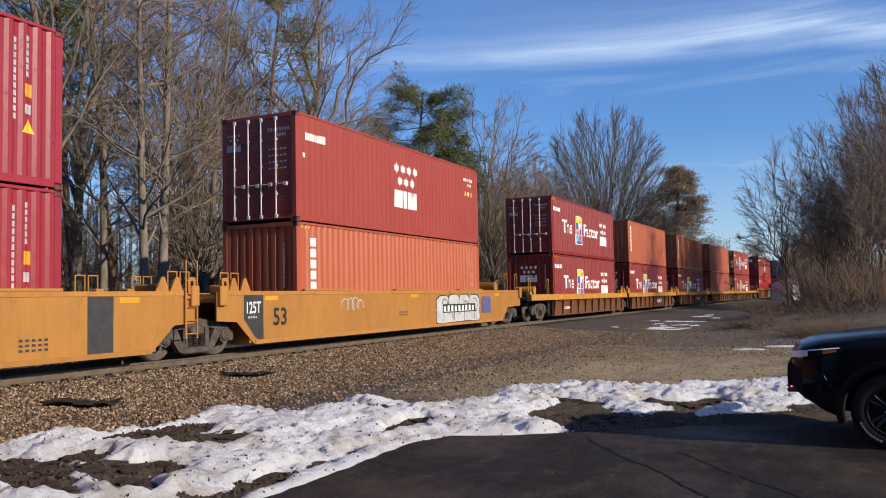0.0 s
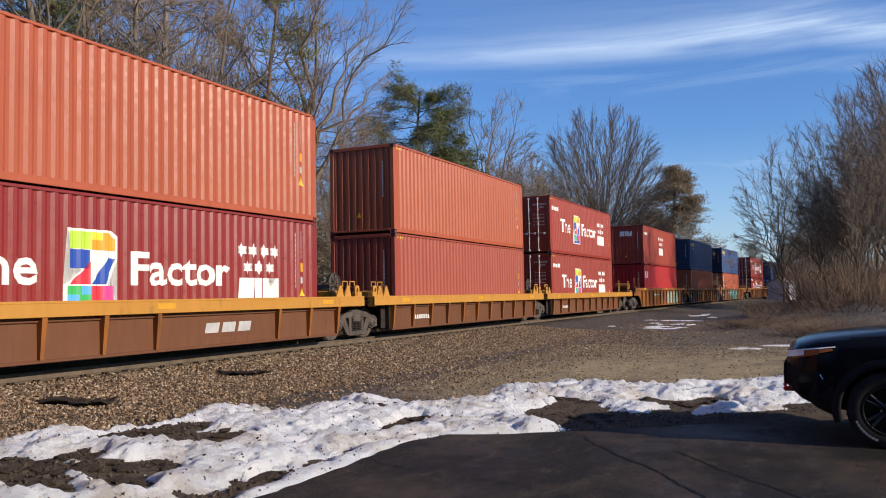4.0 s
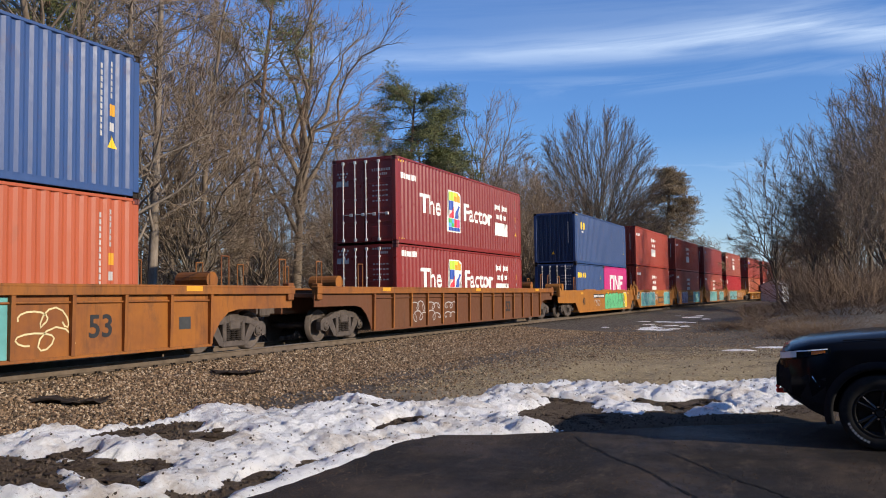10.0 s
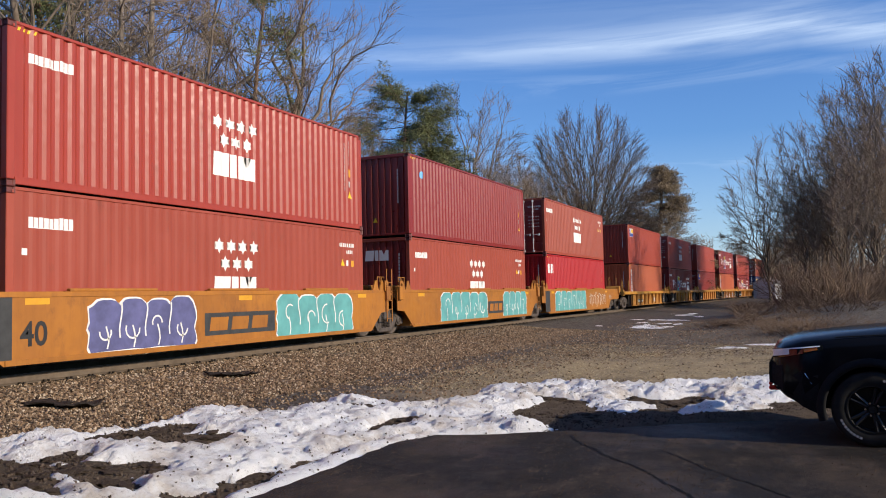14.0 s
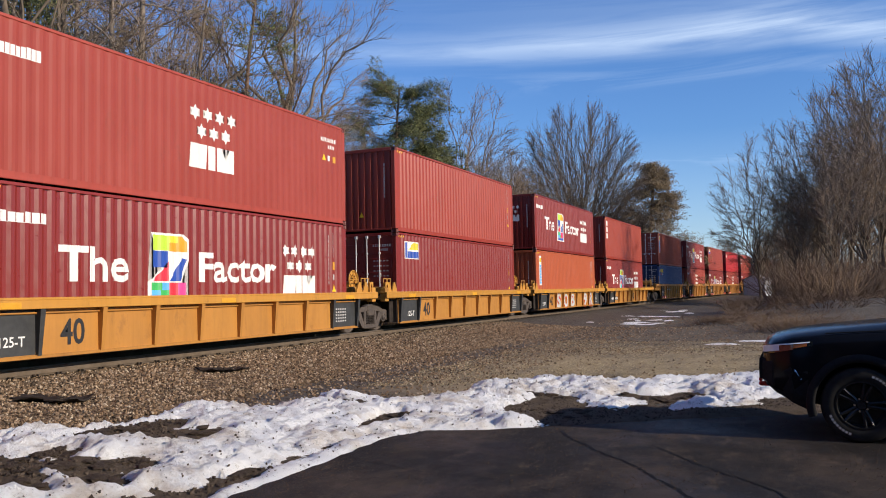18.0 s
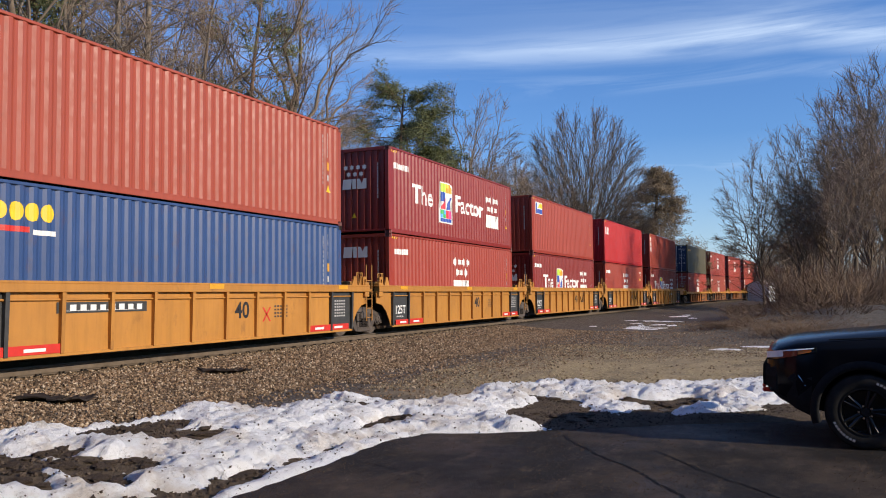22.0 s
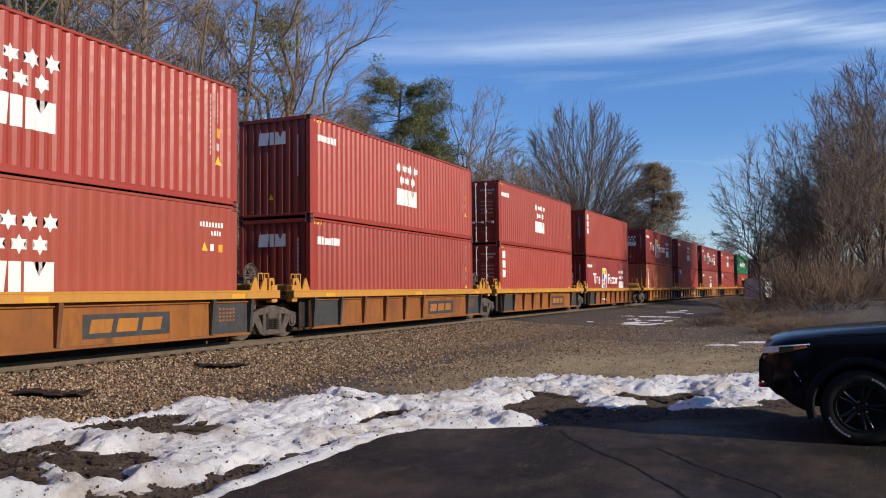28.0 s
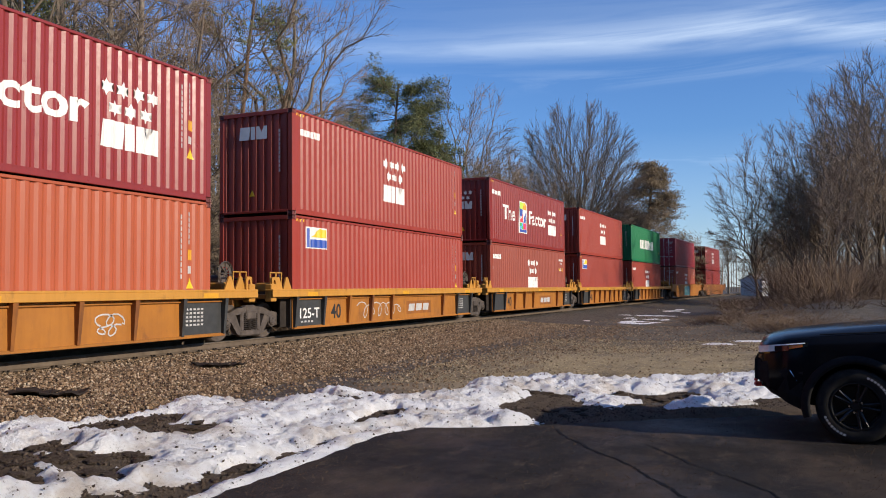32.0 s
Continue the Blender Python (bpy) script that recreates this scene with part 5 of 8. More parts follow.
def container(colour, logo="plain", end="wall", end_colour=None, length=L40, high=HC, kind="deep", label=""):
    """A steel box; its near end is a blind wall or a pair of doors. The origin is at the middle of its base."""
    root = tagged(new("shipping_container"), label, "container", "boxes on the train")
    size = (length, high)
    # on some boxes both ends take a darker colour than the sides
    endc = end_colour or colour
    wall = shared(("wall", size, kind), lambda: wall_mesh(length, high, kind))
    part("side_wall", wall, colour, root)
    part("side_wall", wall, colour, root, pose(0, 0, 0, 0, 0, 180))
    part("frame", shared(("frame", size), lambda: frame_mesh(length, high)), colour, root)
    part("roof", shared(("roof", size), lambda: roof_mesh(length, high)), colour, root)
    part("floor", shared(("floor", length), lambda: floor_mesh(length)), "underframe", root)
    for sx in (-1, 1):
        for sy in (-1, 1):
            x, y = sx * (HALF - 0.081), sy * (length / 2 - 0.089)
            part("corner_post", shared(("post", high), lambda: post_mesh(high)), colour, root, at(x, y, 0))
            for z in (0.059, high - 0.059):
                part("corner_casting", shared("casting", casting_mesh), "casting" if colour not in ("blue", "navy", "green", "olive") else "underframe", root, at(x, y, z))
    for turn, has_doors in ((0, end == "doors"), (180, end != "doors")):
        m = pose(0, 0, 0, 0, 0, turn)
        if has_doors:
            for sd in (-1, 1):
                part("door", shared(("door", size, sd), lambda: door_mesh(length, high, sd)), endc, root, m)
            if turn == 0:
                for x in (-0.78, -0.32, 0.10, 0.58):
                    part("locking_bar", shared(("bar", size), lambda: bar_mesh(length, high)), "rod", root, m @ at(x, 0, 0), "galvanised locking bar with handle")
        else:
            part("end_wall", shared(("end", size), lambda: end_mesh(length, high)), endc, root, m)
    for i, (nm, mat, flat, *rest) in enumerate(shared(("logo", logo), lambda: singles(LOGOS[logo]()))):
        part(nm, shared(("mark", logo, i, kind, length), lambda: fold(flat, length, kind, rest[0] if rest else 0.004)), mat, root)
    for i, (nm, mat, flat) in enumerate(end_marks(logo, end == "doors", high)):
        part(nm, shared(("endmark", logo in ("zim", "zimold", "com") and "zim" or logo, i, end, length), lambda: onend(flat, length, 0.002 if end == "wall" else -0.003)), mat, root)
    return root

# ---- the train: well cars ----
SIDE = 1.385                    # half the width over a car's side plates
def sideframe_mesh():
    """Cast side frame of a three-piece truck: a long arch over two triangular windows and the spring window."""
    s = Shape()
    for sy in (-1, 1):
        s.prism([(sy * 0.12, 0.84), (sy * 0.50, 0.80), (sy * 0.80, 0.70), (sy * 1.08, 0.66), (sy * 1.20, 0.56), (sy * 1.20, 0.34), (sy * 1.06, 0.32), (sy * 0.98, 0.50), (sy * 0.84, 0.52), (sy * 0.62, 0.62), (sy * 0.12, 0.68)], 0, 0.97, 1.11)
        s.prism([(sy * 0.60, 0.66), (sy * 0.84, 0.56), (sy * 0.52, 0.16), (sy * 0.30, 0.10), (sy * 0.30, 0.25), (sy * 0.40, 0.30)], 0, 0.98, 1.10)
        s.prism([(sy * 0.98, 0.52), (sy * 1.06, 0.32), (sy * 0.90, 0.28), (sy * 0.78, 0.34), (sy * 0.76, 0.46), (sy * 0.86, 0.52)], 0, 0.99, 1.09)
        s.cbox((0.97, min(sy * 0.27, sy * 0.40), 0.22), (1.12, max(sy * 0.27, sy * 0.40), 0.72), 0.025)
    s.cbox((0.96, -0.42, 0.10), (1.12, 0.42, 0.25), 0.03)
    s.cbox((0.96, -0.20, 0.66), (1.12, 0.20, 0.86), 0.03)
    return s.mesh("side_frame")


def springs_mesh():
    """Three coil springs under the bolster's seat."""
    s = Shape()
    for y in (-0.20, 0.0, 0.20):
        prof = [(0.055, 0.24)]
        for i in range(7):
            z = 0.26 + i * 0.05
            prof += [(0.062, z), (0.092, z + 0.012), (0.092, z + 0.026), (0.062, z + 0.038)]
        s.lathe(prof, at(1.05, y, 0), 12)
    s.cbox((0.96, -0.27, 0.60), (1.12, 0.27, 0.66), 0.01)
    return s.mesh("spring_nest")


WHEEL_R = 0.455


def wheelset_mesh():
    s = Shape()
    s.rod((-1.0, 0, 0), (1.0, 0, 0), 0.09, n=12)
    for sx in (-1, 1):
        m = pose(sx * 0.765, 0, 0, 0, 90 * sx, 0)
        prof = [(WHEEL_R + 0.028, -0.065), (WHEEL_R + 0.028, -0.035), (WHEEL_R, -0.022), (WHEEL_R - 0.004, 0.065), (WHEEL_R - 0.03, 0.07), (WHEEL_R - 0.07, 0.055), (WHEEL_R - 0.09, 0.018),
                (0.20, 0.0), (0.16, 0.05), (0.13, 0.06), (0.0, 0.06)]
        s.lathe(prof, m, 32)
        s.lathe([(WHEEL_R + 0.028, -0.065), (WHEEL_R - 0.08, -0.06), (0.2, -0.03), (0.09, -0.05)][::-1], m, 32)
    return s.mesh("wheelset", True)


def cap_mesh():
    m = pose(0, 0, 0, 0, 90, 0)
    s = Shape().lathe([(0.13, -0.14), (0.13, -0.01), (0.10, 0.015), (0.05, 0.02), (0.0, 0.02)], m, 16)
    for i in range(3):
        a = 2.094 * i
        s.rod((0.01, 0.06 * math.cos(a), 0.06 * math.sin(a)), (0.04, 0.06 * math.cos(a), 0.06 * math.sin(a)), 0.018, n=6)
    return s.mesh("bearing_cap")


WHEELS = []                     # wheelset, its place on its truck, its car


def truck(car, y):
    bol = part("truck", shared("bolster", lambda: Shape().cbox((-1.15, -0.2, 0.50), (1.15, 0.2, 0.72), 0.03).cbox((-0.35, -0.35, 0.60), (0.35, 0.35, 0.86), 0.04).mesh("truck")), "truck", car, at(0, y, 0), "dusty cast steel three-piece truck")
    for turn in (0, 180):
        m = pose(0, 0, 0, 0, 0, turn)
        part("side_frame", shared("sideframe", sideframe_mesh), "truck", bol, m)
        part("spring_nest", shared("springs", springs_mesh), "underframe", bol, m)
        for dy in (-0.915, 0.915):
            part("bearing_cap", shared("cap", cap_mesh), "truck", bol, m @ at(1.13, dy, WHEEL_R))
    for dy in (-0.915, 0.915):
        w = part("wheelset", shared("wheelset", wheelset_mesh), "truck", bol, at(0, dy, WHEEL_R))
        WHEELS.append((w, dy, car))
    return bol


def drop_side(style, hw, e0, e1):
    """Outline of a car's side in (along, up). e0 and e1: how far the car's ends lie from its middle."""
    if style == "A":
        return [(-e0, 0.78), (-hw - 0.55, 0.74), (-hw + 0.1, 0.20), (hw - 0.1, 0.20), (hw + 0.55, 0.74), (e1, 0.78), (e1, 1.43), (-e0, 1.43)]
    if style == "C":
        arc0 = [(-hw - 0.95, 0.98), (-hw - 0.60, 0.92), (-hw - 0.32, 0.72), (-hw - 0.12, 0.45), (-hw, 0.22)]
        arc1 = [(hw, 0.22), (hw + 0.12, 0.45), (hw + 0.32, 0.72), (hw + 0.60, 0.92), (hw + 0.95, 0.98)]
        return [(-e0, 0.98)] + arc0 + arc1 + [(e1, 0.98), (e1, 1.36), (-e0, 1.36)]
    return [(-hw, 0.20), (hw, 0.20), (hw, 1.08), (-hw, 1.08)]


def decal(name, mat, flat, car, x, label=""):
    s = Shape()
    s.v = [(x, u, v) for u, v in flat[0]]
    s.f = [tuple(f) for f in flat[1]]
    return part(name, s, mat, car, None, label)


def ribbon(row, w):
    """A sprayed line along a row of points, as quads."""
    pts = []
    for i, (u, v) in enumerate(row):
        a, b = row[max(i - 1, 0)], row[min(i + 1, len(row) - 1)]
        d = math.hypot(b[0] - a[0], b[1] - a[1]) or 1.0
        nu, nv = -(b[1] - a[1]) / d * w, (b[0] - a[0]) / d * w
        pts += [(u - nu, v - nv), (u + nu, v + nv)]
    return pts, [(2 * i, 2 * i + 1, 2 * i + 3, 2 * i + 2) for i in range(len(row) - 1)]


def graffiti(car, x, u0, u1, v0, v1, n, seed, body, edge="white", stroke=None):
    """One sprayed mass of bulging letters run together: an outline, a fill, and lines where the letters part."""
    rng = random.Random(seed)
    st, h = (u1 - u0) / n, v1 - v0
    top = []
    for i in range(n):
        lift = rng.uniform(-0.06, 0.02) * h
        for k in range(7):
            t = k / 6
            top.append((u0 + (i + t) * st, v1 + lift - 0.11 * h * abs(2 * t - 1) ** 4))
    left = [(u0 - (0.10 + 0.16 * math.sin(3 * math.pi * t) ** 2) * min(st, 0.6) * 0.8, v0 + t * (h - 0.1)) for t in (0.0, 0.12, 0.25, 0.4, 0.5, 0.6, 0.75, 0.9)]
    right = [(u1 + (0.10 + 0.16 * math.sin(2 * math.pi * t + 0.6) ** 2) * min(st, 0.6) * 0.8, v0 + t * (h - 0.1)) for t in (0.9, 0.75, 0.6, 0.5, 0.4, 0.25, 0.12, 0.0)]
    bottom = [(u1 - (u1 - u0) * k / (2 * n), v0 + rng.uniform(-0.01, 0.025)) for k in range(1, 2 * n)]
    ring = left + top + right + bottom
    cu, cv = (u0 + u1) / 2, (v0 + v1) / 2
    def grown(g):
        return [(u + math.copysign(min(g, abs(u - cu)), u - cu), v + math.copysign(min(g, abs(v - cv)), v - cv)) for u, v in ring]
    decal("graffiti_outline", edge, polys(grown(0.035)), car, x + 0.003, "sprayed outline")
    decal("graffiti_fill", body, polys(ring), car, x + 0.006, "sprayed letters run together")
    for i in range(n):
        ub = u0 + (i + 1) * st
        rows = []
        if i < n - 1:
            rows.append([(ub + 0.05 * st * math.sin(5 * t + seed), v1 - 0.10 * h - t * h * rng.uniform(0.60, 0.66)) for t in (0, 0.2, 0.4, 0.6, 0.8, 1.0)])
        c, r, a0 = (ub - st * rng.uniform(0.35, 0.6), v0 + h * rng.uniform(0.35, 0.6)), st * rng.uniform(0.18, 0.30), rng.uniform(0, 6.28)
        rows.append([(c[0] + r * math.cos(a0 + a), c[1] + min(r, 0.3 * h) * math.sin(a0 + a)) for a in (0, 0.5, 1.0, 1.5, 2.0, 2.6, 3.1, 3.6)])
        rows.append([(ub - st * 0.5 + 0.04 * math.sin(4 * t), v0 + 0.05 + t * 0.42 * h) for t in (0, 0.33, 0.66, 1.0)])
        for row in rows:
            decal("graffiti_stroke", stroke or edge, ribbon(row, 0.018), car, x + 0.009)


def scrawl(car, x, u0, u1, v0, v1, n, seed, mat="white_dull"):
    """A tag sprayed in one running line of loops and hooks."""
    rng = random.Random(seed)
    loops = max(2, n // 6)
    row, a, b, ph = [], (u1 - u0) / loops * rng.uniform(0.35, 0.6), (v1 - v0) / 2, rng.uniform(0, 6.28)
    tall = [rng.uniform(0.45, 1.0) for _ in range(loops + 1)]
    for k in range(loops * 10 + 1):
        t = k / (loops * 10)
        f = 2 * math.pi * loops * t + ph
        row.append((u0 + (u1 - u0) * t + a * math.sin(f), (v0 + v1) / 2 + b * tall[int(t * loops)] * math.cos(f * 1.0 + 0.4 * math.sin(f * 0.5))))
    decal("graffiti_scrawl", mat, ribbon(row, 0.016), car, x + 0.006, "thin sprayed tag")


def chalk(car, x, u, v, n, mat="white_dull"):
    """A block of small stencilled data that cannot be read."""
    for i in range(n):
        decal("stencil_bar", mat, bars(u, v - 0.085 * i, 0.62, 0.045, 5, i), car, x + 0.004)


RIBS = {}                       # for each car, the ribs of the side that shows


def well_car(style, half_well, e0, e1, end0, end1, colours, label, rib_step=1.05):
    """One unit of a well car. end0, end1: 'joint' where it shares a truck with the next unit, 'open' where it ends in a coupler."""
    side, chord, rib = colours
    car = tagged(new("well_car"), label, "rail car", "well cars of the train")
    X = SIDE
    for sx in (-1, 1):
        a, b = sorted((sx * X, sx * (X - 0.03)))
        s = Shape().prism(drop_side(style, half_well, e0, e1), 0, a, b)
        part("side_plate", s, side, car)
        if style == "A":
            c = Shape().cbox((min(sx * X, sx * (X + 0.012)), -e0 + 0.3, 1.35), (max(sx * X, sx * (X + 0.012)), e1 - 0.3, 1.44), 0.004)
            a, b = sorted((sx * (X + 0.01), sx * (X - 0.16)))
            c.cbox((a, -e0 + 0.02, 1.41), (b, e1 - 0.02, 1.445), 0.008)
            part("top_chord", c, side, car)
            c = Shape().cbox((min(sx * X, sx * (X + 0.02)), -half_well + 0.12, 0.20), (max(sx * X, sx * (X + 0.02)), half_well - 0.12, 0.30), 0.006)
            part("bottom_chord", c, side, car)
            for k in range(3):
                y = (-0.6 + 0.6 * k) * half_well
                part("lip", Shape().cbox((min(sx * (X - 0.10), sx * X), y - 1.1, 1.445), (max(sx * (X - 0.10), sx * X), y + 1.1, 1.50), 0.012), side, car)
        else:
            z0, z1 = (0.97 if side == "brown" else 1.05, 1.25) if style == "B" else (1.33, 1.53)
            out = X + (0.165 if style == "B" else 0.115)
            a, b = sorted((sx * out, sx * (X - 0.10)))
            c = Shape().cbox((a, -e0, z1 - 0.05), (b, e1, z1), 0.01)
            a2, b2 = sorted((sx * out, sx * (out - 0.03)))
            c.cbox((a2, -e0, z0), (b2, e1, z1 - 0.045), 0.008)
            part("top_chord", c, chord, car)
            c = Shape().cbox((min(sx * X, sx * (X + 0.05)), -half_well + 0.02, 0.19), (max(sx * X, sx * (X + 0.05)), half_well - 0.02, 0.25), 0.006)
            part("bottom_chord", c, side, car)
            def ribm():
                w0, w1, d = (0.055, 0.035, 0.15) if style == "B" else (0.042, 0.038, 0.10)
                zb = 0.24
                zt = z0 + 0.01
                r = Shape()
                r.v = [(X - 0.005, -w1, zb), (X - 0.005, w1, zb), (X + 0.07, w1, zb), (X + 0.07, -w1, zb), (X - 0.005, -w0, zt), (X - 0.005, w0, zt), (X + d, w0, zt), (X + d, -w0, zt)]
                r.f = [(0, 1, 2, 3), (7, 6, 5, 4), (0, 3, 7, 4), (1, 5, 6, 2), (3, 2, 6, 7), (0, 4, 5, 1)]
                return r.mesh("rib")
            me = shared(("rib", style, z0), ribm)
            n = max(2, int(round(2 * half_well / rib_step)))
            for i in range(n + 1):
                y = -half_well + 0.06 + i * (2 * half_well - 0.12) / n
                if sx > 0:
                    r = part("rib", me, rib, car, at(0, y, 0))
                    RIBS.setdefault(id(car), []).append((y, r))
            if sx < 0:
                # the side that never shows keeps its ribs in one piece
                k = Shape()
                for i in range(n + 1):
                    y = -half_well + 0.06 + i * (2 * half_well - 0.12) / n
                    k.box((-X - 0.09, y - 0.04, 0.24), (-X + 0.005, y + 0.04, z0 + 0.01))
                tagged(part("far_ribs", k, rib, car), kind="stuff")
            if style == "C":
                c = Shape().rod((sx * (X + 0.03), -half_well, 1.20), (sx * (X + 0.03), half_well, 1.20), 0.02, n=6)
                part("pipe", c, side, car)
            if style == "B":
                for sy, e in ((-1, e0), (1, e1)):
                    y0, y1 = sorted((sy * half_well, sy * (half_well + 0.32)))
                    a, b = sorted((sx * (X - 0.16), sx * (X - 0.22)))
                    part("end_plate", Shape().cbox((a, y0, 0.26), (b, y1, 1.02), 0.008), "underframe", car)
                c = Shape().rod((sx * (X + 0.03), -half_well, z0 - 0.07), (sx * (X + 0.03), half_well, z0 - 0.07), 0.018, n=6)
                part("pipe", c, side, car)
    # well floor, end bulkheads, platforms over the trucks
    fl = Shape()
    for i in range(7):
        y = -half_well + 0.3 + i * (2 * half_well - 0.6) / 6
        fl.cbox((-X + 0.03, y - 0.16, 0.26), (X - 0.03, y + 0.16, 0.352), 0.01)
    fl.cbox((-0.25, -half_well, 0.27), (0.25, half_well, 0.345), 0.01)
    part("well_floor", fl, "underframe", car)
    top = {"A": 1.40, "B": 1.22, "C": 1.45}[style]
    for sy, e, kind in ((-1, e0, end0), (1, e1, end1)):
        y0, y1 = sorted((sy * half_well, sy * (half_well + 0.06)))
        part("end_bulkhead", Shape().box((-X + 0.03, y0, 0.24), (X - 0.03, y1, top)), "underframe" if style != "A" else side, car)
        p = Shape()
        y0, y1 = sorted((sy * (half_well + 0.05), sy * (e - 0.02)))
        p.cbox((-X + 0.03, y0, top - 0.22), (X - 0.03, y1, top - 0.10), 0.02)
        p.cbox((-0.32, y0, 0.78), (0.32, y1, top - 0.2), 0.03)
        part("end_platform", p, side, car)
        yb = sy * (e - 0.14)
        for sx in (-1, 1):
            part("end_post", shared(("end_post", top), lambda: Shape().cbox((-0.10, -0.12, top - 0.28), (0.10, 0.12, top + 0.16), 0.02).mesh("end_post")), chord, car, at(sx * X, yb, 0))
        # grab irons
        tall = 0.75 if kind == "open" else 0.45
        def iron():
            return Shape().rod((0, -0.13, 0), (0, -0.13, tall), 0.016, n=6).rod((0, 0.13, 0), (0, 0.13, tall), 0.016, n=6).rod((0, -0.145, tall), (0, 0.145, tall), 0.016, n=6).mesh("grab_iron")
        for y in (sy * (half_well + 0.55), sy * (e - 0.32)):
            for x in (X - 0.06, -X + 0.06):
                part("grab_iron", shared(("iron", tall), iron), chord, car, at(x, y, top), "yellow hand rail")
        if kind == "open":
            yc = sy * (e + 0.0)
            c = Shape().cbox((-0.10, min(yc, yc + sy * 0.45), 0.80), (0.10, max(yc, yc + sy * 0.45), 0.98), 0.02).cbox((-0.16, min(yc + sy * 0.30, yc + sy * 0.55), 0.74), (0.20, max(yc + sy * 0.30, yc + sy * 0.55), 1.04), 0.04)
            part("coupler", c, "truck", car, label="rusty knuckle coupler")
            b = Shape().rod((-0.2, sy * (half_well + 0.8), top + 0.22), (0.75, sy * (half_well + 0.8), top + 0.22), 0.20, n=16)
            part("brake_cylinder", b, chord, car)
            w = Shape()
            for k in range(5):
                w.box((-1.3, sy * (half_well + 1.15) - 0.25 + k * 0.11, top - 0.09), (1.3, sy * (half_well + 1.15) - 0.18 + k * 0.11, top - 0.04))
            part("walkway", w, "underframe", car)
        else:
            b = Shape().cbox((0.62, sy * (half_well + 0.40) - 0.20, top - 0.02), (1.16, sy * (half_well + 0.40) + 0.20, top + 0.20), 0.03)
            part("equipment_box", b, chord, car)
            def slot_plate():
                n = 20
                q = Shape()
                for x in (-0.02, 0.02):
                    for k in range(n):
                        t = 2 * math.pi * k / n
                        c, d = math.cos(t), math.sin(t)
                        q.v += [(x, math.copysign(abs(c) ** 0.35, c) * 0.115, 0.17 + math.copysign(abs(d) ** 0.35, d) * 0.17), (x, c * 0.048, 0.17 + d * 0.10)]
                for k in range(n):
                    a, b2 = 2 * k, 2 * ((k + 1) % n)
                    q.f += [(a, b2, b2 + 1, a + 1), (2 * n + a + 1, 2 * n + b2 + 1, 2 * n + b2, 2 * n + a), (a, 2 * n + a, 2 * n + b2, b2), (a + 1, b2 + 1, 2 * n + b2 + 1, 2 * n + a + 1)]
                return q.mesh("slot_plate")
            part("slot_plate", shared("slot_plate", slot_plate), chord, car, at(X + 0.04, sy * (e - 0.22), top), "slotted lifting plate")
            def gusset():
                return Shape().prism([(-0.20, 0), (0.20, 0), (0.02, 0.34), (-0.06, 0.34)], 0, -0.02, 0.02).mesh("gusset")
            for gy in (0.22, 0.62):
                part("gusset", shared("gusset", gusset), chord, car, at(X - 0.02, sy * (half_well + gy), top) @ pose(0, 0, 0, 0, 0, 0 if sy < 0 else 180))
            if sy > 0 and style != "B":
                la = Shape()
                for dy in (-0.17, 0.17):
                    la.rod((X + 0.05, sy * (half_well + 1.0) + dy, 0.45), (X + 0.05, sy * (half_well + 1.0) + dy, top + 0.70), 0.02, n=6)
                for k in range(5):
                    la.rod((X + 0.05, sy * (half_well + 1.0) - 0.17, 0.55 + 0.28 * k), (X + 0.05, sy * (half_well + 1.0) + 0.17, 0.55 + 0.28 * k), 0.014, n=5)
                la.cbox((X - 0.06, sy * (half_well + 1.0) - 0.17, top - 0.12), (X + 0.05, sy * (half_well + 1.0) + 0.17, top - 0.06), 0.01)
                part("ladder", la, chord, car, label="tall end ladder")
            elif sy > 0:
                gear = chord if side == "yellow" else "truck"
                m = pose(0.95, sy * (half_well + 0.62), top + 0.42, 0, 90, 0)
                w = Shape().lathe([(0.16, -0.02), (0.28, -0.025), (0.30, 0.0), (0.28, 0.025), (0.26, 0.0)], m, 22)
                for k in range(4):
                    t = math.pi * k / 4
                    w.rod(m @ Vector((0.27 * math.cos(t), 0.27 * math.sin(t), 0)), m @ Vector((-0.27 * math.cos(t), -0.27 * math.sin(t), 0)), 0.014, n=5)
                part("brake_wheel", w, gear, car, label="hand brake wheel")
                part("brake_stand", Shape().cbox((0.84, sy * (half_well + 0.56), top - 0.05), (0.93, sy * (half_well + 0.70), top + 0.55), 0.02).rod((0.4, sy * (half_well + 0.5), top + 0.22), (0.95, sy * (half_well + 0.5), top + 0.22), 0.16, n=14), gear, car)
                part("step_board", Shape().cbox((0.55, sy * (half_well + 0.75), top + 0.26), (1.25, sy * (e - 0.10), top + 0.30), 0.008), "underframe", car)
    # amber reflective tape
    zt = {"A": 1.22, "B": 1.06, "C": 1.40}[style]
    xo = X + {"A": 0.003, "B": 0.169, "C": 0.119}[style]
    for y in (-half_well + 0.5, -0.1, half_well - 0.9):
        decal("reflective_tape", "amber", polys(rect(y, zt, y + 0.5, zt + 0.11)), car, xo, "amber reflective tape")
    return car

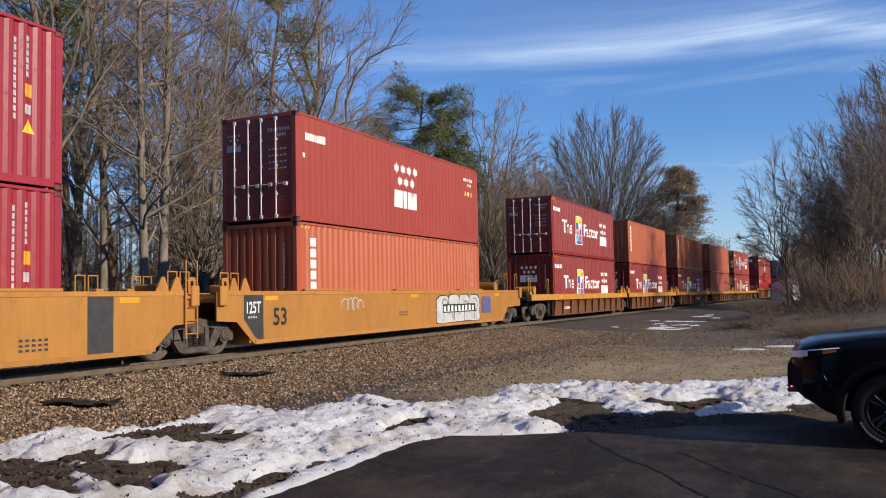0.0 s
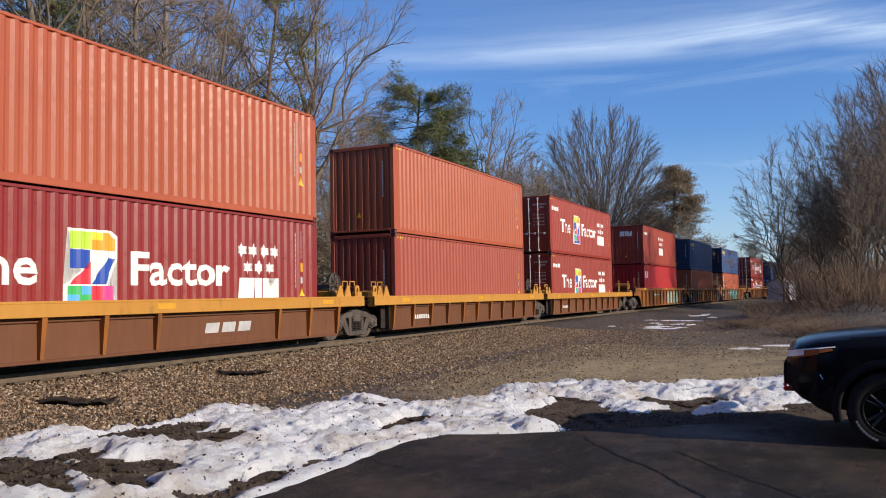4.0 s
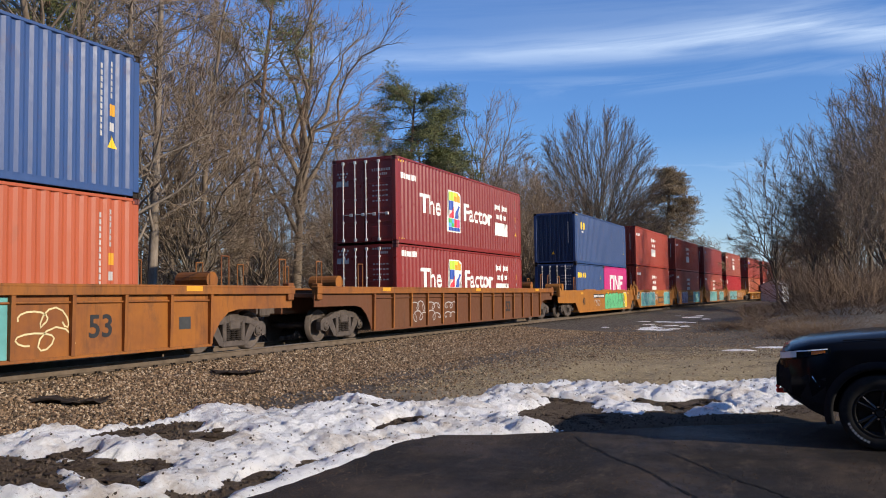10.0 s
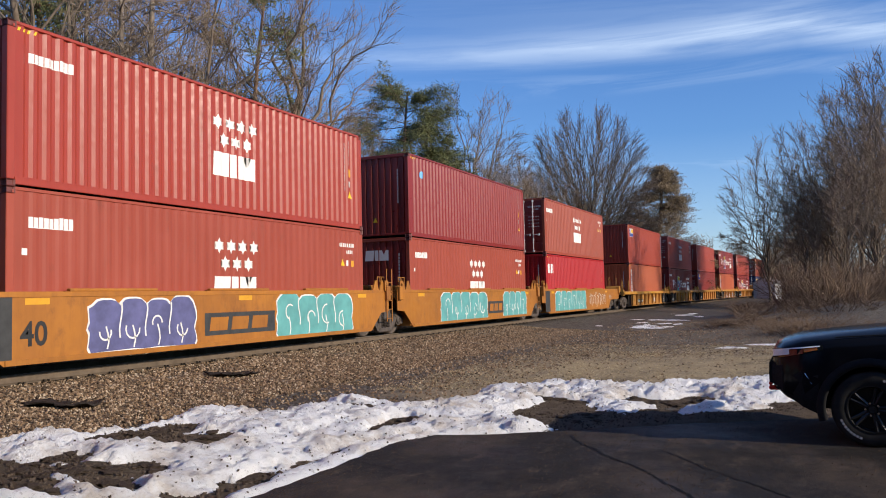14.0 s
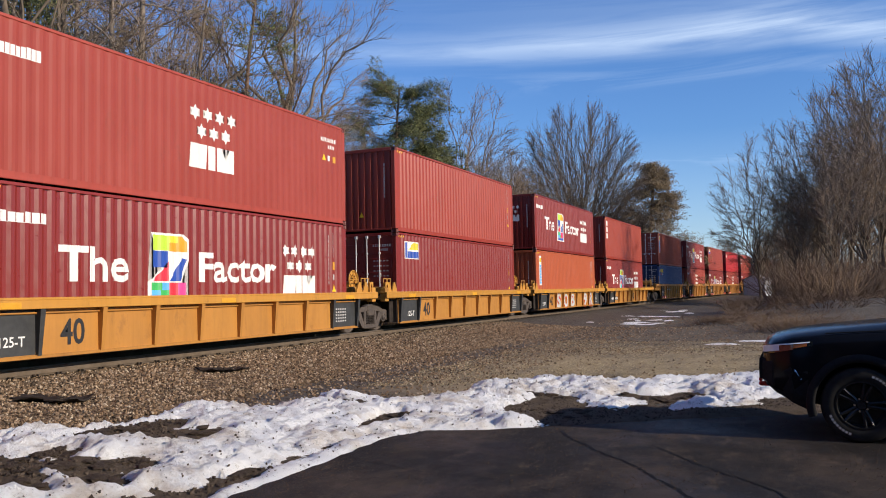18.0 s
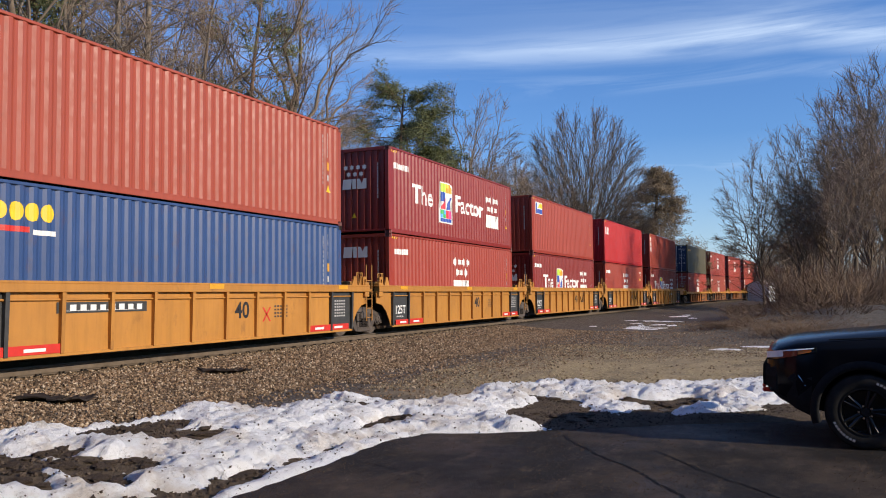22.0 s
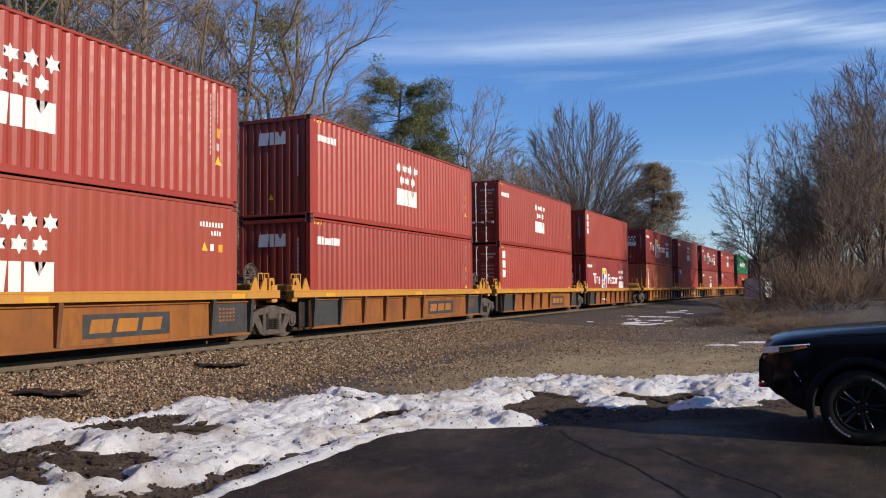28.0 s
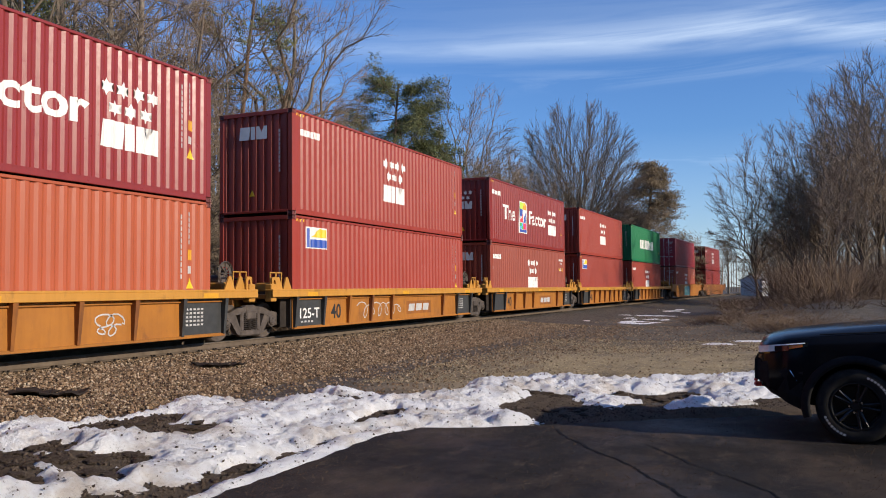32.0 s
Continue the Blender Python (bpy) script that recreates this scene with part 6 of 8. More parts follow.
# How far the train has come, in metres, at each second named.
RUN = [
    (0, 0.00),
    (1, 16.41),
    (2, 32.74),
    (3, 49.18),
    (5.5, 90.30),
    (6, 98.58),
    (7, 114.99),
    (8, 131.36),
    (9, 148.14),
    (10, 164.15),
    (11, 180.56),
    (12, 196.98),
    (13, 213.49),
    (14, 230.01),
    (16.5, 271.48),
    (17, 279.76),
    (18, 296.35),
    (19, 312.87),
    (20, 329.42),
    (21, 346.11),
    (22, 362.77),
    (23, 379.96),
    (24, 396.10),
    (25, 412.78),
    (25.5, 421.58),
    (28, 463.09),
    (29, 479.34),
    (30, 496.60),
    (31, 512.77),
    (32, 529.40),
]
# The near end of each stack along the line at the start.
STACK_Y = [-1.78, 17.61, 39.14, 55.24, 72.08, 88.73, 104.96, 126.35, 145.45, 164.45, 187.79, 208.97, 224.31, 239.67, 255.09, 270.56, 289.99, 305.52, 321.05, 336.65, 352.06, 371.46, 386.71, 402.00, 417.23, 432.50, 451.54, 467.05, 482.48, 497.95, 513.42, 532.51, 548.06, 563.47, 578.97, 594.40, 614.69, 634.87]
# ---- the train, from front to rear ----
# For each stack: upper box, then lower box (or two short ones): colour, marks, near end, and what differs.
STACKS = [
    [("crimson", "plain", "wall"), ("crimson", "triton", "wall")],
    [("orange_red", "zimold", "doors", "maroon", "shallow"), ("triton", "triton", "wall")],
    [("maroon", "zf", "doors"), ("maroon", "zf", "wall")],
    [("triton", "triton", "wall"), ("maroon", "zf", "wall")],
    [("triton", "triton", "wall"), ("maroon", "zf", "wall")],
    [("triton", "plain", "wall"), ("brick", "plain", "wall")],
    [("zimred", "zf", "doors"), ("zimred", "zf", "doors")],
    [("zimred", "zim", "wall"), ("cai", "cai", "wall")],
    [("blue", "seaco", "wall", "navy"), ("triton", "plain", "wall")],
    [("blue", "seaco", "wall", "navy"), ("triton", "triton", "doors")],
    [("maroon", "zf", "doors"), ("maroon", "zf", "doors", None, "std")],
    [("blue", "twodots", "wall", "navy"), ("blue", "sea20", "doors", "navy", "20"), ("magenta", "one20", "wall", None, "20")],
    [("zimred", "zim", "wall"), ("zimred", "zim", "wall")],
    [("zimred", "zim", "wall"), ("brick", "zimold", "doors", "maroon", "shallow")],
    [("maroon", "mark", "wall"), ("brick", "zimold", "wall", "maroon", "shallow")],
    [("brick", "zimold", "doors", "maroon"), ("cai", "cai", "wall")],
    [("zimred", "beacon", "wall"), ("triton", "triton", "wall")],
    [("orange_red", "zimold", "doors", "maroon", "shallow"), ("maroon", "zf", "wall")],
    [("zimred", "plain", "wall"), ("maroon", "beacon", "doors")],
    [("maroon", "zf", "wall"), ("triton", "florens", "wall", None, "shallow")],
    [("zimred", "tex", "wall"), ("maroon", "zf", "wall")],
    [("brick", "florens", "doors"), ("blue", "seaco", "doors", "navy")],
    [("maroon", "zf", "wall"), ("zimred", "zim", "wall")],
    [("zimred", "beacon", "wall"), ("maroon", "zf", "wall")],
    [("cai", "cai", "wall"), ("zimred", "zimold", "wall")],
    [("zimred", "tex", "wall"), ("maroon", "zf", "wall")],
    [("olive", "hapag", "doors", "navy", "shallow"), ("zimred", "zim", "doors")],
    [("zimred", "zim", "wall"), ("brick", "zimold", "doors", "maroon", "shallow")],
    [("zimred", "zim", "wall"), ("zimred", "com", "wall")],
    [("zimred", "zim", "doors"), ("zimred", "tex", "doors")],
    [("zimred", "tex", "wall"), ("maroon", "zf", "wall")],
    [("maroon", "zf", "wall"), ("triton", "triton", "wall")],
    [("zimred", "zim", "wall"), ("zimred", "beacon", "wall")],
    [("maroon", "zf", "wall"), ("brick", "zimold", "wall")],
    [("zimred", "zim", "wall"), ("zimred", "beacon", "wall")],
    [("green", "green", "wall"), ("zimred", "zim", "wall")],
    [("crimson", "plain", "doors"), ("brick", "zimold", "doors")],
    [("maroon", "zim", "wall"), ("maroon", "plain", "wall")],
]
HUE = {"zimred": "dull red", "maroon": "dark maroon red", "triton": "faded orange-brown", "brick": "weathered brick red", "cai": "bright red", "crimson": "crimson red", "orange_red": "chalky orange-red",
       "blue": "dusty blue", "navy": "dark blue", "green": "bright green", "olive": "dirty olive-grey", "magenta": "magenta pink"}
SAYS = {"plain": "with small white number marks", "zf": "with white words and colourful emblem", "zim": "with seven white stars and mark", "zimold": "with faded white stars and mark",
        "com": "with a short white web line", "triton": "with upright white owner marks", "tex": "with a white upright mark", "cai": "with a blocky white mark", "seaco": "with a yellow rounded mark",
        "twodots": "with a yellow double-ring mark", "beacon": "with white-blue panel", "florens": "with upright white-blue panel", "mark": "with a small blue patch",
        "hapag": "with yellow lettering", "green": "with broad white lettering bars", "one20": "with a large white mark", "sea20": "with a yellow rounded mark"}
# Units that share trucks: first, last, side shape, half length of the well, colours of side, chord and ribs, words.
CHAINS = [
    (0, 1, "A", 8.15, ("yellow", "yellow", "yellow"), "smooth-sided yellow well car"),
    (2, 6, "B", 6.75, ("brown", "chord", "yellow_rusty"), "rust-brown ribbed well car with a yellow top chord"),
    (7, 9, "C", 8.05, ("yellow_rusty", "yellow_rusty", "yellow_rusty"), "rusty yellow ribbed well car"),
    (10, 10, "C", 8.05, ("brown", "yellow_rusty", "yellow_rusty"), "rust-brown ribbed single well car"),
    (11, 15, "A", 6.35, ("yellow_worn", "yellow_worn", "yellow_worn"), "smooth-sided worn yellow well car"),
    (16, 20, "B", 6.35, ("yellow", "chord", "yellow"), "clean yellow ribbed well car"),
    (21, 25, "C", 6.35, ("yellow", "yellow", "yellow"), "yellow ribbed well car with red lower tape"),
    (26, 30, "B", 6.35, ("yellow_rusty", "chord", "brown"), "dirty orange-brown ribbed well car with a yellow top chord"),
    (31, 35, "B", 6.35, ("yellow_worn", "chord", "yellow_rusty"), "worn yellow ribbed well car"),
    (36, 36, "A", 6.9, ("yellow_worn", "yellow_worn", "yellow_worn"), "smooth-sided worn yellow well car"),
    (37, 37, "A", 6.9, ("yellow_rusty", "yellow_rusty", "yellow_rusty"), "smooth-sided rusty yellow well car, last of the train"),
]
MOVING = []                     # thing, its middle along the train at the start, its height
CARS = {}


def build_train():
    for u, boxes in enumerate(STACKS):
        mid = STACK_Y[u] + L40 / 2
        lower = boxes[1:]
        z = 0.36
        for k, (col, logo, end, *rest) in enumerate(lower):
            ec, spec = (rest + [None, None])[:2]
            short = spec == "20"
            high = STD if spec in ("20", "std") else HC
            lab = f"{HUE[col]} {'short ' if short else ''}container {SAYS[logo]}"
            c = container(col, logo, end, ec, L20 if short else L40, high, "shallow" if spec == "shallow" else "deep", lab)
            MOVING.append((c, mid if not short else STACK_Y[u] + (L20 / 2 if k == 0 else L40 - L20 / 2), z))
        col, logo, end, *rest = boxes[0]
        ec, spec = (rest + [None, None])[:2]
        c = container(col, logo, end, ec, L40, HC, "shallow" if spec == "shallow" else "deep", f"{HUE[col]} container {SAYS[logo]}, stacked above")
        MOVING.append((c, mid, z + high + 0.004))
    for a, b, style, hw, colours, words in CHAINS:
        for u in range(a, b + 1):
            mid = STACK_Y[u] + L40 / 2
            gap0 = STACK_Y[u] - STACK_Y[u - 1] if u else 20.0
            gap1 = STACK_Y[u + 1] - STACK_Y[u] if u + 1 < len(STACK_Y) else 20.0
            e0 = gap0 / 2 - 0.32 if u > a else gap0 / 2 - 0.55
            e1 = gap1 / 2 - 0.32 if u < b else gap1 / 2 - 0.55
            e0, e1 = max(e0, hw + 0.35), max(e1, hw + 0.35)
            car = well_car(style, hw, e0, e1, "joint" if u > a else "open", "joint" if u < b else "open", colours, words, 1.34 if style == "B" else 1.20)
            CARS[u] = car
            truck(car, -gap0 / 2 if u > a else -hw - 1.15)
            if u == b:
                truck(car, hw + 1.15)
            MOVING.append((car, mid, 0.0))


build_train()


def mark_cars():
    """Numbers, stencils, logos and graffiti on the sides that face the camera."""
    X = SIDE
    near = -L40 / 2

    def bay(u, y):
        """The space between two ribs that holds this place, and its ribs."""
        rs = RIBS.get(id(CARS[u]))
        if not rs or not rs[0][0] < near + y < rs[-1][0]:
            return None
        k = max(i for i, (ry, ob) in enumerate(rs) if ry <= near + y)
        k = min(k, len(rs) - 2)
        return rs[k][0] + 0.04, rs[k + 1][0] - 0.04, rs[k][1], rs[k + 1][1]

    def number(u, text, y, z, cap=0.42, mat="black", w=0.55):
        b = bay(u, y + w / 2)
        y0 = (b[0] + b[1]) / 2 - w / 2 + 0.06 if b else near + y
        decal("number", mat, font_shape(text, y0, y0 + w, z, cap, 0.02), CARS[u], X + 0.004, "stencilled number")

    def dark(u, y, w, z0, z1, text=None):
        b = bay(u, y + w / 2)
        y0, y1 = (b[0], b[1]) if b else (near + y, near + y + w)
        if b:
            for rib in b[2:]:
                rib.material_slots[0].material = MAT["panel"]
        decal("stencil_panel", "panel", polys(rect(y0, z0, y1, z1)), CARS[u], X + 0.003, "dark stencil panel")
        if text:
            decal("number", "white", font_shape(text, y0 + (0.25 if b else 0.1), y1 - 0.1, (z0 + z1) / 2 - 0.18, 0.27, 0.015), CARS[u], X + 0.007, "white stencilled rating")
            decal("stencil_bar", "white_dull", bars(y0 + (0.3 if b else 0.15), (z0 + z1) / 2 - 0.30, (y1 - y0) * 0.5, 0.05, 4), CARS[u], X + 0.007)

    def letters(u, ya, yb, v0, v1, seed, edge="white_dull"):
        """Thin sprayed tags, one to each space between the ribs."""
        rs = RIBS[id(CARS[u])]
        for k in range(len(rs) - 1):
            a, b = rs[k][0] + 0.16, rs[k + 1][0] - 0.08
            w = min(b - a, 1.25 * (v1 - v0))
            a, b = (a + b - w) / 2 + 0.06, (a + b + w) / 2 + 0.06
            if near + ya - 0.3 < a and b < near + yb + 0.3:
                m = (v0 + v1) / 2
                scrawl(CARS[u], X, a + 0.05, b - 0.05, m - 0.05, v1 - 0.05, 9, seed + k, edge)
                scrawl(CARS[u], X + 0.001, a, b - 0.1, v0 + 0.02, m, 14, seed + k + 50, edge)

    def mural(u, ya, yb, seed):
        """Turquoise sprayed right over the bays and ribs, with cream-edged gaps."""
        rng = random.Random(seed)
        rs = RIBS[id(CARS[u])]
        for k in range(len(rs) - 1):
            a, b = rs[k][0] + 0.045, rs[k + 1][0] - 0.045
            if not near + ya < (a + b) / 2 < near + yb:
                continue
            rs[k][1].material_slots[0].material = MAT["turquoise"]
            decal("graffiti_fill", "turquoise", polys(rect(a, 0.26, b, 1.30)), CARS[u], X + 0.004, "turquoise sprayed panel")
            for j in range(2):
                c, v = rng.uniform(a + 0.2, b - 0.2), rng.uniform(0.40, 1.1)
                p = [(max(a, min(b, c + rng.uniform(0.10, 0.34) * math.cos(t))), max(0.27, v + rng.uniform(0.08, 0.26) * math.sin(t))) for t in (0.3, 1.6, 2.9, 3.8, 5.2)]
                decal("graffiti_outline", "cream", polys(p), CARS[u], X + 0.007 + 0.0006 * j, "cream sprayed edge")
                m = (sum(q[0] for q in p) / 5, sum(q[1] for q in p) / 5)
                decal("graffiti_stroke", rng.choice(("brown", "yellow_rusty", "turquoise")), polys([(m[0] + (q[0] - m[0]) * 0.62, m[1] + (q[1] - m[1]) * 0.62) for q in p]), CARS[u], X + 0.010 + 0.0006 * j)

    def maker(u, y, w=1.9, z=0.45, h=0.5, ground="panel", fg="yellow_worn"):
        for ry, rib in list(RIBS.get(id(CARS[u]), [])):
            if near + y < ry < near + y + w:
                RIBS[id(CARS[u])].remove((ry, rib))
                bpy.data.objects.remove(rib)
        decal("maker_panel", ground, polys(rect(near + y, z, near + y + w, z + h)), CARS[u], X + 0.003, "painted panel with three plain slabs")
        for k in range(3):
            decal("maker_slab", fg, polys(rect(near + y + 0.15 + k * w * 0.29, z + 0.1, near + y + 0.12 + (k + 0.85) * w * 0.29, z + h - 0.1, 0.06)), CARS[u], X + 0.006)

    def plate(u, y, z, w=1.3, h=0.2, ground="panel"):
        decal("number_panel", ground, polys(rect(near + y, z, near + y + w, z + h)), CARS[u], X + 0.010, "dark panel with white bars")
        decal("number_bar", "white", bars(near + y + 0.06, z + 0.04, w - 0.1, h - 0.08, 9, u), CARS[u], X + 0.014)

    # smooth-sided cars
    dark(1, -2.35, 0.72, 0.80, 1.42, "125T")
    number(1, "53", -1.25, 0.62, 0.42)
    decal("stencil_panel", "panel", polys([(near - 2.35, 0.80), (near - 1.63, 0.80), (near - 1.63, 0.24), (near - 1.95, 0.36)]), CARS[1], X + 0.003)
    graffiti(CARS[1], X, near + 8.0, near + 11.6, 0.32, 1.30, 4, 21, "silver", "black")
    plate(1, 8.4, 0.66, 2.9, 0.30, "black")
    scrawl(CARS[1], X, near + 1.9, near + 3.0, 0.85, 1.3, 26, 3)
    chalk(CARS[1], X, near + 5.2, 0.75, 2, "panel")
    graffiti(CARS[1], X, near + 12.0, near + 12.8, 0.6, 1.2, 2, 9, "purple", "purple")
    number(0, "53", 9.6, 0.75)
    chalk(CARS[0], X, near + 11.2, 0.6, 3, "panel")
    dark(0, 12.6, 0.6, 0.3, 1.4)
    number(11, "40", 0.55, 0.62)
    plate(11, 2.9, 1.0, 2.4, 0.22)
    scrawl(CARS[11], X, near + 3.2, near + 4.3, 0.5, 0.9, 22, 5)
    graffiti(CARS[11], X, near + 5.6, near + 10.6, 0.30, 1.30, 6, 31, "lime", "black", "black")
    graffiti(CARS[11], X, near + 10.2, near + 11.2, 0.35, 1.30, 1, 34, "hazard", "white")
    dark(12, -0.9, 1.0, 0.85, 1.40, "125-T")
    graffiti(CARS[12], X, near + 0.6, near + 5.3, 0.28, 1.32, 5, 41, "turquoise")
    scrawl(CARS[12], X, near + 5.4, near + 6.2, 0.6, 1.25, 24, 6, "white")
    maker(12, 6.5, 2.1)
    graffiti(CARS[12], X, near + 8.9, near + 11.2, 0.26, 1.34, 3, 44, "turquoise")
    dark(13, -0.75, 0.75, 0.3, 1.38)
    number(13, "40", 0.15, 0.52)
    graffiti(CARS[13], X, near + 1.7, near + 4.4, 0.30, 1.32, 4, 51, "purple", "white")
    maker(13, 4.8, 2.6)
    graffiti(CARS[13], X, near + 7.6, near + 11.1, 0.26, 1.36, 4, 54, "turquoise")
    graffiti(CARS[14], X, near + 2.2, near + 6.6, 0.26, 1.36, 5, 61, "turquoise")
    maker(14, 6.8, 1.8)
    graffiti(CARS[14], X, near + 8.7, near + 11.6, 0.26, 1.36, 4, 64, "turquoise")
    graffiti(CARS[15], X, near + 1.0, near + 6.8, 0.26, 1.36, 6, 71, "turquoise")
    scrawl(CARS[15], X, near + 7.6, near + 11.6, 0.35, 1.25, 60, 8, "white")
    dark(15, -0.75, 0.75, 0.3, 1.38)
    chalk(CARS[15], X, near + 12.6, 1.0, 3)
    graffiti(CARS[36], X, near + 4, near + 7, 0.3, 1.3, 3, 73, "turquoise", "white")
    # ribbed cars, brown
    for u in (3, 4):
        maker(u, 7.4, 1.9, 0.40, 0.42, "brown", "white_dull")
    for u in (2, 5, 6):
        plate(u, 0.9, 0.45, 1.5, 0.22, "brown")
        chalk(CARS[u], X, near + 5.0, 0.62, 3, "yellow_rusty")
    for u, kind in ((7, 0), (8, 1), (9, 2)):
        if u > 7:
            dark(u, -2.15, 0.75, 0.26, 1.33, "125T")
        if u < 9:
            dark(u, 13.0, 0.75, 0.26, 1.33)
        else:
            decal("grille", "panel", polys(rect(near + 13.15, 0.60, near + 13.5, 0.86)), CARS[u], X + 0.004, "small dark grille")
        plate(u, 2.2, 0.92, 2.0, 0.20)
    number(8, "53", 12.1, 0.62)
    number(9, "53", 10.9, 0.55)
    for k in range(4):
        decal("paint_patch", "mint", polys(rect(bay(7, 6.8 + 1.2 * k)[0] + 0.1, 0.30, bay(7, 6.8 + 1.2 * k)[1] - 0.05, 1.25)), CARS[7], X + 0.004, "pale sprayed panel")
    scrawl(CARS[7], X, near + 4.8, near + 7.5, 0.35, 1.2, 40, 12, "purple")
    letters(8, 6.6, 10.8, 0.40, 1.05, 81)
    scrawl(CARS[8], X, near + 0.2, near + 1.0, 0.55, 0.85, 16, 4, "white")
    letters(9, 0.6, 2.4, 0.32, 1.2, 91)
    mural(9, 2.6, 9.0, 92)
    letters(9, 9.2, 11.0, 0.35, 1.2, 93, "cream")
    letters(10, 1.0, 5.0, 0.35, 1.15, 95)
    number(10, "53", 9.2, 0.55)
    # ribbed cars, yellow
    for u in (16, 17, 18, 19, 20):
        number(u, "40", 6.6 if u in (16, 20) else 1.75, 0.40, 0.46)
    plate(16, 1.7, 0.42, 1.9, 0.24)
    plate(20, 0.5, 0.42, 1.9, 0.24)
    scrawl(CARS[16], X, near + 7.7, near + 8.5, 0.3, 0.85, 30, 7, "white")
    # five large sprayed characters with one empty space between them
    rs = RIBS[id(CARS[19])]
    for k, ch in ((2, "S"), (3, "O"), (4, "B"), (6, "9"), (7, "R")):
        a, b = rs[k][0] + 0.17, rs[k + 1][0] - 0.12
        w = min(b - a, 0.80)
        a = (a + b - w) / 2
        decal("graffiti_outline", "seal_red", font_shape(ch, a - 0.03, a + w + 0.05, 0.25, 0.82, 0.095), CARS[19], X + 0.004, "red sprayed edge")
        decal("graffiti_fill", "silver", font_shape(ch, a + 0.02, a + w + 0.02, 0.27, 0.77, 0.045), CARS[19], X + 0.008, "white sprayed letter")
    for u in range(16, 21):
        if u > 16:
            dark(u, 0.35, 0.8, 0.26, 1.04, None)
            decal("stencil_number", "white", font_shape("125-T", near + 0.45, near + 0.95, 0.42, 0.17, 0.015), CARS[u], X + 0.007, "white stencilled rating")
        if u < 20:
            dark(u, 11.2, 0.8, 0.26, 1.04)
            chalk(CARS[u], X, near + 11.25, 0.75, 5)
    for u in range(21, 26):
        dark(u, 0.1, 0.72, 0.26, 1.33, "125T")
        dark(u, 11.45, 0.60, 0.26, 1.33)
        chalk(CARS[u], X, near + 11.5, 1.05, 6)
        for y in (0.0, 10.1):
            decal("red_tape", "seal_red", polys(rect(near + y, 0.255, near + y + 2.1, 0.42)), CARS[u], X + 0.053, "red lower tape with white bars")
            decal("tape_bar", "white", polys(rect(near + y + 0.3, 0.30, near + y + 0.75, 0.36), rect(near + y + 1.3, 0.30, near + y + 1.75, 0.36)), CARS[u], X + 0.056)
        number(u, "40", 6.5, 0.72, 0.38)
        chalk(CARS[u], X, near + 8.6, 0.95, 4, "panel")
    for u in (23, 24):
        y = near + 8.3
        h = Shape().rod((X + 0.05, y - 0.52, 1.26), (X + 0.06, y - 0.08, 0.74), 0.024, n=6).rod((X + 0.06, y - 0.08, 0.74), (X + 0.06, y + 0.08, 0.74), 0.024, n=6).rod((X + 0.06, y + 0.08, 0.74), (X + 0.05, y + 0.52, 1.26), 0.024, n=6)
        part("hanging_chain", h, "underframe", CARS[u], label="dark chain hung in a loop")
    plate(21, 2.0, 0.95, 2.2, 0.20)
    plate(25, 7.4, 0.95, 1.9, 0.20)
    decal("cross_mark", "seal_red", polys([(near + 8.1, 0.6), (near + 8.16, 0.6), (near + 8.45, 0.95), (near + 8.39, 0.95)], [(near + 8.39, 0.6), (near + 8.45, 0.6), (near + 8.16, 0.95), (near + 8.1, 0.95)]), CARS[21], X + 0.005)
    for u in range(26, 31):
        if u > 26:
            dark(u, 0.4, 0.8, 0.26, 1.04, None)
        if u < 30:
            dark(u, 11.2, 0.8, 0.26, 1.04)
            chalk(CARS[u], X, near + 11.3, 0.8, 4, "yellow_rusty")
        else:
            decal("grille", "panel", polys(rect(near + 11.1, 0.45, near + 11.5, 0.70)), CARS[u], X + 0.004, "small dark grille")
        if u != 30:
            maker(u, 7.4, 2.3, 0.36, 0.46)
    plate(30, 2.6, 0.42, 2.0, 0.22, "brown")
    for u in range(31, 36):
        if u > 31:
            dark(u, 0.4, 0.8, 0.26, 1.04, "125-T" if u == 32 else None)
        dark(u, 11.2, 0.8, 0.26, 1.04)
        chalk(CARS[u], X, near + 11.15, 0.8, 5)
        number(u, "40", 1.35 if u > 31 else 6.4, 0.42, 0.4)
    maker(32, 6.6, 2.0, 0.38, 0.44, "yellow_rusty", "white_dull")
    maker(33, 6.6, 2.0, 0.38, 0.44, "yellow_rusty", "white_dull")
    plate(31, 2.2, 0.42, 2.0, 0.22)
    letters(31, 8.3, 10.0, 0.34, 0.86, 97)
    scrawl(CARS[32], X, near + 3.4, near + 6.2, 0.35, 0.85, 40, 17)


mark_cars()

# ---- woods and brush ----
def tube(s, pts, radii, n):
    """A bent, tapered limb."""
    k = len(s.v)
    prev = None
    for i, p in enumerate(pts):
        d = (pts[min(i + 1, len(pts) - 1)] - pts[max(i - 1, 0)]).normalized()
        a = d.orthogonal().normalized() if prev is None else (prev - d * prev.dot(d)).normalized()
        prev = a
        b = d.cross(a)
        for j in range(n):
            t = 2 * math.pi * j / n
            s.v.append(tuple(p + (a * math.cos(t) + b * math.sin(t)) * radii[i]))
    for i in range(len(pts) - 1):
        s.f += [(k + i * n + j, k + i * n + (j + 1) % n, k + (i + 1) * n + (j + 1) % n, k + (i + 1) * n + j) for j in range(n)]


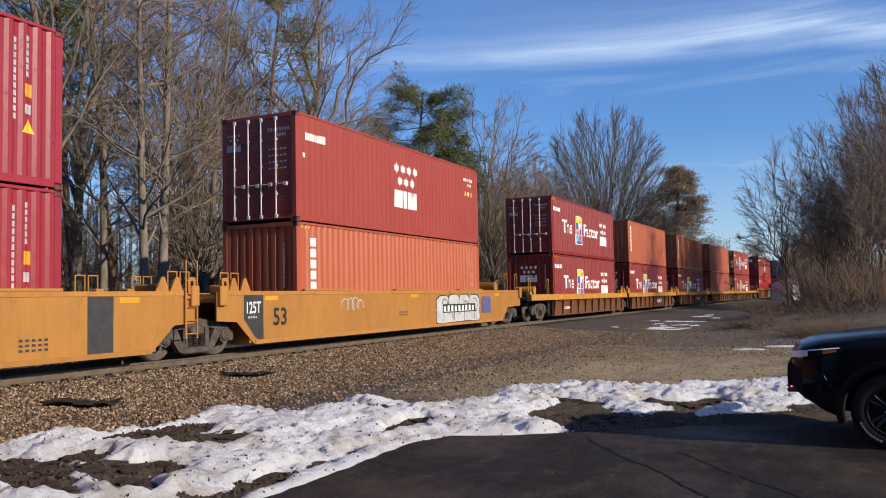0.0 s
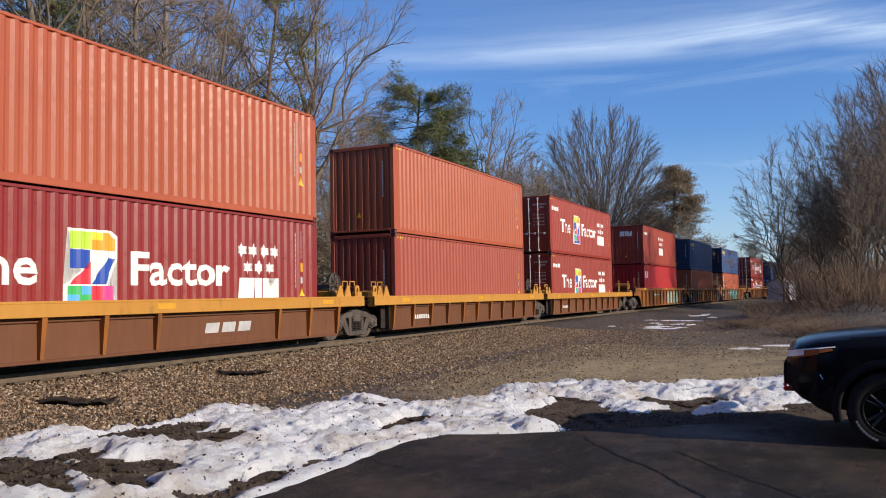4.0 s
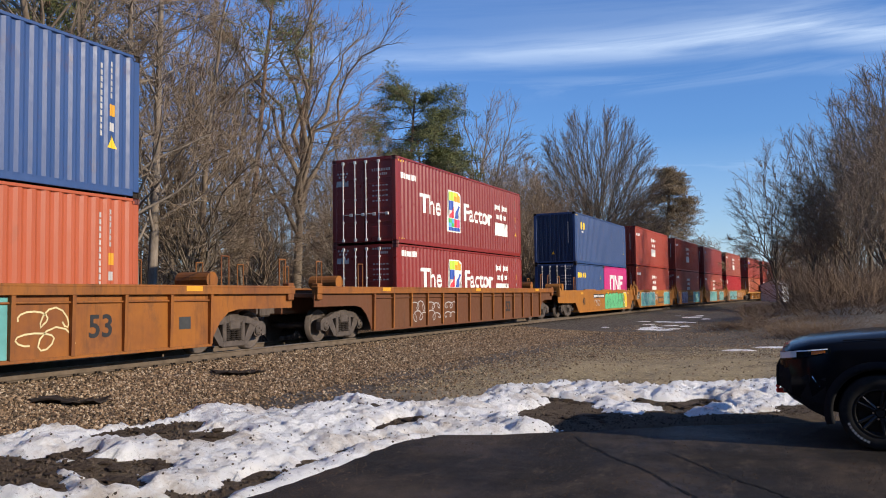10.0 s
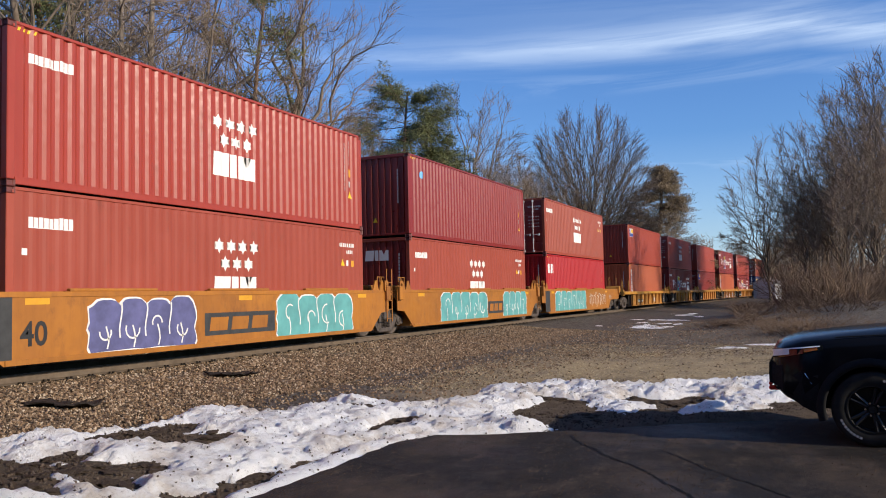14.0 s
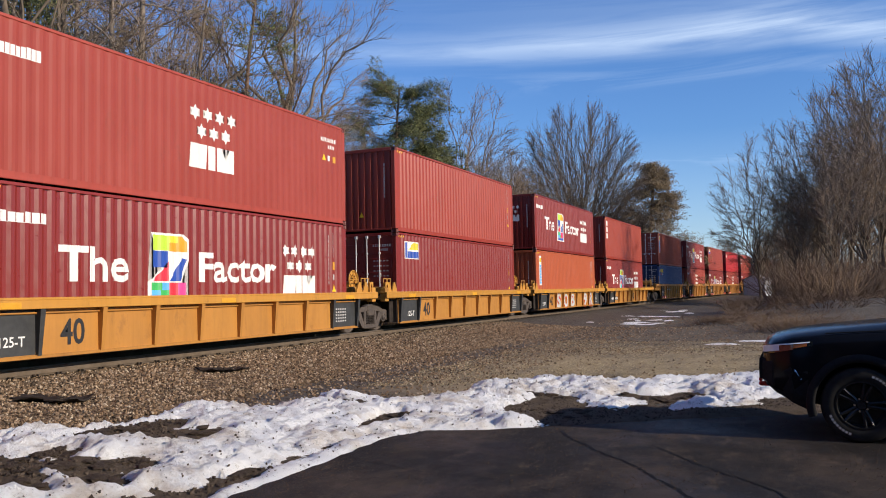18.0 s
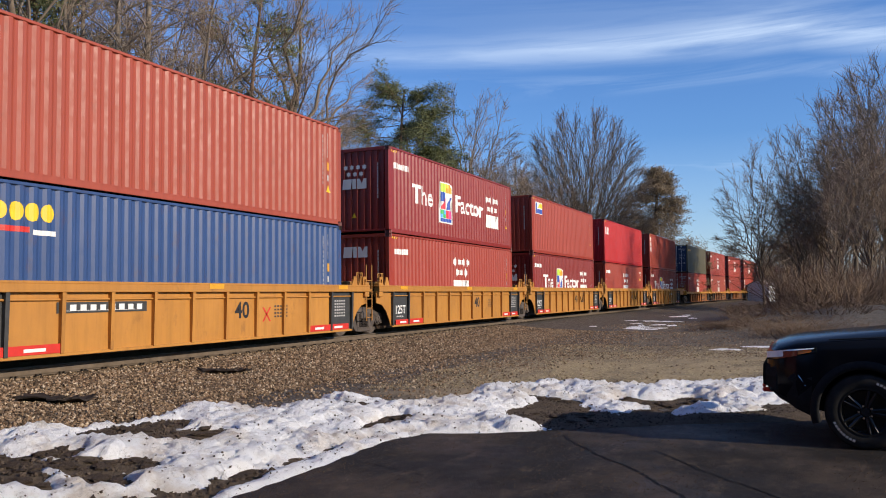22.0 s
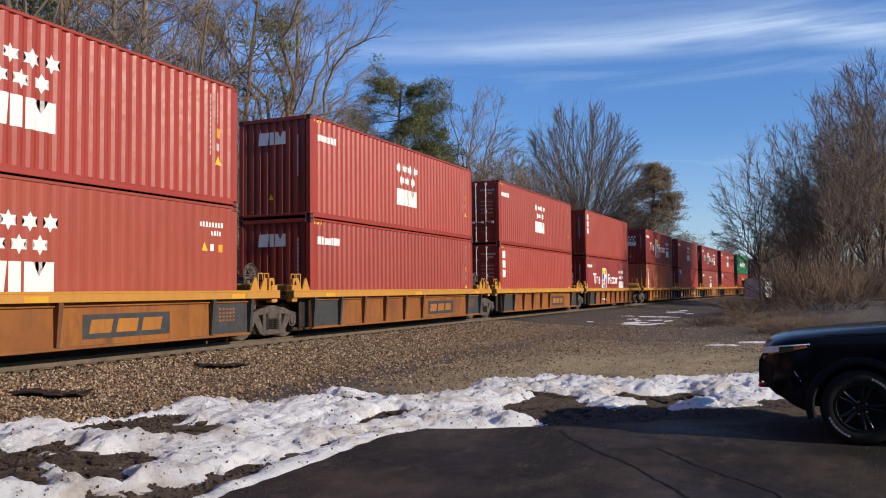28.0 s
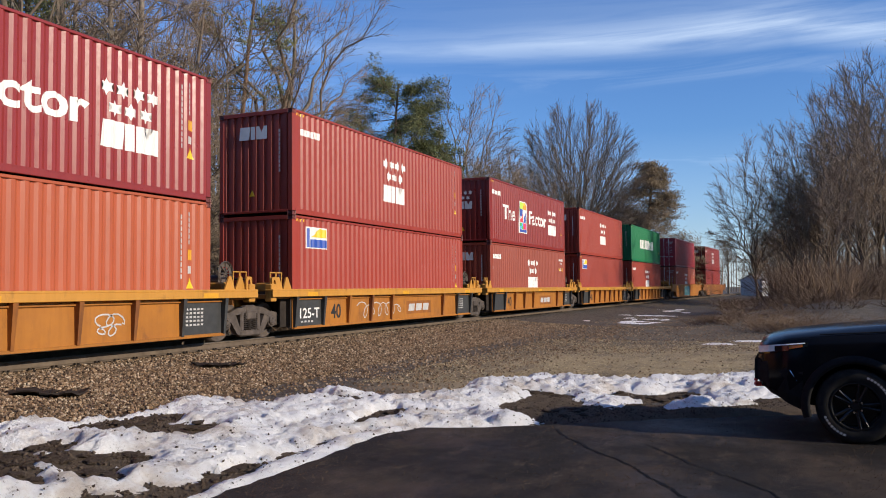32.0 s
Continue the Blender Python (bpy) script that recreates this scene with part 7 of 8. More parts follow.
def limb(s, rng, start, way, length, r, segs, n, wander, lift):
    """Grow one limb; returns its points."""
    pts, d = [start], way.normalized()
    for i in range(segs):
        d = (d + Vector((rng.gauss(0, wander), rng.gauss(0, wander), rng.gauss(0, wander) + lift))).normalized()
        pts.append(pts[-1] + d * (length / segs))
    tube(s, pts, [max(r * (1 - 0.75 * i / segs), 0.003) for i in range(segs + 1)], n)
    return pts


def blade(s, rng, p, d, length, w):
    """The finest twig: one thin tapering sliver."""
    a = d.orthogonal().normalized()
    a.rotate(Matrix.Rotation(rng.uniform(0, 6.283), 3, d))
    q = p + d * length
    k = len(s.v)
    s.v += [tuple(p + a * w), tuple(p - a * w), tuple(q + Vector((rng.gauss(0, 0.1), rng.gauss(0, 0.1), rng.gauss(0.05, 0.1))) * length)]
    s.f.append((k, k + 1, k + 2))


def branch_off(rng, pts, t, spread):
    """A place along a limb and a way off it."""
    f = t * (len(pts) - 1)
    i = min(int(f), len(pts) - 2)
    p = pts[i].lerp(pts[i + 1], f - i)
    d = (pts[i + 1] - pts[i]).normalized()
    side = d.orthogonal().normalized()
    side.rotate(Matrix.Rotation(rng.uniform(0, 6.283), 3, d))
    return p, (d * math.cos(spread) + side * math.sin(spread)).normalized()


def bare_tree(seed, high, girth, fork, counts, spread=0.7, lift=0.05, lean=0.03, straight=0.05, drop_low=0.3, round_top=False, sub=(0.4, 0.95), wave=0.12, low=0.55, twig=0.011, reach=1.0):
    """Trunk and limbs in one mesh, the fine twigs in another."""
    rng = random.Random(seed)
    wood, fine = Shape(), Shape()
    trunk_len = high * (fork if round_top else 0.85)
    trunk = limb(wood, rng, Vector((0, 0, -0.3)), Vector((rng.gauss(0, lean), rng.gauss(0, lean), 1)), trunk_len, girth, 8, 8, straight, 0.03)
    c1, c2, c3, c4 = counts
    for i in range(c1):
        t = drop_low + (1 - drop_low) * (i + rng.random()) / c1
        if round_top:
            t = low + (1 - low) * (i + rng.random()) / c1
        p, d = branch_off(rng, trunk, t, (rng.uniform(0.1, 1.1) if round_top else rng.uniform(0.5, 1.1)) * spread)
        d.z = abs(d.z) * 0.9 + 0.1
        ln = (high - p.z) * rng.uniform(0.68, 0.86) if round_top else high * 0.42 * reach * (1.15 - 0.75 * t) * rng.uniform(0.7, 1.2)
        l1 = limb(wood, rng, p, d, ln, girth * (0.42 if round_top else 0.34) * (1.1 - 0.6 * t), 6, 5, wave, lift)
        for j in range(c2):
            t2 = 0.22 + 0.75 * (j + rng.random()) / c2
            p2, d2 = branch_off(rng, l1, t2, rng.uniform(*sub))
            l2 = limb(wood, rng, p2, d2, ln * (rng.uniform(0.34, 0.55) * (1.15 - t2) if round_top else rng.uniform(0.28, 0.5)), girth * 0.09, 4, 4, wave + 0.02, lift)
            for k in range(c3):
                p3, d3 = branch_off(rng, l2, 0.2 + 0.8 * (k + rng.random()) / c3, rng.uniform(sub[0], sub[1] * 0.95))
                l3 = limb(fine, rng, p3, d3, ln * rng.uniform(0.14, 0.27) * (0.65 if round_top else 1), 0.010 + girth * 0.016, 2, 3, 0.16, lift)
                for m in range(c4):
                    p4, d4 = branch_off(rng, l3, 0.15 + 0.85 * (m + rng.random()) / c4, rng.uniform(0.3, 0.8))
                    blade(fine, rng, p4, d4, ln * rng.uniform(0.07, 0.16) * (0.8 if round_top else 1), twig)
    return wood.mesh("trunk", True), fine.mesh("crown")


def bow(s, p, way, q, r, r2, segs, n, rng, wander):
    """A limb that leaves p along way and bends towards q; returns its points."""
    c = p + way * (q - p).length * 0.5
    pts = []
    for i in range(segs + 1):
        t = i / segs
        w = wander * (q - p).length * (1 if 0 < i < segs else 0)
        pts.append(p * (1 - t) ** 2 + c * 2 * t * (1 - t) + q * t * t + Vector((rng.gauss(0, w), rng.gauss(0, w), rng.gauss(0, w))))
    tube(s, pts, [r + (r2 - r) * (i / segs) ** 0.8 for i in range(segs + 1)], n)
    return pts


def dome_tree(seed, high, girth, fork, wide, limbs, counts, base=0.3, stiff=0.5, wander=0.02, twig=0.011, lean=0.0, thin=0.4, turn_off=(0.35, 0.8), tip=(0.35, 0.9), second=(0.22, 0.42)):
    """A bare tree whose limbs fan out from the fork to an egg-shaped crown. fork: where the limbs begin, of the height; wide: half the crown's width; base: the crown's lowest reach."""
    rng = random.Random(seed)
    wood, fine = Shape(), Shape()
    trunk = limb(wood, rng, Vector((0, 0, -0.3)), Vector((lean, 0, 1)), high * fork + 0.3, girth, 7, 9, 0.02, 0.02)
    # the trunk's upper part carries on into the limbs
    mid = Vector((trunk[-1].x, trunk[-1].y, high * (base + 1) / 2))
    half = high * (1 - base) / 2

    def within(p, grow=1.0):
        v = p - mid
        return (v.x / wide) ** 2 + (v.y / wide) ** 2 + (v.z / half) ** 2 < grow

    def outward(p):
        v = p - mid
        return Vector((v.x / wide ** 2, v.y / wide ** 2, v.z / half ** 2 + 0.25 / half)).normalized()

    c2, c3, c4 = counts
    for i in range(limbs):
        u = (i + rng.random()) / limbs
        zz = 1 - 1.42 * u ** 0.9
        a = i * 2.39996 + rng.uniform(-0.4, 0.4)
        rad = math.sqrt(max(0.0, 1 - zz * zz))
        q = mid + Vector((math.cos(a) * rad * wide, math.sin(a) * rad * wide, zz * half)) * rng.uniform(0.93, 0.985)
        f = (0.99 - 0.45 * u) * (len(trunk) - 1)
        k = min(int(f), len(trunk) - 2)
        p = trunk[k].lerp(trunk[k + 1], f - k)
        way = (Vector((0, 0, 1)) * stiff + (q - p).normalized()).normalized()
        l1 = bow(wood, p, way, q, girth * thin * rng.uniform(0.75, 1.1), 0.012, 8, 5, rng, wander)
        size = (q - p).length
        for j in range(c2):
            t2 = 0.25 + 0.72 * (j + rng.random()) / c2
            p2, d2 = branch_off(rng, l1, t2, rng.uniform(*turn_off))
            d2 = (d2 + outward(p2) * 0.5).normalized()
            ln2 = size * rng.uniform(*second) * (1.2 - 0.75 * t2)
            while ln2 > 0.5 and not within(p2 + d2 * ln2):
                ln2 *= 0.8
            l2 = limb(wood, rng, p2, d2, ln2, girth * 0.10 * (1.15 - 0.6 * t2) + 0.006, 4, 4, 0.10, 0.03)
            for m in range(c3):
                p3, d3 = branch_off(rng, l2, 0.2 + 0.8 * (m + rng.random()) / c3, rng.uniform(*turn_off))
                d3 = (d3 + outward(p3) * 0.45).normalized()
                l3 = limb(fine, rng, p3, d3, ln2 * rng.uniform(0.3, 0.55) + 0.15, 0.008 + girth * 0.012, 2, 3, 0.12, 0.03)
                for g in range(c4):
                    p4, d4 = branch_off(rng, l3, 0.15 + 0.85 * (g + rng.random()) / c4, rng.uniform(0.3, 0.7))
                    blade(fine, rng, p4, d4, rng.uniform(*tip) * (high / 20), twig)
    return wood.mesh("trunk", True), fine.mesh("crown")


def tuft(s, rng, p, size, n):
    """A spray of needles: thin three-sided blades fanning from one point."""
    for _ in range(n):
        d = Vector((rng.gauss(0, 1), rng.gauss(0, 1), rng.gauss(0.35, 0.8))).normalized()
        q = p + Vector((rng.gauss(0, 1), rng.gauss(0, 1), rng.gauss(0, 0.6))) * size * 0.45
        w = d.orthogonal().normalized() * size * 0.055
        w2 = d.cross(w)
        k = len(s.v)
        s.v += [tuple(q + w), tuple(q - w), tuple(q + w2 * 0.8), tuple(q + d * size * rng.uniform(0.5, 0.9))]
        s.f += [(k, k + 1, k + 3), (k + 1, k + 2, k + 3), (k + 2, k, k + 3)]


def pine_tree(seed, high, girth, from_h, counts, reach, cone=False, size=0.55, blades=16):
    rng = random.Random(seed)
    wood, leaf = Shape(), Shape()
    trunk = limb(wood, rng, Vector((0, 0, -0.3)), Vector((rng.gauss(0, 0.03), rng.gauss(0, 0.03), 1)), high + 0.2, girth, 9, 8, 0.035, 0.04)
    for i in range(counts[0]):
        t = from_h + (0.99 - from_h) * (i + rng.random()) / counts[0]
        p, d = branch_off(rng, trunk, t, rng.uniform(1.15, 1.6) if not cone else rng.uniform(1.5, 1.75))
        ln = reach * ((1 - t) / (1 - from_h) * 0.9 + 0.12 if cone else (0.45 + 0.55 * math.sin(math.pi * min(1, (t - from_h) / (1 - from_h) * 0.8 + 0.2)))) * rng.uniform(0.6, 1.15)
        l1 = limb(wood, rng, p, d, ln, girth * 0.16, 4, 4, 0.14, 0.06)
        for j in range(counts[1]):
            p2, d2 = branch_off(rng, l1, 0.3 + 0.7 * (j + rng.random()) / counts[1], rng.uniform(0.4, 0.9))
            l2 = limb(wood, rng, p2, d2, ln * 0.3, girth * 0.05, 2, 3, 0.15, 0.08)
            tuft(leaf, rng, l2[-1], size, blades)
            if rng.random() < 0.7:
                tuft(leaf, rng, l2[1], size * 0.8, blades // 2)
        tuft(leaf, rng, l1[-1], size, blades)
    for z in (0.96, 1.0):
        tuft(leaf, rng, trunk[-1] * z + trunk[-2] * (1 - z), size, blades)
    # dead snags below the crown
    for i in range(10):
        p, d = branch_off(rng, trunk, rng.uniform(0.2, from_h), rng.uniform(1.2, 1.7))
        limb(wood, rng, p, d, rng.uniform(0.6, 2.2), girth * 0.07, 3, 3, 0.12, -0.02)
    return wood.mesh("trunk", True), leaf.mesh("crown")


def brush_clump(seed, high, wide, stems, twigs):
    rng = random.Random(seed)
    s, f = Shape(), Shape()
    for i in range(stems):
        a, r = rng.uniform(0, 6.283), wide * 0.5 * math.sqrt(rng.random())
        p = Vector((math.cos(a) * r, math.sin(a) * r, -0.1))
        d = Vector((math.cos(a) * 0.35 + rng.gauss(0, 0.25), math.sin(a) * 0.35 + rng.gauss(0, 0.25), 1))
        l1 = limb(s, rng, p, d, high * rng.uniform(0.5, 1.1), high * 0.008 + 0.004, 4, 3, 0.16, -0.01)
        for j in range(twigs):
            p2, d2 = branch_off(rng, l1, rng.uniform(0.2, 1.0), rng.uniform(0.3, 0.9))
            limb(f, rng, p2, d2, high * rng.uniform(0.12, 0.35), 0.004 + high * 0.0015, 2, 3, 0.2, -0.01)
    return s.mesh("stem"), f.mesh("twig")


def build_woods():
    rng = random.Random(77)
    kinds = {
        "big": bare_tree(1, 20, 0.34, 0.3, (13, 8, 6, 9), 0.75, 0.06, 0.02, 0.04, 0.30),
        "tall": bare_tree(2, 21, 0.20, 0.3, (14, 6, 6, 8), 0.85, 0.05, 0.03, 0.035, 0.30),
        "thin": bare_tree(3, 16, 0.12, 0.3, (13, 6, 5, 9), 0.8, 0.07, 0.05, 0.05, 0.22),
        "scrub": bare_tree(4, 11, 0.10, 0.3, (18, 6, 5, 7), 1.0, 0.05, 0.08, 0.08, 0.05),
        "round": dome_tree(5, 22.2, 0.42, 0.20, 7.5, 70, (13, 8, 7), 0.02, 0.14, 0.008, 0.012, 0.0, 0.18, (0.25, 0.7), (0.3, 0.6), (0.26, 0.44)),
        "maple": dome_tree(8, 23, 0.34, 0.46, 6.2, 13, (9, 6, 6), 0.34, 0.75, 0.022, 0.011, 0.02, 0.55),
        "fan": dome_tree(12, 20, 0.30, 0.34, 4.4, 16, (9, 6, 6), 0.24, 0.85, 0.022, 0.012, 0.03, 0.48),
        "thorn": dome_tree(14, 15, 0.17, 0.22, 4.0, 24, (8, 6, 6), 0.10, 0.6, 0.03, 0.011, 0.05, 0.42),
        "fine": bare_tree(7, 12, 0.085, 0.2, (8, 8, 5, 5), 0.42, 0.02, 0.03, 0.05, 0.5, True, (0.3, 0.7), 0.08, 0.1),
        "spray": bare_tree(9, 12, 0.075, 0.5, (10, 7, 5, 5), 0.6, 0.03, 0.05, 0.06, 0.5, True, (0.3, 0.75), 0.10, 0.1),
        "snag": bare_tree(6, 22, 0.20, 0.3, (34, 5, 5, 6), 1.35, 0.0, 0.01, 0.015, 0.22, reach=0.5),
    }
    kinds["red"] = kinds["spray"]
    words = {"big": "tall bare grey-brown deciduous tree with forking limbs", "tall": "slender bare deciduous tree", "thin": "thin bare young tree with brown twigs",
             "scrub": "bushy bare thicket tree with dense twigs", "fan": "tall bare tree with limbs fanning upward", "maple": "tall bare tree forking high into wide limbs", "thorn": "bare tree with tangled limbs from low down", "fine": "many-stemmed bare thicket tree with fine brown twigs", "spray": "many-stemmed bare thicket tree with fine brown twigs", "red": "bare tree with dense reddish-brown twigs", "round": "broad bare tree with a rounded fan of twigs", "snag": "straight half-dead trunk with short broken side branches"}
    proto = {}

    def plant(kind, x, y, s=1.0, turn=None, tall=1.0):
        z = ground_z(x, y)
        turn = rng.uniform(0, 360) if turn is None else turn
        t = tagged(new("bare_tree"), words[kind], "tree", "bare winter trees")
        part("trunk", kinds[kind][0], "snag_bark" if kind == "snag" else "bark", t)
        part("crown", kinds[kind][1], {"red": "twig_red", "spray": "brush", "thin": "twig_red", "snag": "twig", "round": "twig_grey", "thorn": "twig"}.get(kind, "twig"), t)
        t.matrix_basis = Matrix.LocRotScale((x, y, z), Euler((0, 0, radians(turn))), (s, s, s * tall))

    def spot(px, dist):
        """Where the sight line this many degrees right of the line lies, dist metres from the camera."""
        a = radians(px)
        return EYE.x + math.sin(a) * dist, math.cos(a) * dist

    # single trees that stand out; degrees from the line's direction, metres
    for kind, deg, dist, s, turn, tall in (
            ("snag", -44.92, 33, 1.0, 20, 1.0), ("snag", -44.03, 34, 1.05, 140, 1.0), ("maple", -34.7, 46, 1.0, 30, 1.0), ("tall", -31.0, 58, 0.8, 0, 1.0), ("fan", -31.8, 60, 0.85, 130, 1.0),
            ("thin", -37.8, 42, 1.0, 60, 1.1), ("tall", -40.5, 38, 0.95, 200, 1.0), ("tall", -50.5, 30, 1.0, 10, 1.0), ("snag", -47.5, 36, 0.95, 70, 1.0), ("thorn", -41.5, 37, 0.9, 0, 1.0),
            ("fan", -21.4, 74, 1.08, 100, 1.0), ("fan", -18.6, 80, 0.78, 10, 1.0), ("round", -13.74, 92, 1.0, 40, 1.02), ("thorn", -23.9, 68, 0.85, 0, 1.0), ("thorn", -17.2, 84, 0.8, 90, 1.0),
            ("thorn", -22.0, 66, 0.75, 0, 1.0), ("thorn", -19.6, 72, 0.85, 50, 1.0), ("thorn", -29.0, 58, 0.85, 80, 1.0), ("scrub", -17.0, 82, 0.8, 120, 1.0),
            ("fan", -38.6, 44, 0.9, 0, 1.0), ("thorn", -36.9, 44, 0.8, 30, 1.0), ("thorn", -31.2, 52, 0.85, 200, 1.0), ("fan", -42.6, 42, 0.95, 70, 1.0), ("maple", -49.2, 40, 0.95, 70, 1.0),
            ("thorn", -19.0, 71, 0.98, 15, 1.0), ("thorn", -16.7, 86, 1.02, 70, 1.0), ("red", -20.4, 74, 1.2, 40, 1.0), ("red", -17.9, 80, 1.25, 200, 1.0), ("thorn", -22.8, 67, 0.95, 120, 1.0),
            ("spray", -20.6, 78, 0.9, 10, 1.0), ("fine", -16.4, 84, 0.9, 160, 1.0),
            ("thorn", -2.3, 92, 1.14, 200, 1.0), ("thorn", -0.2, 88, 1.17, 50, 1.0), ("fan", 1.2, 90, 0.87, 20, 1.0), ("thorn", 2.0, 82, 1.24, 80, 1.0), ("fan", 3.0, 86, 0.98, 230, 1.0),
            ("thorn", 3.9, 78, 1.30, 140, 1.0), ("fan", 4.9, 80, 1.04, 45, 1.0), ("thorn", 6.0, 75, 1.38, 10, 1.0), ("spray", 2.6, 78, 1.0, 20, 1.0), ("spray", 5.2, 74, 1.15, 0, 1.0), ("fine", 0.7, 80, 1.0, 0, 1.0)):
        x, y = spot(deg, dist)
        plant(kind, x, y, s, turn, tall)
    # the woods behind the line
    for i in range(96):
        y = -14 + 122 * (i + rng.random()) / 96
        x = line_x(y) - rng.uniform(9, 34) - (4 if y < 20 else 0)
        plant(rng.choice(("tall", "thin", "fan", "thorn", "scrub", "red", "thorn")), x, y, rng.uniform(0.55, 0.85))
    # far along the bend, to both sides
    for i in range(30):
        y = rng.uniform(120, 250)
        plant(rng.choice(("thin", "scrub", "big")), line_x(y) - rng.uniform(10, 60), y, rng.uniform(0.6, 0.85))
    # the thicket on the sunny side
    for i in range(5):
        y = 60 + 55 * rng.random() ** 1.2
        a = rng.uniform(0, 6.0)
        x = EYE.x + math.tan(radians(a)) * y
        top = (1.15 + 0.09 * a) * y / 60
        plant(rng.choice(("fine", "spray")), x, y, top * rng.uniform(0.5, 0.95))
    for i in range(34):
        y = rng.uniform(145, 178)
        plant(rng.choice(("scrub", "scrub", "thin")), max(line_x(y) + 3.6, 8.4) + rng.random() ** 1.5 * 9, y, rng.uniform(0.75, 1.0))
    for i in range(16):
        y = rng.uniform(112, 210)
        plant(rng.choice(("scrub", "scrub", "thin")), line_x(y) + rng.uniform(6, 40), y, rng.uniform(0.8, 1.1))

    # evergreens
    ever = {"pine": pine_tree(21, 17, 0.24, 0.52, (44, 10), 4.3, False, 0.52, 34), "lean": pine_tree(22, 13, 0.2, 0.5, (30, 8), 3.6, False, 0.52, 30),
            "sparse": pine_tree(24, 18, 0.2, 0.62, (24, 5), 2.8, False, 0.58, 16), "cone": pine_tree(23, 17, 0.24, 0.08, (190, 7), 5.0, True, 0.58, 15)}
    ever["brown"] = ever["cone"]
    for kind, deg, dist, s, turn, lab in (
            ("pine", -26.8, 62, 1.06, 60, "dark green pine with a ragged open crown"), ("lean", -24.6, 63, 1.16, 200, "dark green pine with a ragged open crown"),
            ("brown", -9.75, 104, 0.99, 0, "tall brownish-green conical spruce tree"), ("sparse", -38.4, 44, 1.10, 10, "tall pine with a bare trunk and small green top"),
            ("sparse", -46.6, 44, 1.15, 130, "tall pine with a bare trunk and small green top"), ("sparse", -49.0, 46, 1.2, 230, "tall pine with a bare trunk and small green top"),
            ("sparse", -52.0, 42, 1.1, 50, "tall pine with a bare trunk and small green top")):
        x, y = spot(deg, dist)
        t = tagged(new("pine_tree"), lab, "tree", "evergreens")
        part("trunk", ever[kind][0], "pine_bark", t)
        part("crown", ever[kind][1], "needle_brown" if kind == "brown" else "needle", t)
        wide = s * (1.6 if kind == "brown" else 1)
        t.matrix_basis = Matrix.LocRotScale((x, y, ground_z(x, y)), Euler((0, 0, radians(turn))), (wide, wide, s))

    # brush
    clumps = [brush_clump(31, 1.5, 2.6, 70, 6), brush_clump(32, 2.4, 2.4, 46, 8), brush_clump(33, 0.9, 2.2, 90, 4)]
    spots = []
    for i in range(70):
        y = 31 + 50 * rng.random() ** 1.3
        x = EYE.x - 0.05 * y - 1.2 + rng.random() ** 1.3 * 13 + max(0, 38 - y) * 0.25
        spots.append((x, y, rng.choice((0, 1, 2, 2)), rng.uniform(0.6, 1.15)))
    for i in range(95):
        y = rng.uniform(2, 125)
        spots.append((line_x(y) - rng.uniform(7, 15), y, rng.choice((0, 1, 1)), rng.uniform(0.9, 1.7)))
    for i in range(40):
        y = rng.uniform(45, 85)
        spots.append((EYE.x + math.tan(radians(rng.uniform(-0.2, 6))) * y, y, rng.choice((0, 1, 1)), rng.uniform(0.9, 1.5)))
    spots += [(10.2, 36.0, 1, 0.75), (10.9, 38, 2, 1.1), (12, 39.5, 2, 1.3)]
    for x, y, k, s in spots:
        b = tagged(new("brush"), "tangle of dry brown stems and briars", "bush", "dry brush")
        tagged(part("stem", clumps[k][0], "brush", b), kind="stuff")
        tagged(part("twig", clumps[k][1], "brush", b), kind="stuff")
        low = 0.9 if x < 0 else (0.30 if y < 46 or x < EYE.x - 0.3 else 0.8)
        b.matrix_basis = Matrix.LocRotScale((x, y, ground_z(x, y) - 0.02), Euler((0, 0, rng.uniform(0, 6.28))), (s, s, s * low))

    # unseen spruces added behind the camera to block sky light from that side
    for i in range(44):
        x, y = rng.uniform(-34, 62), rng.uniform(-34, -11)
        if abs(x) < 6 or (x > 30 and rng.random() < 0.3):
            continue
        t = tagged(new("pine_tree"), "tall brownish-green conical spruce tree", "tree", "evergreens")
        part("trunk", ever["cone"][0], "pine_bark", t)
        part("crown", ever["cone"][1], "needle", t)
        t.matrix_basis = Matrix.LocRotScale((x, y, ground_z(x, y)), Euler((0, 0, rng.uniform(0, 6.28))), (1.1, 1.1, rng.uniform(0.8, 1.1)))

    # far woods that close the view all round
    far = Shape()
    for i in range(2600):
        a = rng.uniform(0, 2 * math.pi)
        r = rng.uniform(150, 330)
        x, y = 10 + math.cos(a) * r, 60 + math.sin(a) * r
        if abs(x - line_x(y)) < 12 or (x > 8 and abs(y) < 60 and x < 60):
            continue
        h, z = rng.uniform(9, 17), -0.7
        p = Vector((x, y, z))
        top = p + Vector((rng.gauss(0, 0.4), rng.gauss(0, 0.4), h))
        tube(far, [p, top], [0.16, 0.03], 3)
        for k in range(7):
            q = p.lerp(top, rng.uniform(0.3, 0.95))
            tube(far, [q, q + Vector((rng.gauss(0, 1.6), rng.gauss(0, 1.6), rng.uniform(1, 3)))], [0.06, 0.02], 3)
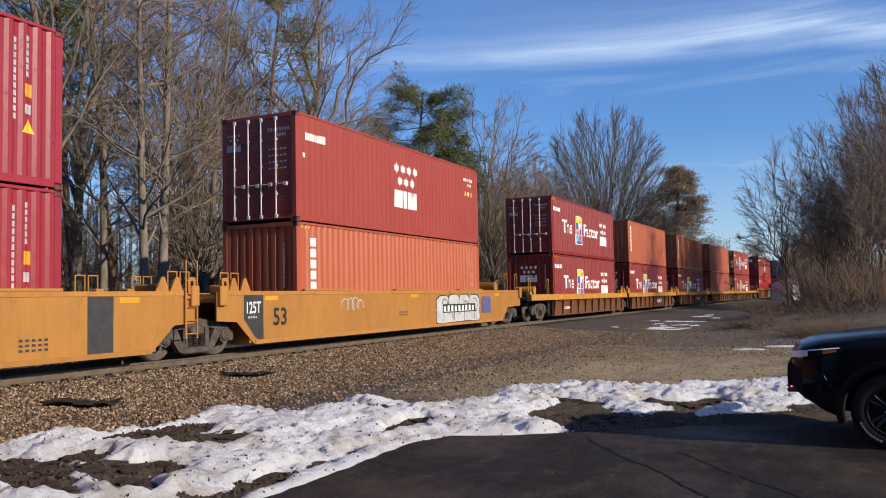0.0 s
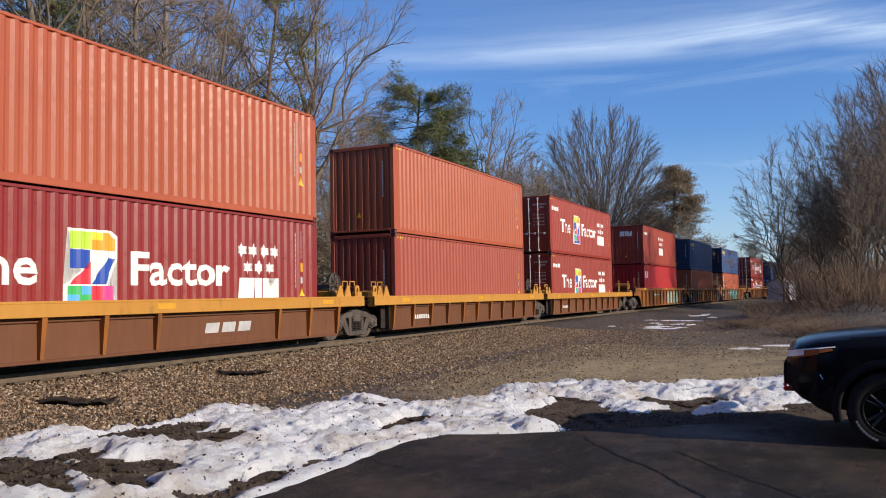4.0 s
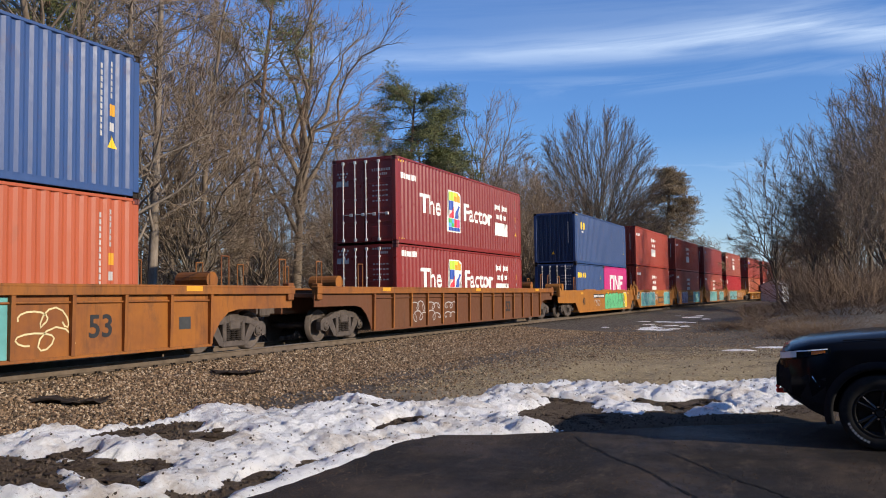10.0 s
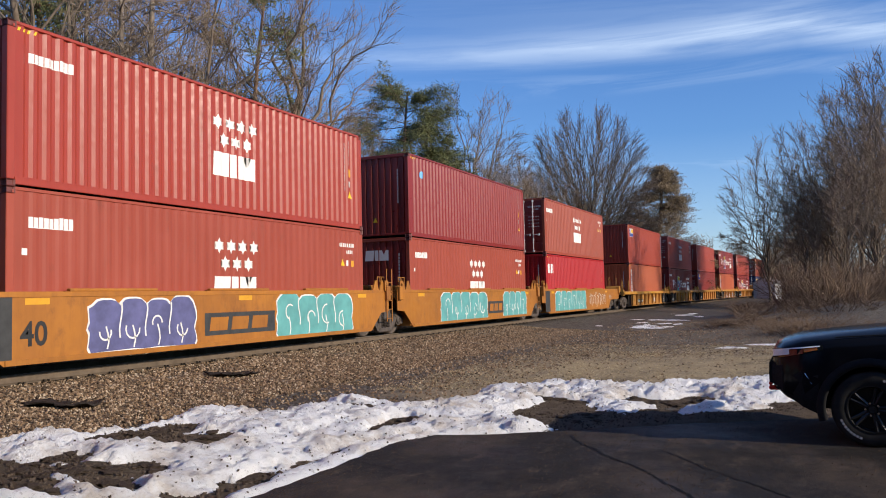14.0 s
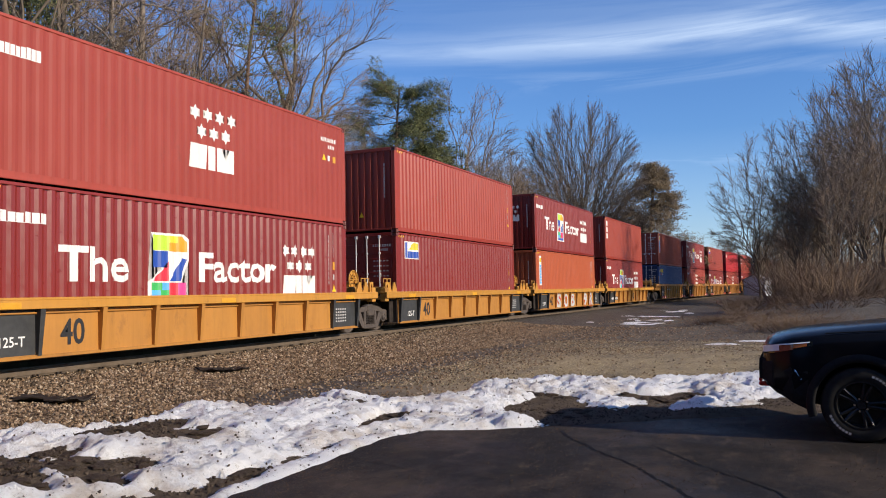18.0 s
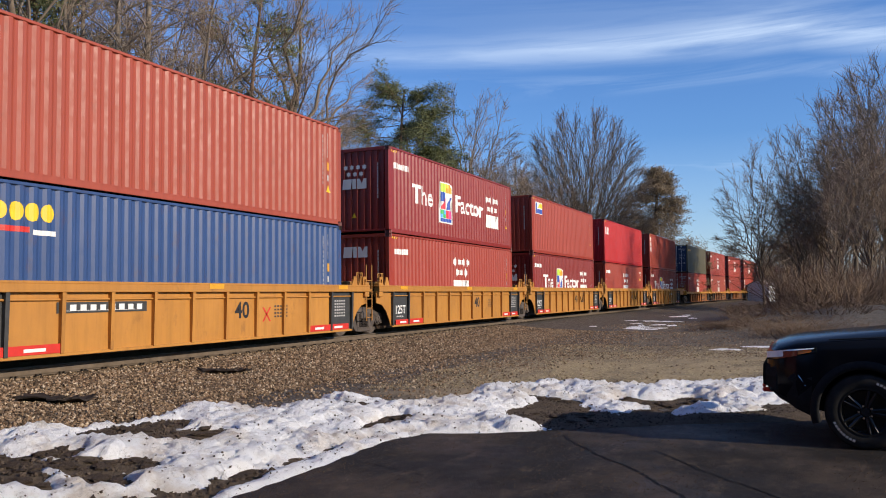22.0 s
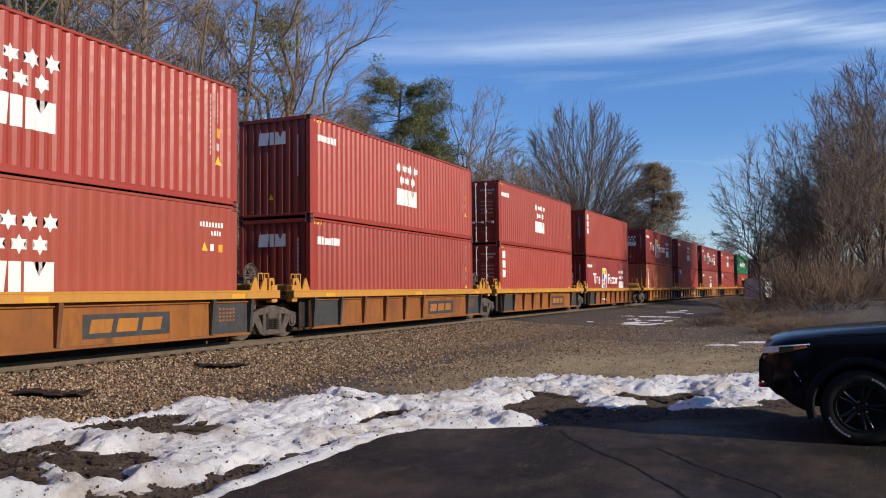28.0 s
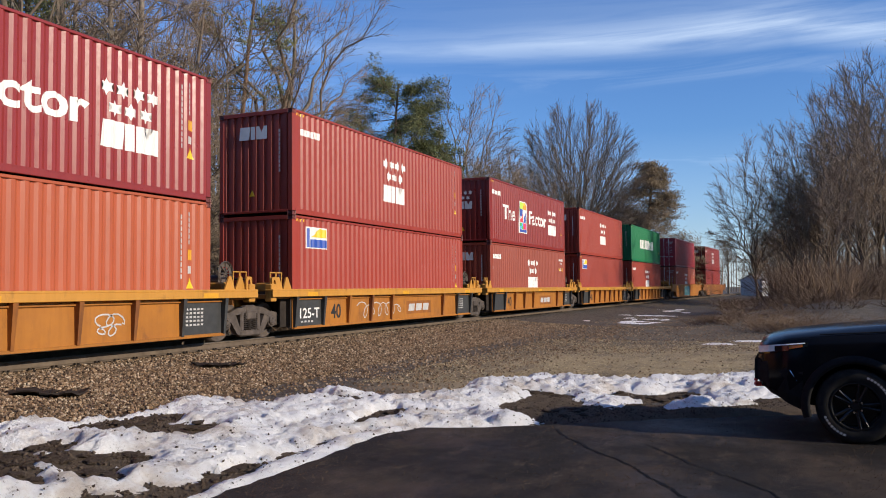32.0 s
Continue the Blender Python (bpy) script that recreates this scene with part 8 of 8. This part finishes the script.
    for i in range(700):
        y = rng.uniform(85, 210)
        x = EYE.x + math.tan(radians(rng.uniform(-0.8, 12))) * y
        if x < line_x(y) + 8:
            continue
        p = Vector((x, y, -0.6))
        top = p + Vector((rng.gauss(0, 0.5), rng.gauss(0, 0.5), rng.uniform(3, 9)))
        tube(far, [p, top], [0.08, 0.02], 3)
        for k in range(24):
            q = p.lerp(top, rng.uniform(0.05, 1.0))
            blade(far, rng, q, Vector((rng.gauss(0, 1), rng.gauss(0, 1), rng.uniform(0.2, 1.6))).normalized(), rng.uniform(0.6, 2.0), 0.028)
    tagged(part("far_woods", far, "twig"), "distant bare winter woods", "woods", kind="stuff")
    # the depth of the woods behind the first trees, its shade put into the colour
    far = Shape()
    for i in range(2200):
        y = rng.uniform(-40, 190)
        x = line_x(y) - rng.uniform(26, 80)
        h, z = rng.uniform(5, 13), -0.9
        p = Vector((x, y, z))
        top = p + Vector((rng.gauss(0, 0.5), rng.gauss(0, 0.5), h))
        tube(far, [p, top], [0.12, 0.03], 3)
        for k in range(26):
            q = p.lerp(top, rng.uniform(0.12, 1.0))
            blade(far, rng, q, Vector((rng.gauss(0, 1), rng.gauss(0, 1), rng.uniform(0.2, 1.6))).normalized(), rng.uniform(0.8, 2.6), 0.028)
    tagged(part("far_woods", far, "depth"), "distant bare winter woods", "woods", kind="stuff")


build_woods()


def build_shed():
    """The pale shed beside the line, far down the bend."""
    sh = tagged(new("shed"), "small pale grey shed beside the line", "shed")
    part("wall", Shape().box((-1.6, -2.0, 0), (1.6, 2.0, 2.6)).prism([(-1.6, 2.6), (1.6, 2.6), (0, 3.3)], 1, -2.0, 2.0), "shed", sh)
    for sx in (-1, 1):
        part("roof", Shape().prism([(sx * 1.85, 2.48), (0, 3.33), (0, 3.42), (sx * 1.85, 2.58)], 1, -2.2, 2.2), "shed_roof", sh)
    part("door", Shape().cbox((-1.1, -2.05, 0), (0.2, -2.0, 2.1), 0.01), "white_dull", sh)
    for i in range(9):
        part("siding_batten", Shape().box((-1.5 + i * 0.36, -2.03, 2.15 if -1.5 + i * 0.36 < 0.22 and -1.5 + i * 0.36 > -1.12 else 0), (-1.46 + i * 0.36, -2.0, 2.6)), "shed", sh)
    sh.matrix_basis = pose(7.6, 138, ground_z(7.6, 138), 0, 0, -12)


build_shed()

# ---- the parked car ----
def build_suv():
    car = tagged(new("suv"), "black mid-size sport utility car parked on the asphalt", "car")
    st = [(-0.90, 0.58, 0.58, 0.66, 0.80, 0.85), (-0.87, 0.72, 0.52, 0.64, 0.86, 0.91), (-0.78, 0.83, 0.44, 0.62, 0.92, 0.96), (-0.60, 0.90, 0.35, 0.62, 0.97, 1.01), (-0.30, 0.925, 0.30, 0.66, 1.005, 1.05),
          (0.05, 0.93, 0.31, 0.68, 1.03, 1.085), (0.45, 0.93, 0.28, 0.68, 1.05, 1.12), (0.85, 0.93, 0.26, 0.68, 1.06, 1.145), (1.5, 0.93, 0.25, 0.68, 1.07, 1.12), (2.7, 0.93, 0.27, 0.68, 1.09, 1.13),
          (3.3, 0.92, 0.30, 0.70, 1.10, 1.14), (3.62, 0.86, 0.36, 0.70, 1.08, 1.12), (3.72, 0.76, 0.45, 0.70, 1.04, 1.08)]
    lift = 0.055
    st = [(x, w, zb, zm, zs + lift * (x < 1.2), zt + lift * (x < 1.2)) for x, w, zb, zm, zs, zt in st]
    def half(w, zb, zm, zs, zt):
        return [(0, zb), (0.78 * w, zb), (0.95 * w, zb + 0.07), (w - 0.01, zm - 0.12), (w, zm), (0.985 * w, zs - 0.10), (0.955 * w, zs - 0.03), (0.90 * w, zs), (0.70 * w, zt - 0.012), (0.62 * w, zt), (0, zt + 0.012)]
    s = Shape()
    n = 0
    for x, *q in st:
        h = half(*q)
        ring = [(x, -y, z) for y, z in h] + [(x, y, z) for y, z in h[-2:0:-1]]
        n = len(ring)
        s.v += ring
    for i in range(len(st) - 1):
        s.f += [(i * n + j, (i + 1) * n + j, (i + 1) * n + (j + 1) % n, i * n + (j + 1) % n) for j in range(n)]
    s.f += [tuple(range(n)), tuple(range((len(st) - 1) * n, len(st) * n))[::-1]]
    me = s.mesh("body", True)
    tmp = new("body_blank", me)
    cutters = []
    for x in (0.0, 2.70):
        for sy in (-1, 1):
            c = Shape().rod((x, sy * 0.55, 0.37), (x, sy * 1.2, 0.37), 0.43, n=40)
            ob = new("arch_cutter", c.mesh("arch_cutter"))
            md = tmp.modifiers.new("arch", "BOOLEAN")
            md.operation, md.object, md.solver = "DIFFERENCE", ob, "EXACT"
            cutters.append(ob)
    dg = bpy.context.evaluated_depsgraph_get()
    body = bpy.data.meshes.new_from_object(tmp.evaluated_get(dg))
    for ob in [tmp] + cutters:
        bpy.data.objects.remove(ob)
    body.materials.clear()
    body.materials.append(None)
    bd = part("body", body, "car_black", car)
    md = bd.modifiers.new("round", "BEVEL")
    md.width, md.segments, md.limit_method, md.angle_limit = 0.012, 2, "ANGLE", radians(38)
    xs, ws, zss = [q[0] for q in st], [q[1] for q in st], [q[4] for q in st]
    def wid(x):
        return float(np.interp(x, xs, ws))
    # cabin
    prof = [(0.72, 1.12), (1.10, 1.36), (1.52, 1.58), (1.85, 1.645), (2.4, 1.66), (3.0, 1.63), (3.40, 1.50), (3.66, 1.10)]
    g = Shape()
    for x, z in prof:
        w = 0.86 - (z - 1.10) * 0.36
        g.v += [(x, -w, z), (x, w, z)]
    k = len(prof)
    g.f = [(2 * i, 2 * i + 1, 2 * i + 3, 2 * i + 2) for i in range(k - 1)] + [tuple(2 * i for i in range(k))[::-1], tuple(2 * i + 1 for i in range(k)), (0, 2 * k - 2, 2 * k - 1, 1)]
    cb = part("cabin", g, "car_black", car)
    md = cb.modifiers.new("round", "BEVEL")
    md.width, md.segments = 0.035, 3
    def pane(name, pts, sy):
        q = Shape()
        q.v = [(x, sy * (0.86 - (z - 1.10) * 0.36 + 0.006), z) for x, z in pts] + [(x, sy * (0.86 - (z - 1.10) * 0.36 - 0.01), z) for x, z in pts]
        m = len(pts)
        q.f = [tuple(range(m)), tuple(range(m, 2 * m))[::-1]] + [(i, m + i, m + (i + 1) % m, (i + 1) % m) for i in range(m)]
        part(name, q, "car_glass", car)
    for sy in (-1, 1):
        pane("window", [(1.05, 1.16), (1.92, 1.16), (1.92, 1.57), (1.60, 1.54), (1.22, 1.36)], sy)
        pane("window", [(2.0, 1.16), (2.80, 1.16), (2.72, 1.55), (2.0, 1.575)], sy)
        pane("window", [(2.88, 1.18), (3.38, 1.20), (3.26, 1.46), (2.84, 1.53)], sy)
        part("roof_rail", Shape().rod((1.75, sy * 0.64, 1.68), (3.1, sy * 0.64, 1.68), 0.018, n=8).rod((1.75, sy * 0.64, 1.63), (1.75, sy * 0.64, 1.68), 0.018, n=8).rod((3.1, sy * 0.64, 1.62), (3.1, sy * 0.64, 1.68), 0.018, n=8), "car_trim", car)
        part("mirror", Shape().cbox((1.02, sy * 1.0 - 0.11, 1.13), (1.20, sy * 1.0 + 0.11, 1.30), 0.05), "car_black", car)
        part("sill_trim", Shape().cbox((0.44, min(sy * 0.90, sy * 0.955), 0.27), (2.26, max(sy * 0.90, sy * 0.955), 0.42), 0.03), "car_trim", car)
        for x0, x1 in ((0.80, 1.96), (1.98, 2.95)):
            part("door_seam", Shape().box((x0, min(sy * 0.929, sy * 0.934), 0.42), (x0 + 0.008, max(sy * 0.929, sy * 0.934), 1.02)), "gasket", car)
        # flares over the wheels
        for x in (0.0, 2.70):
            f = Shape()
            m = 26
            for i in range(m + 1):
                t = math.radians(-16 + 212 * i / m)
                for r, y in ((0.415, 0.86), (0.415, 0.955), (0.445, 0.962), (0.49, 0.945), (0.50, 0.90)):
                    f.v.append((x + r * math.cos(t), sy * y, 0.37 + r * math.sin(t)))
            for i in range(m):
                f.f += [(5 * i + j, 5 * i + j + 1, 5 * i + j + 6, 5 * i + j + 5) for j in range(4)]
            part("wheel_flare", f, "car_trim", car, smooth=True)
    ws_ = Shape()
    ws_.v = [(0.78, -0.78, 1.165), (0.78, 0.78, 1.165), (1.50, 0.66, 1.582), (1.50, -0.66, 1.582), (0.80, -0.78, 1.15), (0.80, 0.78, 1.15), (1.52, 0.66, 1.567), (1.52, -0.66, 1.567)]
    ws_.f = [(0, 1, 2, 3), (7, 6, 5, 4), (0, 4, 5, 1), (1, 5, 6, 2), (2, 6, 7, 3), (3, 7, 4, 0)]
    part("windscreen", ws_, "car_glass", car)
    for y in (-0.30, 0.25):
        part("wiper", Shape().rod((0.86, y - 0.3, 1.215), (0.80, y + 0.25, 1.19), 0.012, n=5), "car_trim", car)
    part("bonnet_edge", Shape().rod((-0.30, -0.855, 1.012 + lift), (0.72, -0.862, 1.068 + lift), 0.006, n=5), "gasket", car)
    # lower bumper
    b = Shape()
    zz = [(0.29, 0.0), (0.42, 0.020), (0.68, 0.026), (0.795, 0.010)]
    bx = [-0.93, -0.90, -0.80, -0.62, -0.46]
    for x in bx:
        w = wid(max(x, -0.88))
        for z, o in zz:
            b.v.append((x - o * 0.4, -(w * 0.97 + o), z + max(0, (-x - 0.52)) * (0.75 if z < 0.35 else 0.42 if z < 0.5 else 0)))
        for z, o in zz[::-1]:
            b.v.append((x - o * 0.4, w * 0.97 + o, z + max(0, (-x - 0.52)) * (0.75 if z < 0.35 else 0.42 if z < 0.5 else 0)))
    m = 8
    for i in range(len(bx) - 1):
        b.f += [(m * i + j, m * (i + 1) + j, m * (i + 1) + j + 1, m * i + j + 1) for j in (0, 1, 2, 4, 5, 6)]
    b.f += [tuple(range(8))]
    part("bumper", b, "car_trim", car)
    def wrap(name, x0, x1, zlo, zhi, mat, out=0.014, label=""):
        """A strip bent round the near and far front corners."""
        for sy in (-1, 1):
            q = Shape()
            k = 9
            for i in range(k):
                x = x0 + (x1 - x0) * i / (k - 1)
                t = i / (k - 1)
                w = wid(x) * 0.985 + out
                z0, z1 = lift * (zlo[0] > 0.75) + zlo[0] + (zlo[1] - zlo[0]) * t, lift * (zlo[0] > 0.75) + zhi[0] + (zhi[1] - zhi[0]) * t
                q.v += [(x - out, sy * w, z0), (x - out, sy * (w - 0.012), z1), (x, sy * (w - 0.05), z1), (x, sy * (w - 0.05), z0)]
            for i in range(k - 1):
                q.f += [(4 * i + j, 4 * i + 4 + j, 4 * i + 4 + (j + 1) % 4, 4 * i + (j + 1) % 4) for j in range(4)]
            q.f += [(0, 1, 2, 3), (4 * k - 1, 4 * k - 2, 4 * k - 3, 4 * k - 4)]
            part(name, q, mat, car, label=label)
    wrap("headlight", -0.885, -0.41, (0.790, 0.885), (0.885, 0.935), "car_glass", 0.010, "slim dark headlight")
    wrap("running_light", -0.880, -0.72, (0.812, 0.838), (0.878, 0.902), "lamp_clear", 0.014, "clear running light")
    wrap("light_strip", -0.72, -0.43, (0.890, 0.921), (0.902, 0.931), "lamp_clear", 0.013, "thin clear light strip")
    wrap("turn_signal", -0.58, -0.455, (0.862, 0.888), (0.898, 0.914), "lamp_amber", 0.014, "amber turn signal")
    wrap("fog_lamp", -0.58, -0.52, (0.70, 0.60), (0.73, 0.63), "chrome", 0.012, "slanted chrome fog lamp trim")
    for i in range(7):
        part("grille_slot", Shape().cbox((-0.915, -0.45 + i * 0.13, 0.66), (-0.895, -0.36 + i * 0.13, 0.80), 0.01), "gasket", car)
    part("tow_hook", Shape().cbox((-0.95, -0.62, 0.50), (-0.80, -0.56, 0.55), 0.015).cbox((-0.95, -0.62, 0.55), (-0.91, -0.56, 0.59), 0.012), "seal_red", car, label="red tow hook")
    # wheels
    def tyre_mesh():
        m = pose(0, 0, 0, 90, 0, 0)
        return Shape().lathe([(0.225, -0.10), (0.26, -0.115), (0.33, -0.118), (0.358, -0.10), (0.367, -0.07), (0.368, 0.07), (0.358, 0.10), (0.33, 0.118), (0.26, 0.115), (0.225, 0.10)], m, 40).mesh("tyre", True)
    def rim_mesh():
        m = pose(0, 0, 0, 90, 0, 0)
        r = Shape().lathe([(0.228, 0.10), (0.235, 0.112), (0.222, 0.112), (0.205, 0.08), (0.20, 0.02), (0.0, 0.015)], m, 36)
        for i in range(10):
            a = 2 * math.pi * (i // 2) / 5 + (0.16 if i % 2 else -0.16)
            p, q = Vector((0.05 * math.cos(a), -0.075, 0.05 * math.sin(a))), Vector((0.215 * math.cos(a * 1.0), -0.098, 0.215 * math.sin(a)))
            r.rod(p, q, 0.022, 0.015, 6)
        r.rod((0, -0.06, 0), (0, -0.10, 0), 0.05, 0.04, 12)
        return r.mesh("rim")
    def nut_mesh():
        return Shape().rod((0, -0.075, 0), (0, -0.10, 0), 0.011, n=6).mesh("wheel_nut")
    for x in (0.0, 2.70):
        for sy, turn in ((-1, 0), (1, 180)):
            w = part("wheel", shared("car_tyre", tyre_mesh), "tyre", car, pose(x, sy * 0.835, 0.368, 0, 0, turn), "black tyre with white sidewall marks")
            part("rim", shared("car_rim", rim_mesh), "rim", w)
            for i in range(5):
                a = 2 * math.pi * (i + 0.5) / 5
                part("wheel_nut", shared("car_nut", nut_mesh), "chrome", w, at(0.062 * math.cos(a), 0, 0.062 * math.sin(a)))
            for a0, cnt in ((200, 8), (20, 8)):
                q = Shape()
                for i in range(cnt):
                    a, a2 = radians(a0 + i * 6.5), radians(a0 + i * 6.5 + 4.6)
                    q.add([(0.290 * math.cos(a), -0.1205, 0.290 * math.sin(a)), (0.290 * math.cos(a2), -0.1205, 0.290 * math.sin(a2)), (0.312 * math.cos(a2), -0.1205, 0.312 * math.sin(a2)), (0.312 * math.cos(a), -0.1205, 0.312 * math.sin(a))], [(0, 1, 2, 3)])
                tagged(part("sidewall_bar", q, "white_dull", w), kind="stuff")
    car.matrix_basis = pose(14.10, 10.03, LOT, 0, 0, 0)


build_suv()


# ---- what moves ----
def car_pose(y, z):
    return pose(line_x(y), y, z, 0, 0, line_turn(y))


def motions():
    """The whole train runs towards the camera and past it; its wheels turn while they are near."""
    for thing, mid, z in MOVING:
        walk(thing, [(t, car_pose(mid - s, z)) for t, s in RUN])
    ts, ss = [t for t, s in RUN], [s for t, s in RUN]
    for w, dy, car in WHEELS:
        mid = next(m for th, m, z in MOVING if th == car) + w.parent.matrix_basis.translation.y + dy
        rows, last = [], None
        start, spun = None, 0.0
        for f in range(0, 961):
            t = f / 30
            s = float(np.interp(t, ts, ss))
            if -14 < mid - s < 62 or f in (0, 960):
                if -14 < mid - s < 62:
                    if last is not None:
                        spun += s - last
                    last = s
                # rolling towards smaller y: the top of the wheel goes that way too
                rows.append((t, pose(0, dy, WHEEL_R, math.degrees(spun / WHEEL_R) % 360, 0, 0)))
        walk(w, rows)


motions()
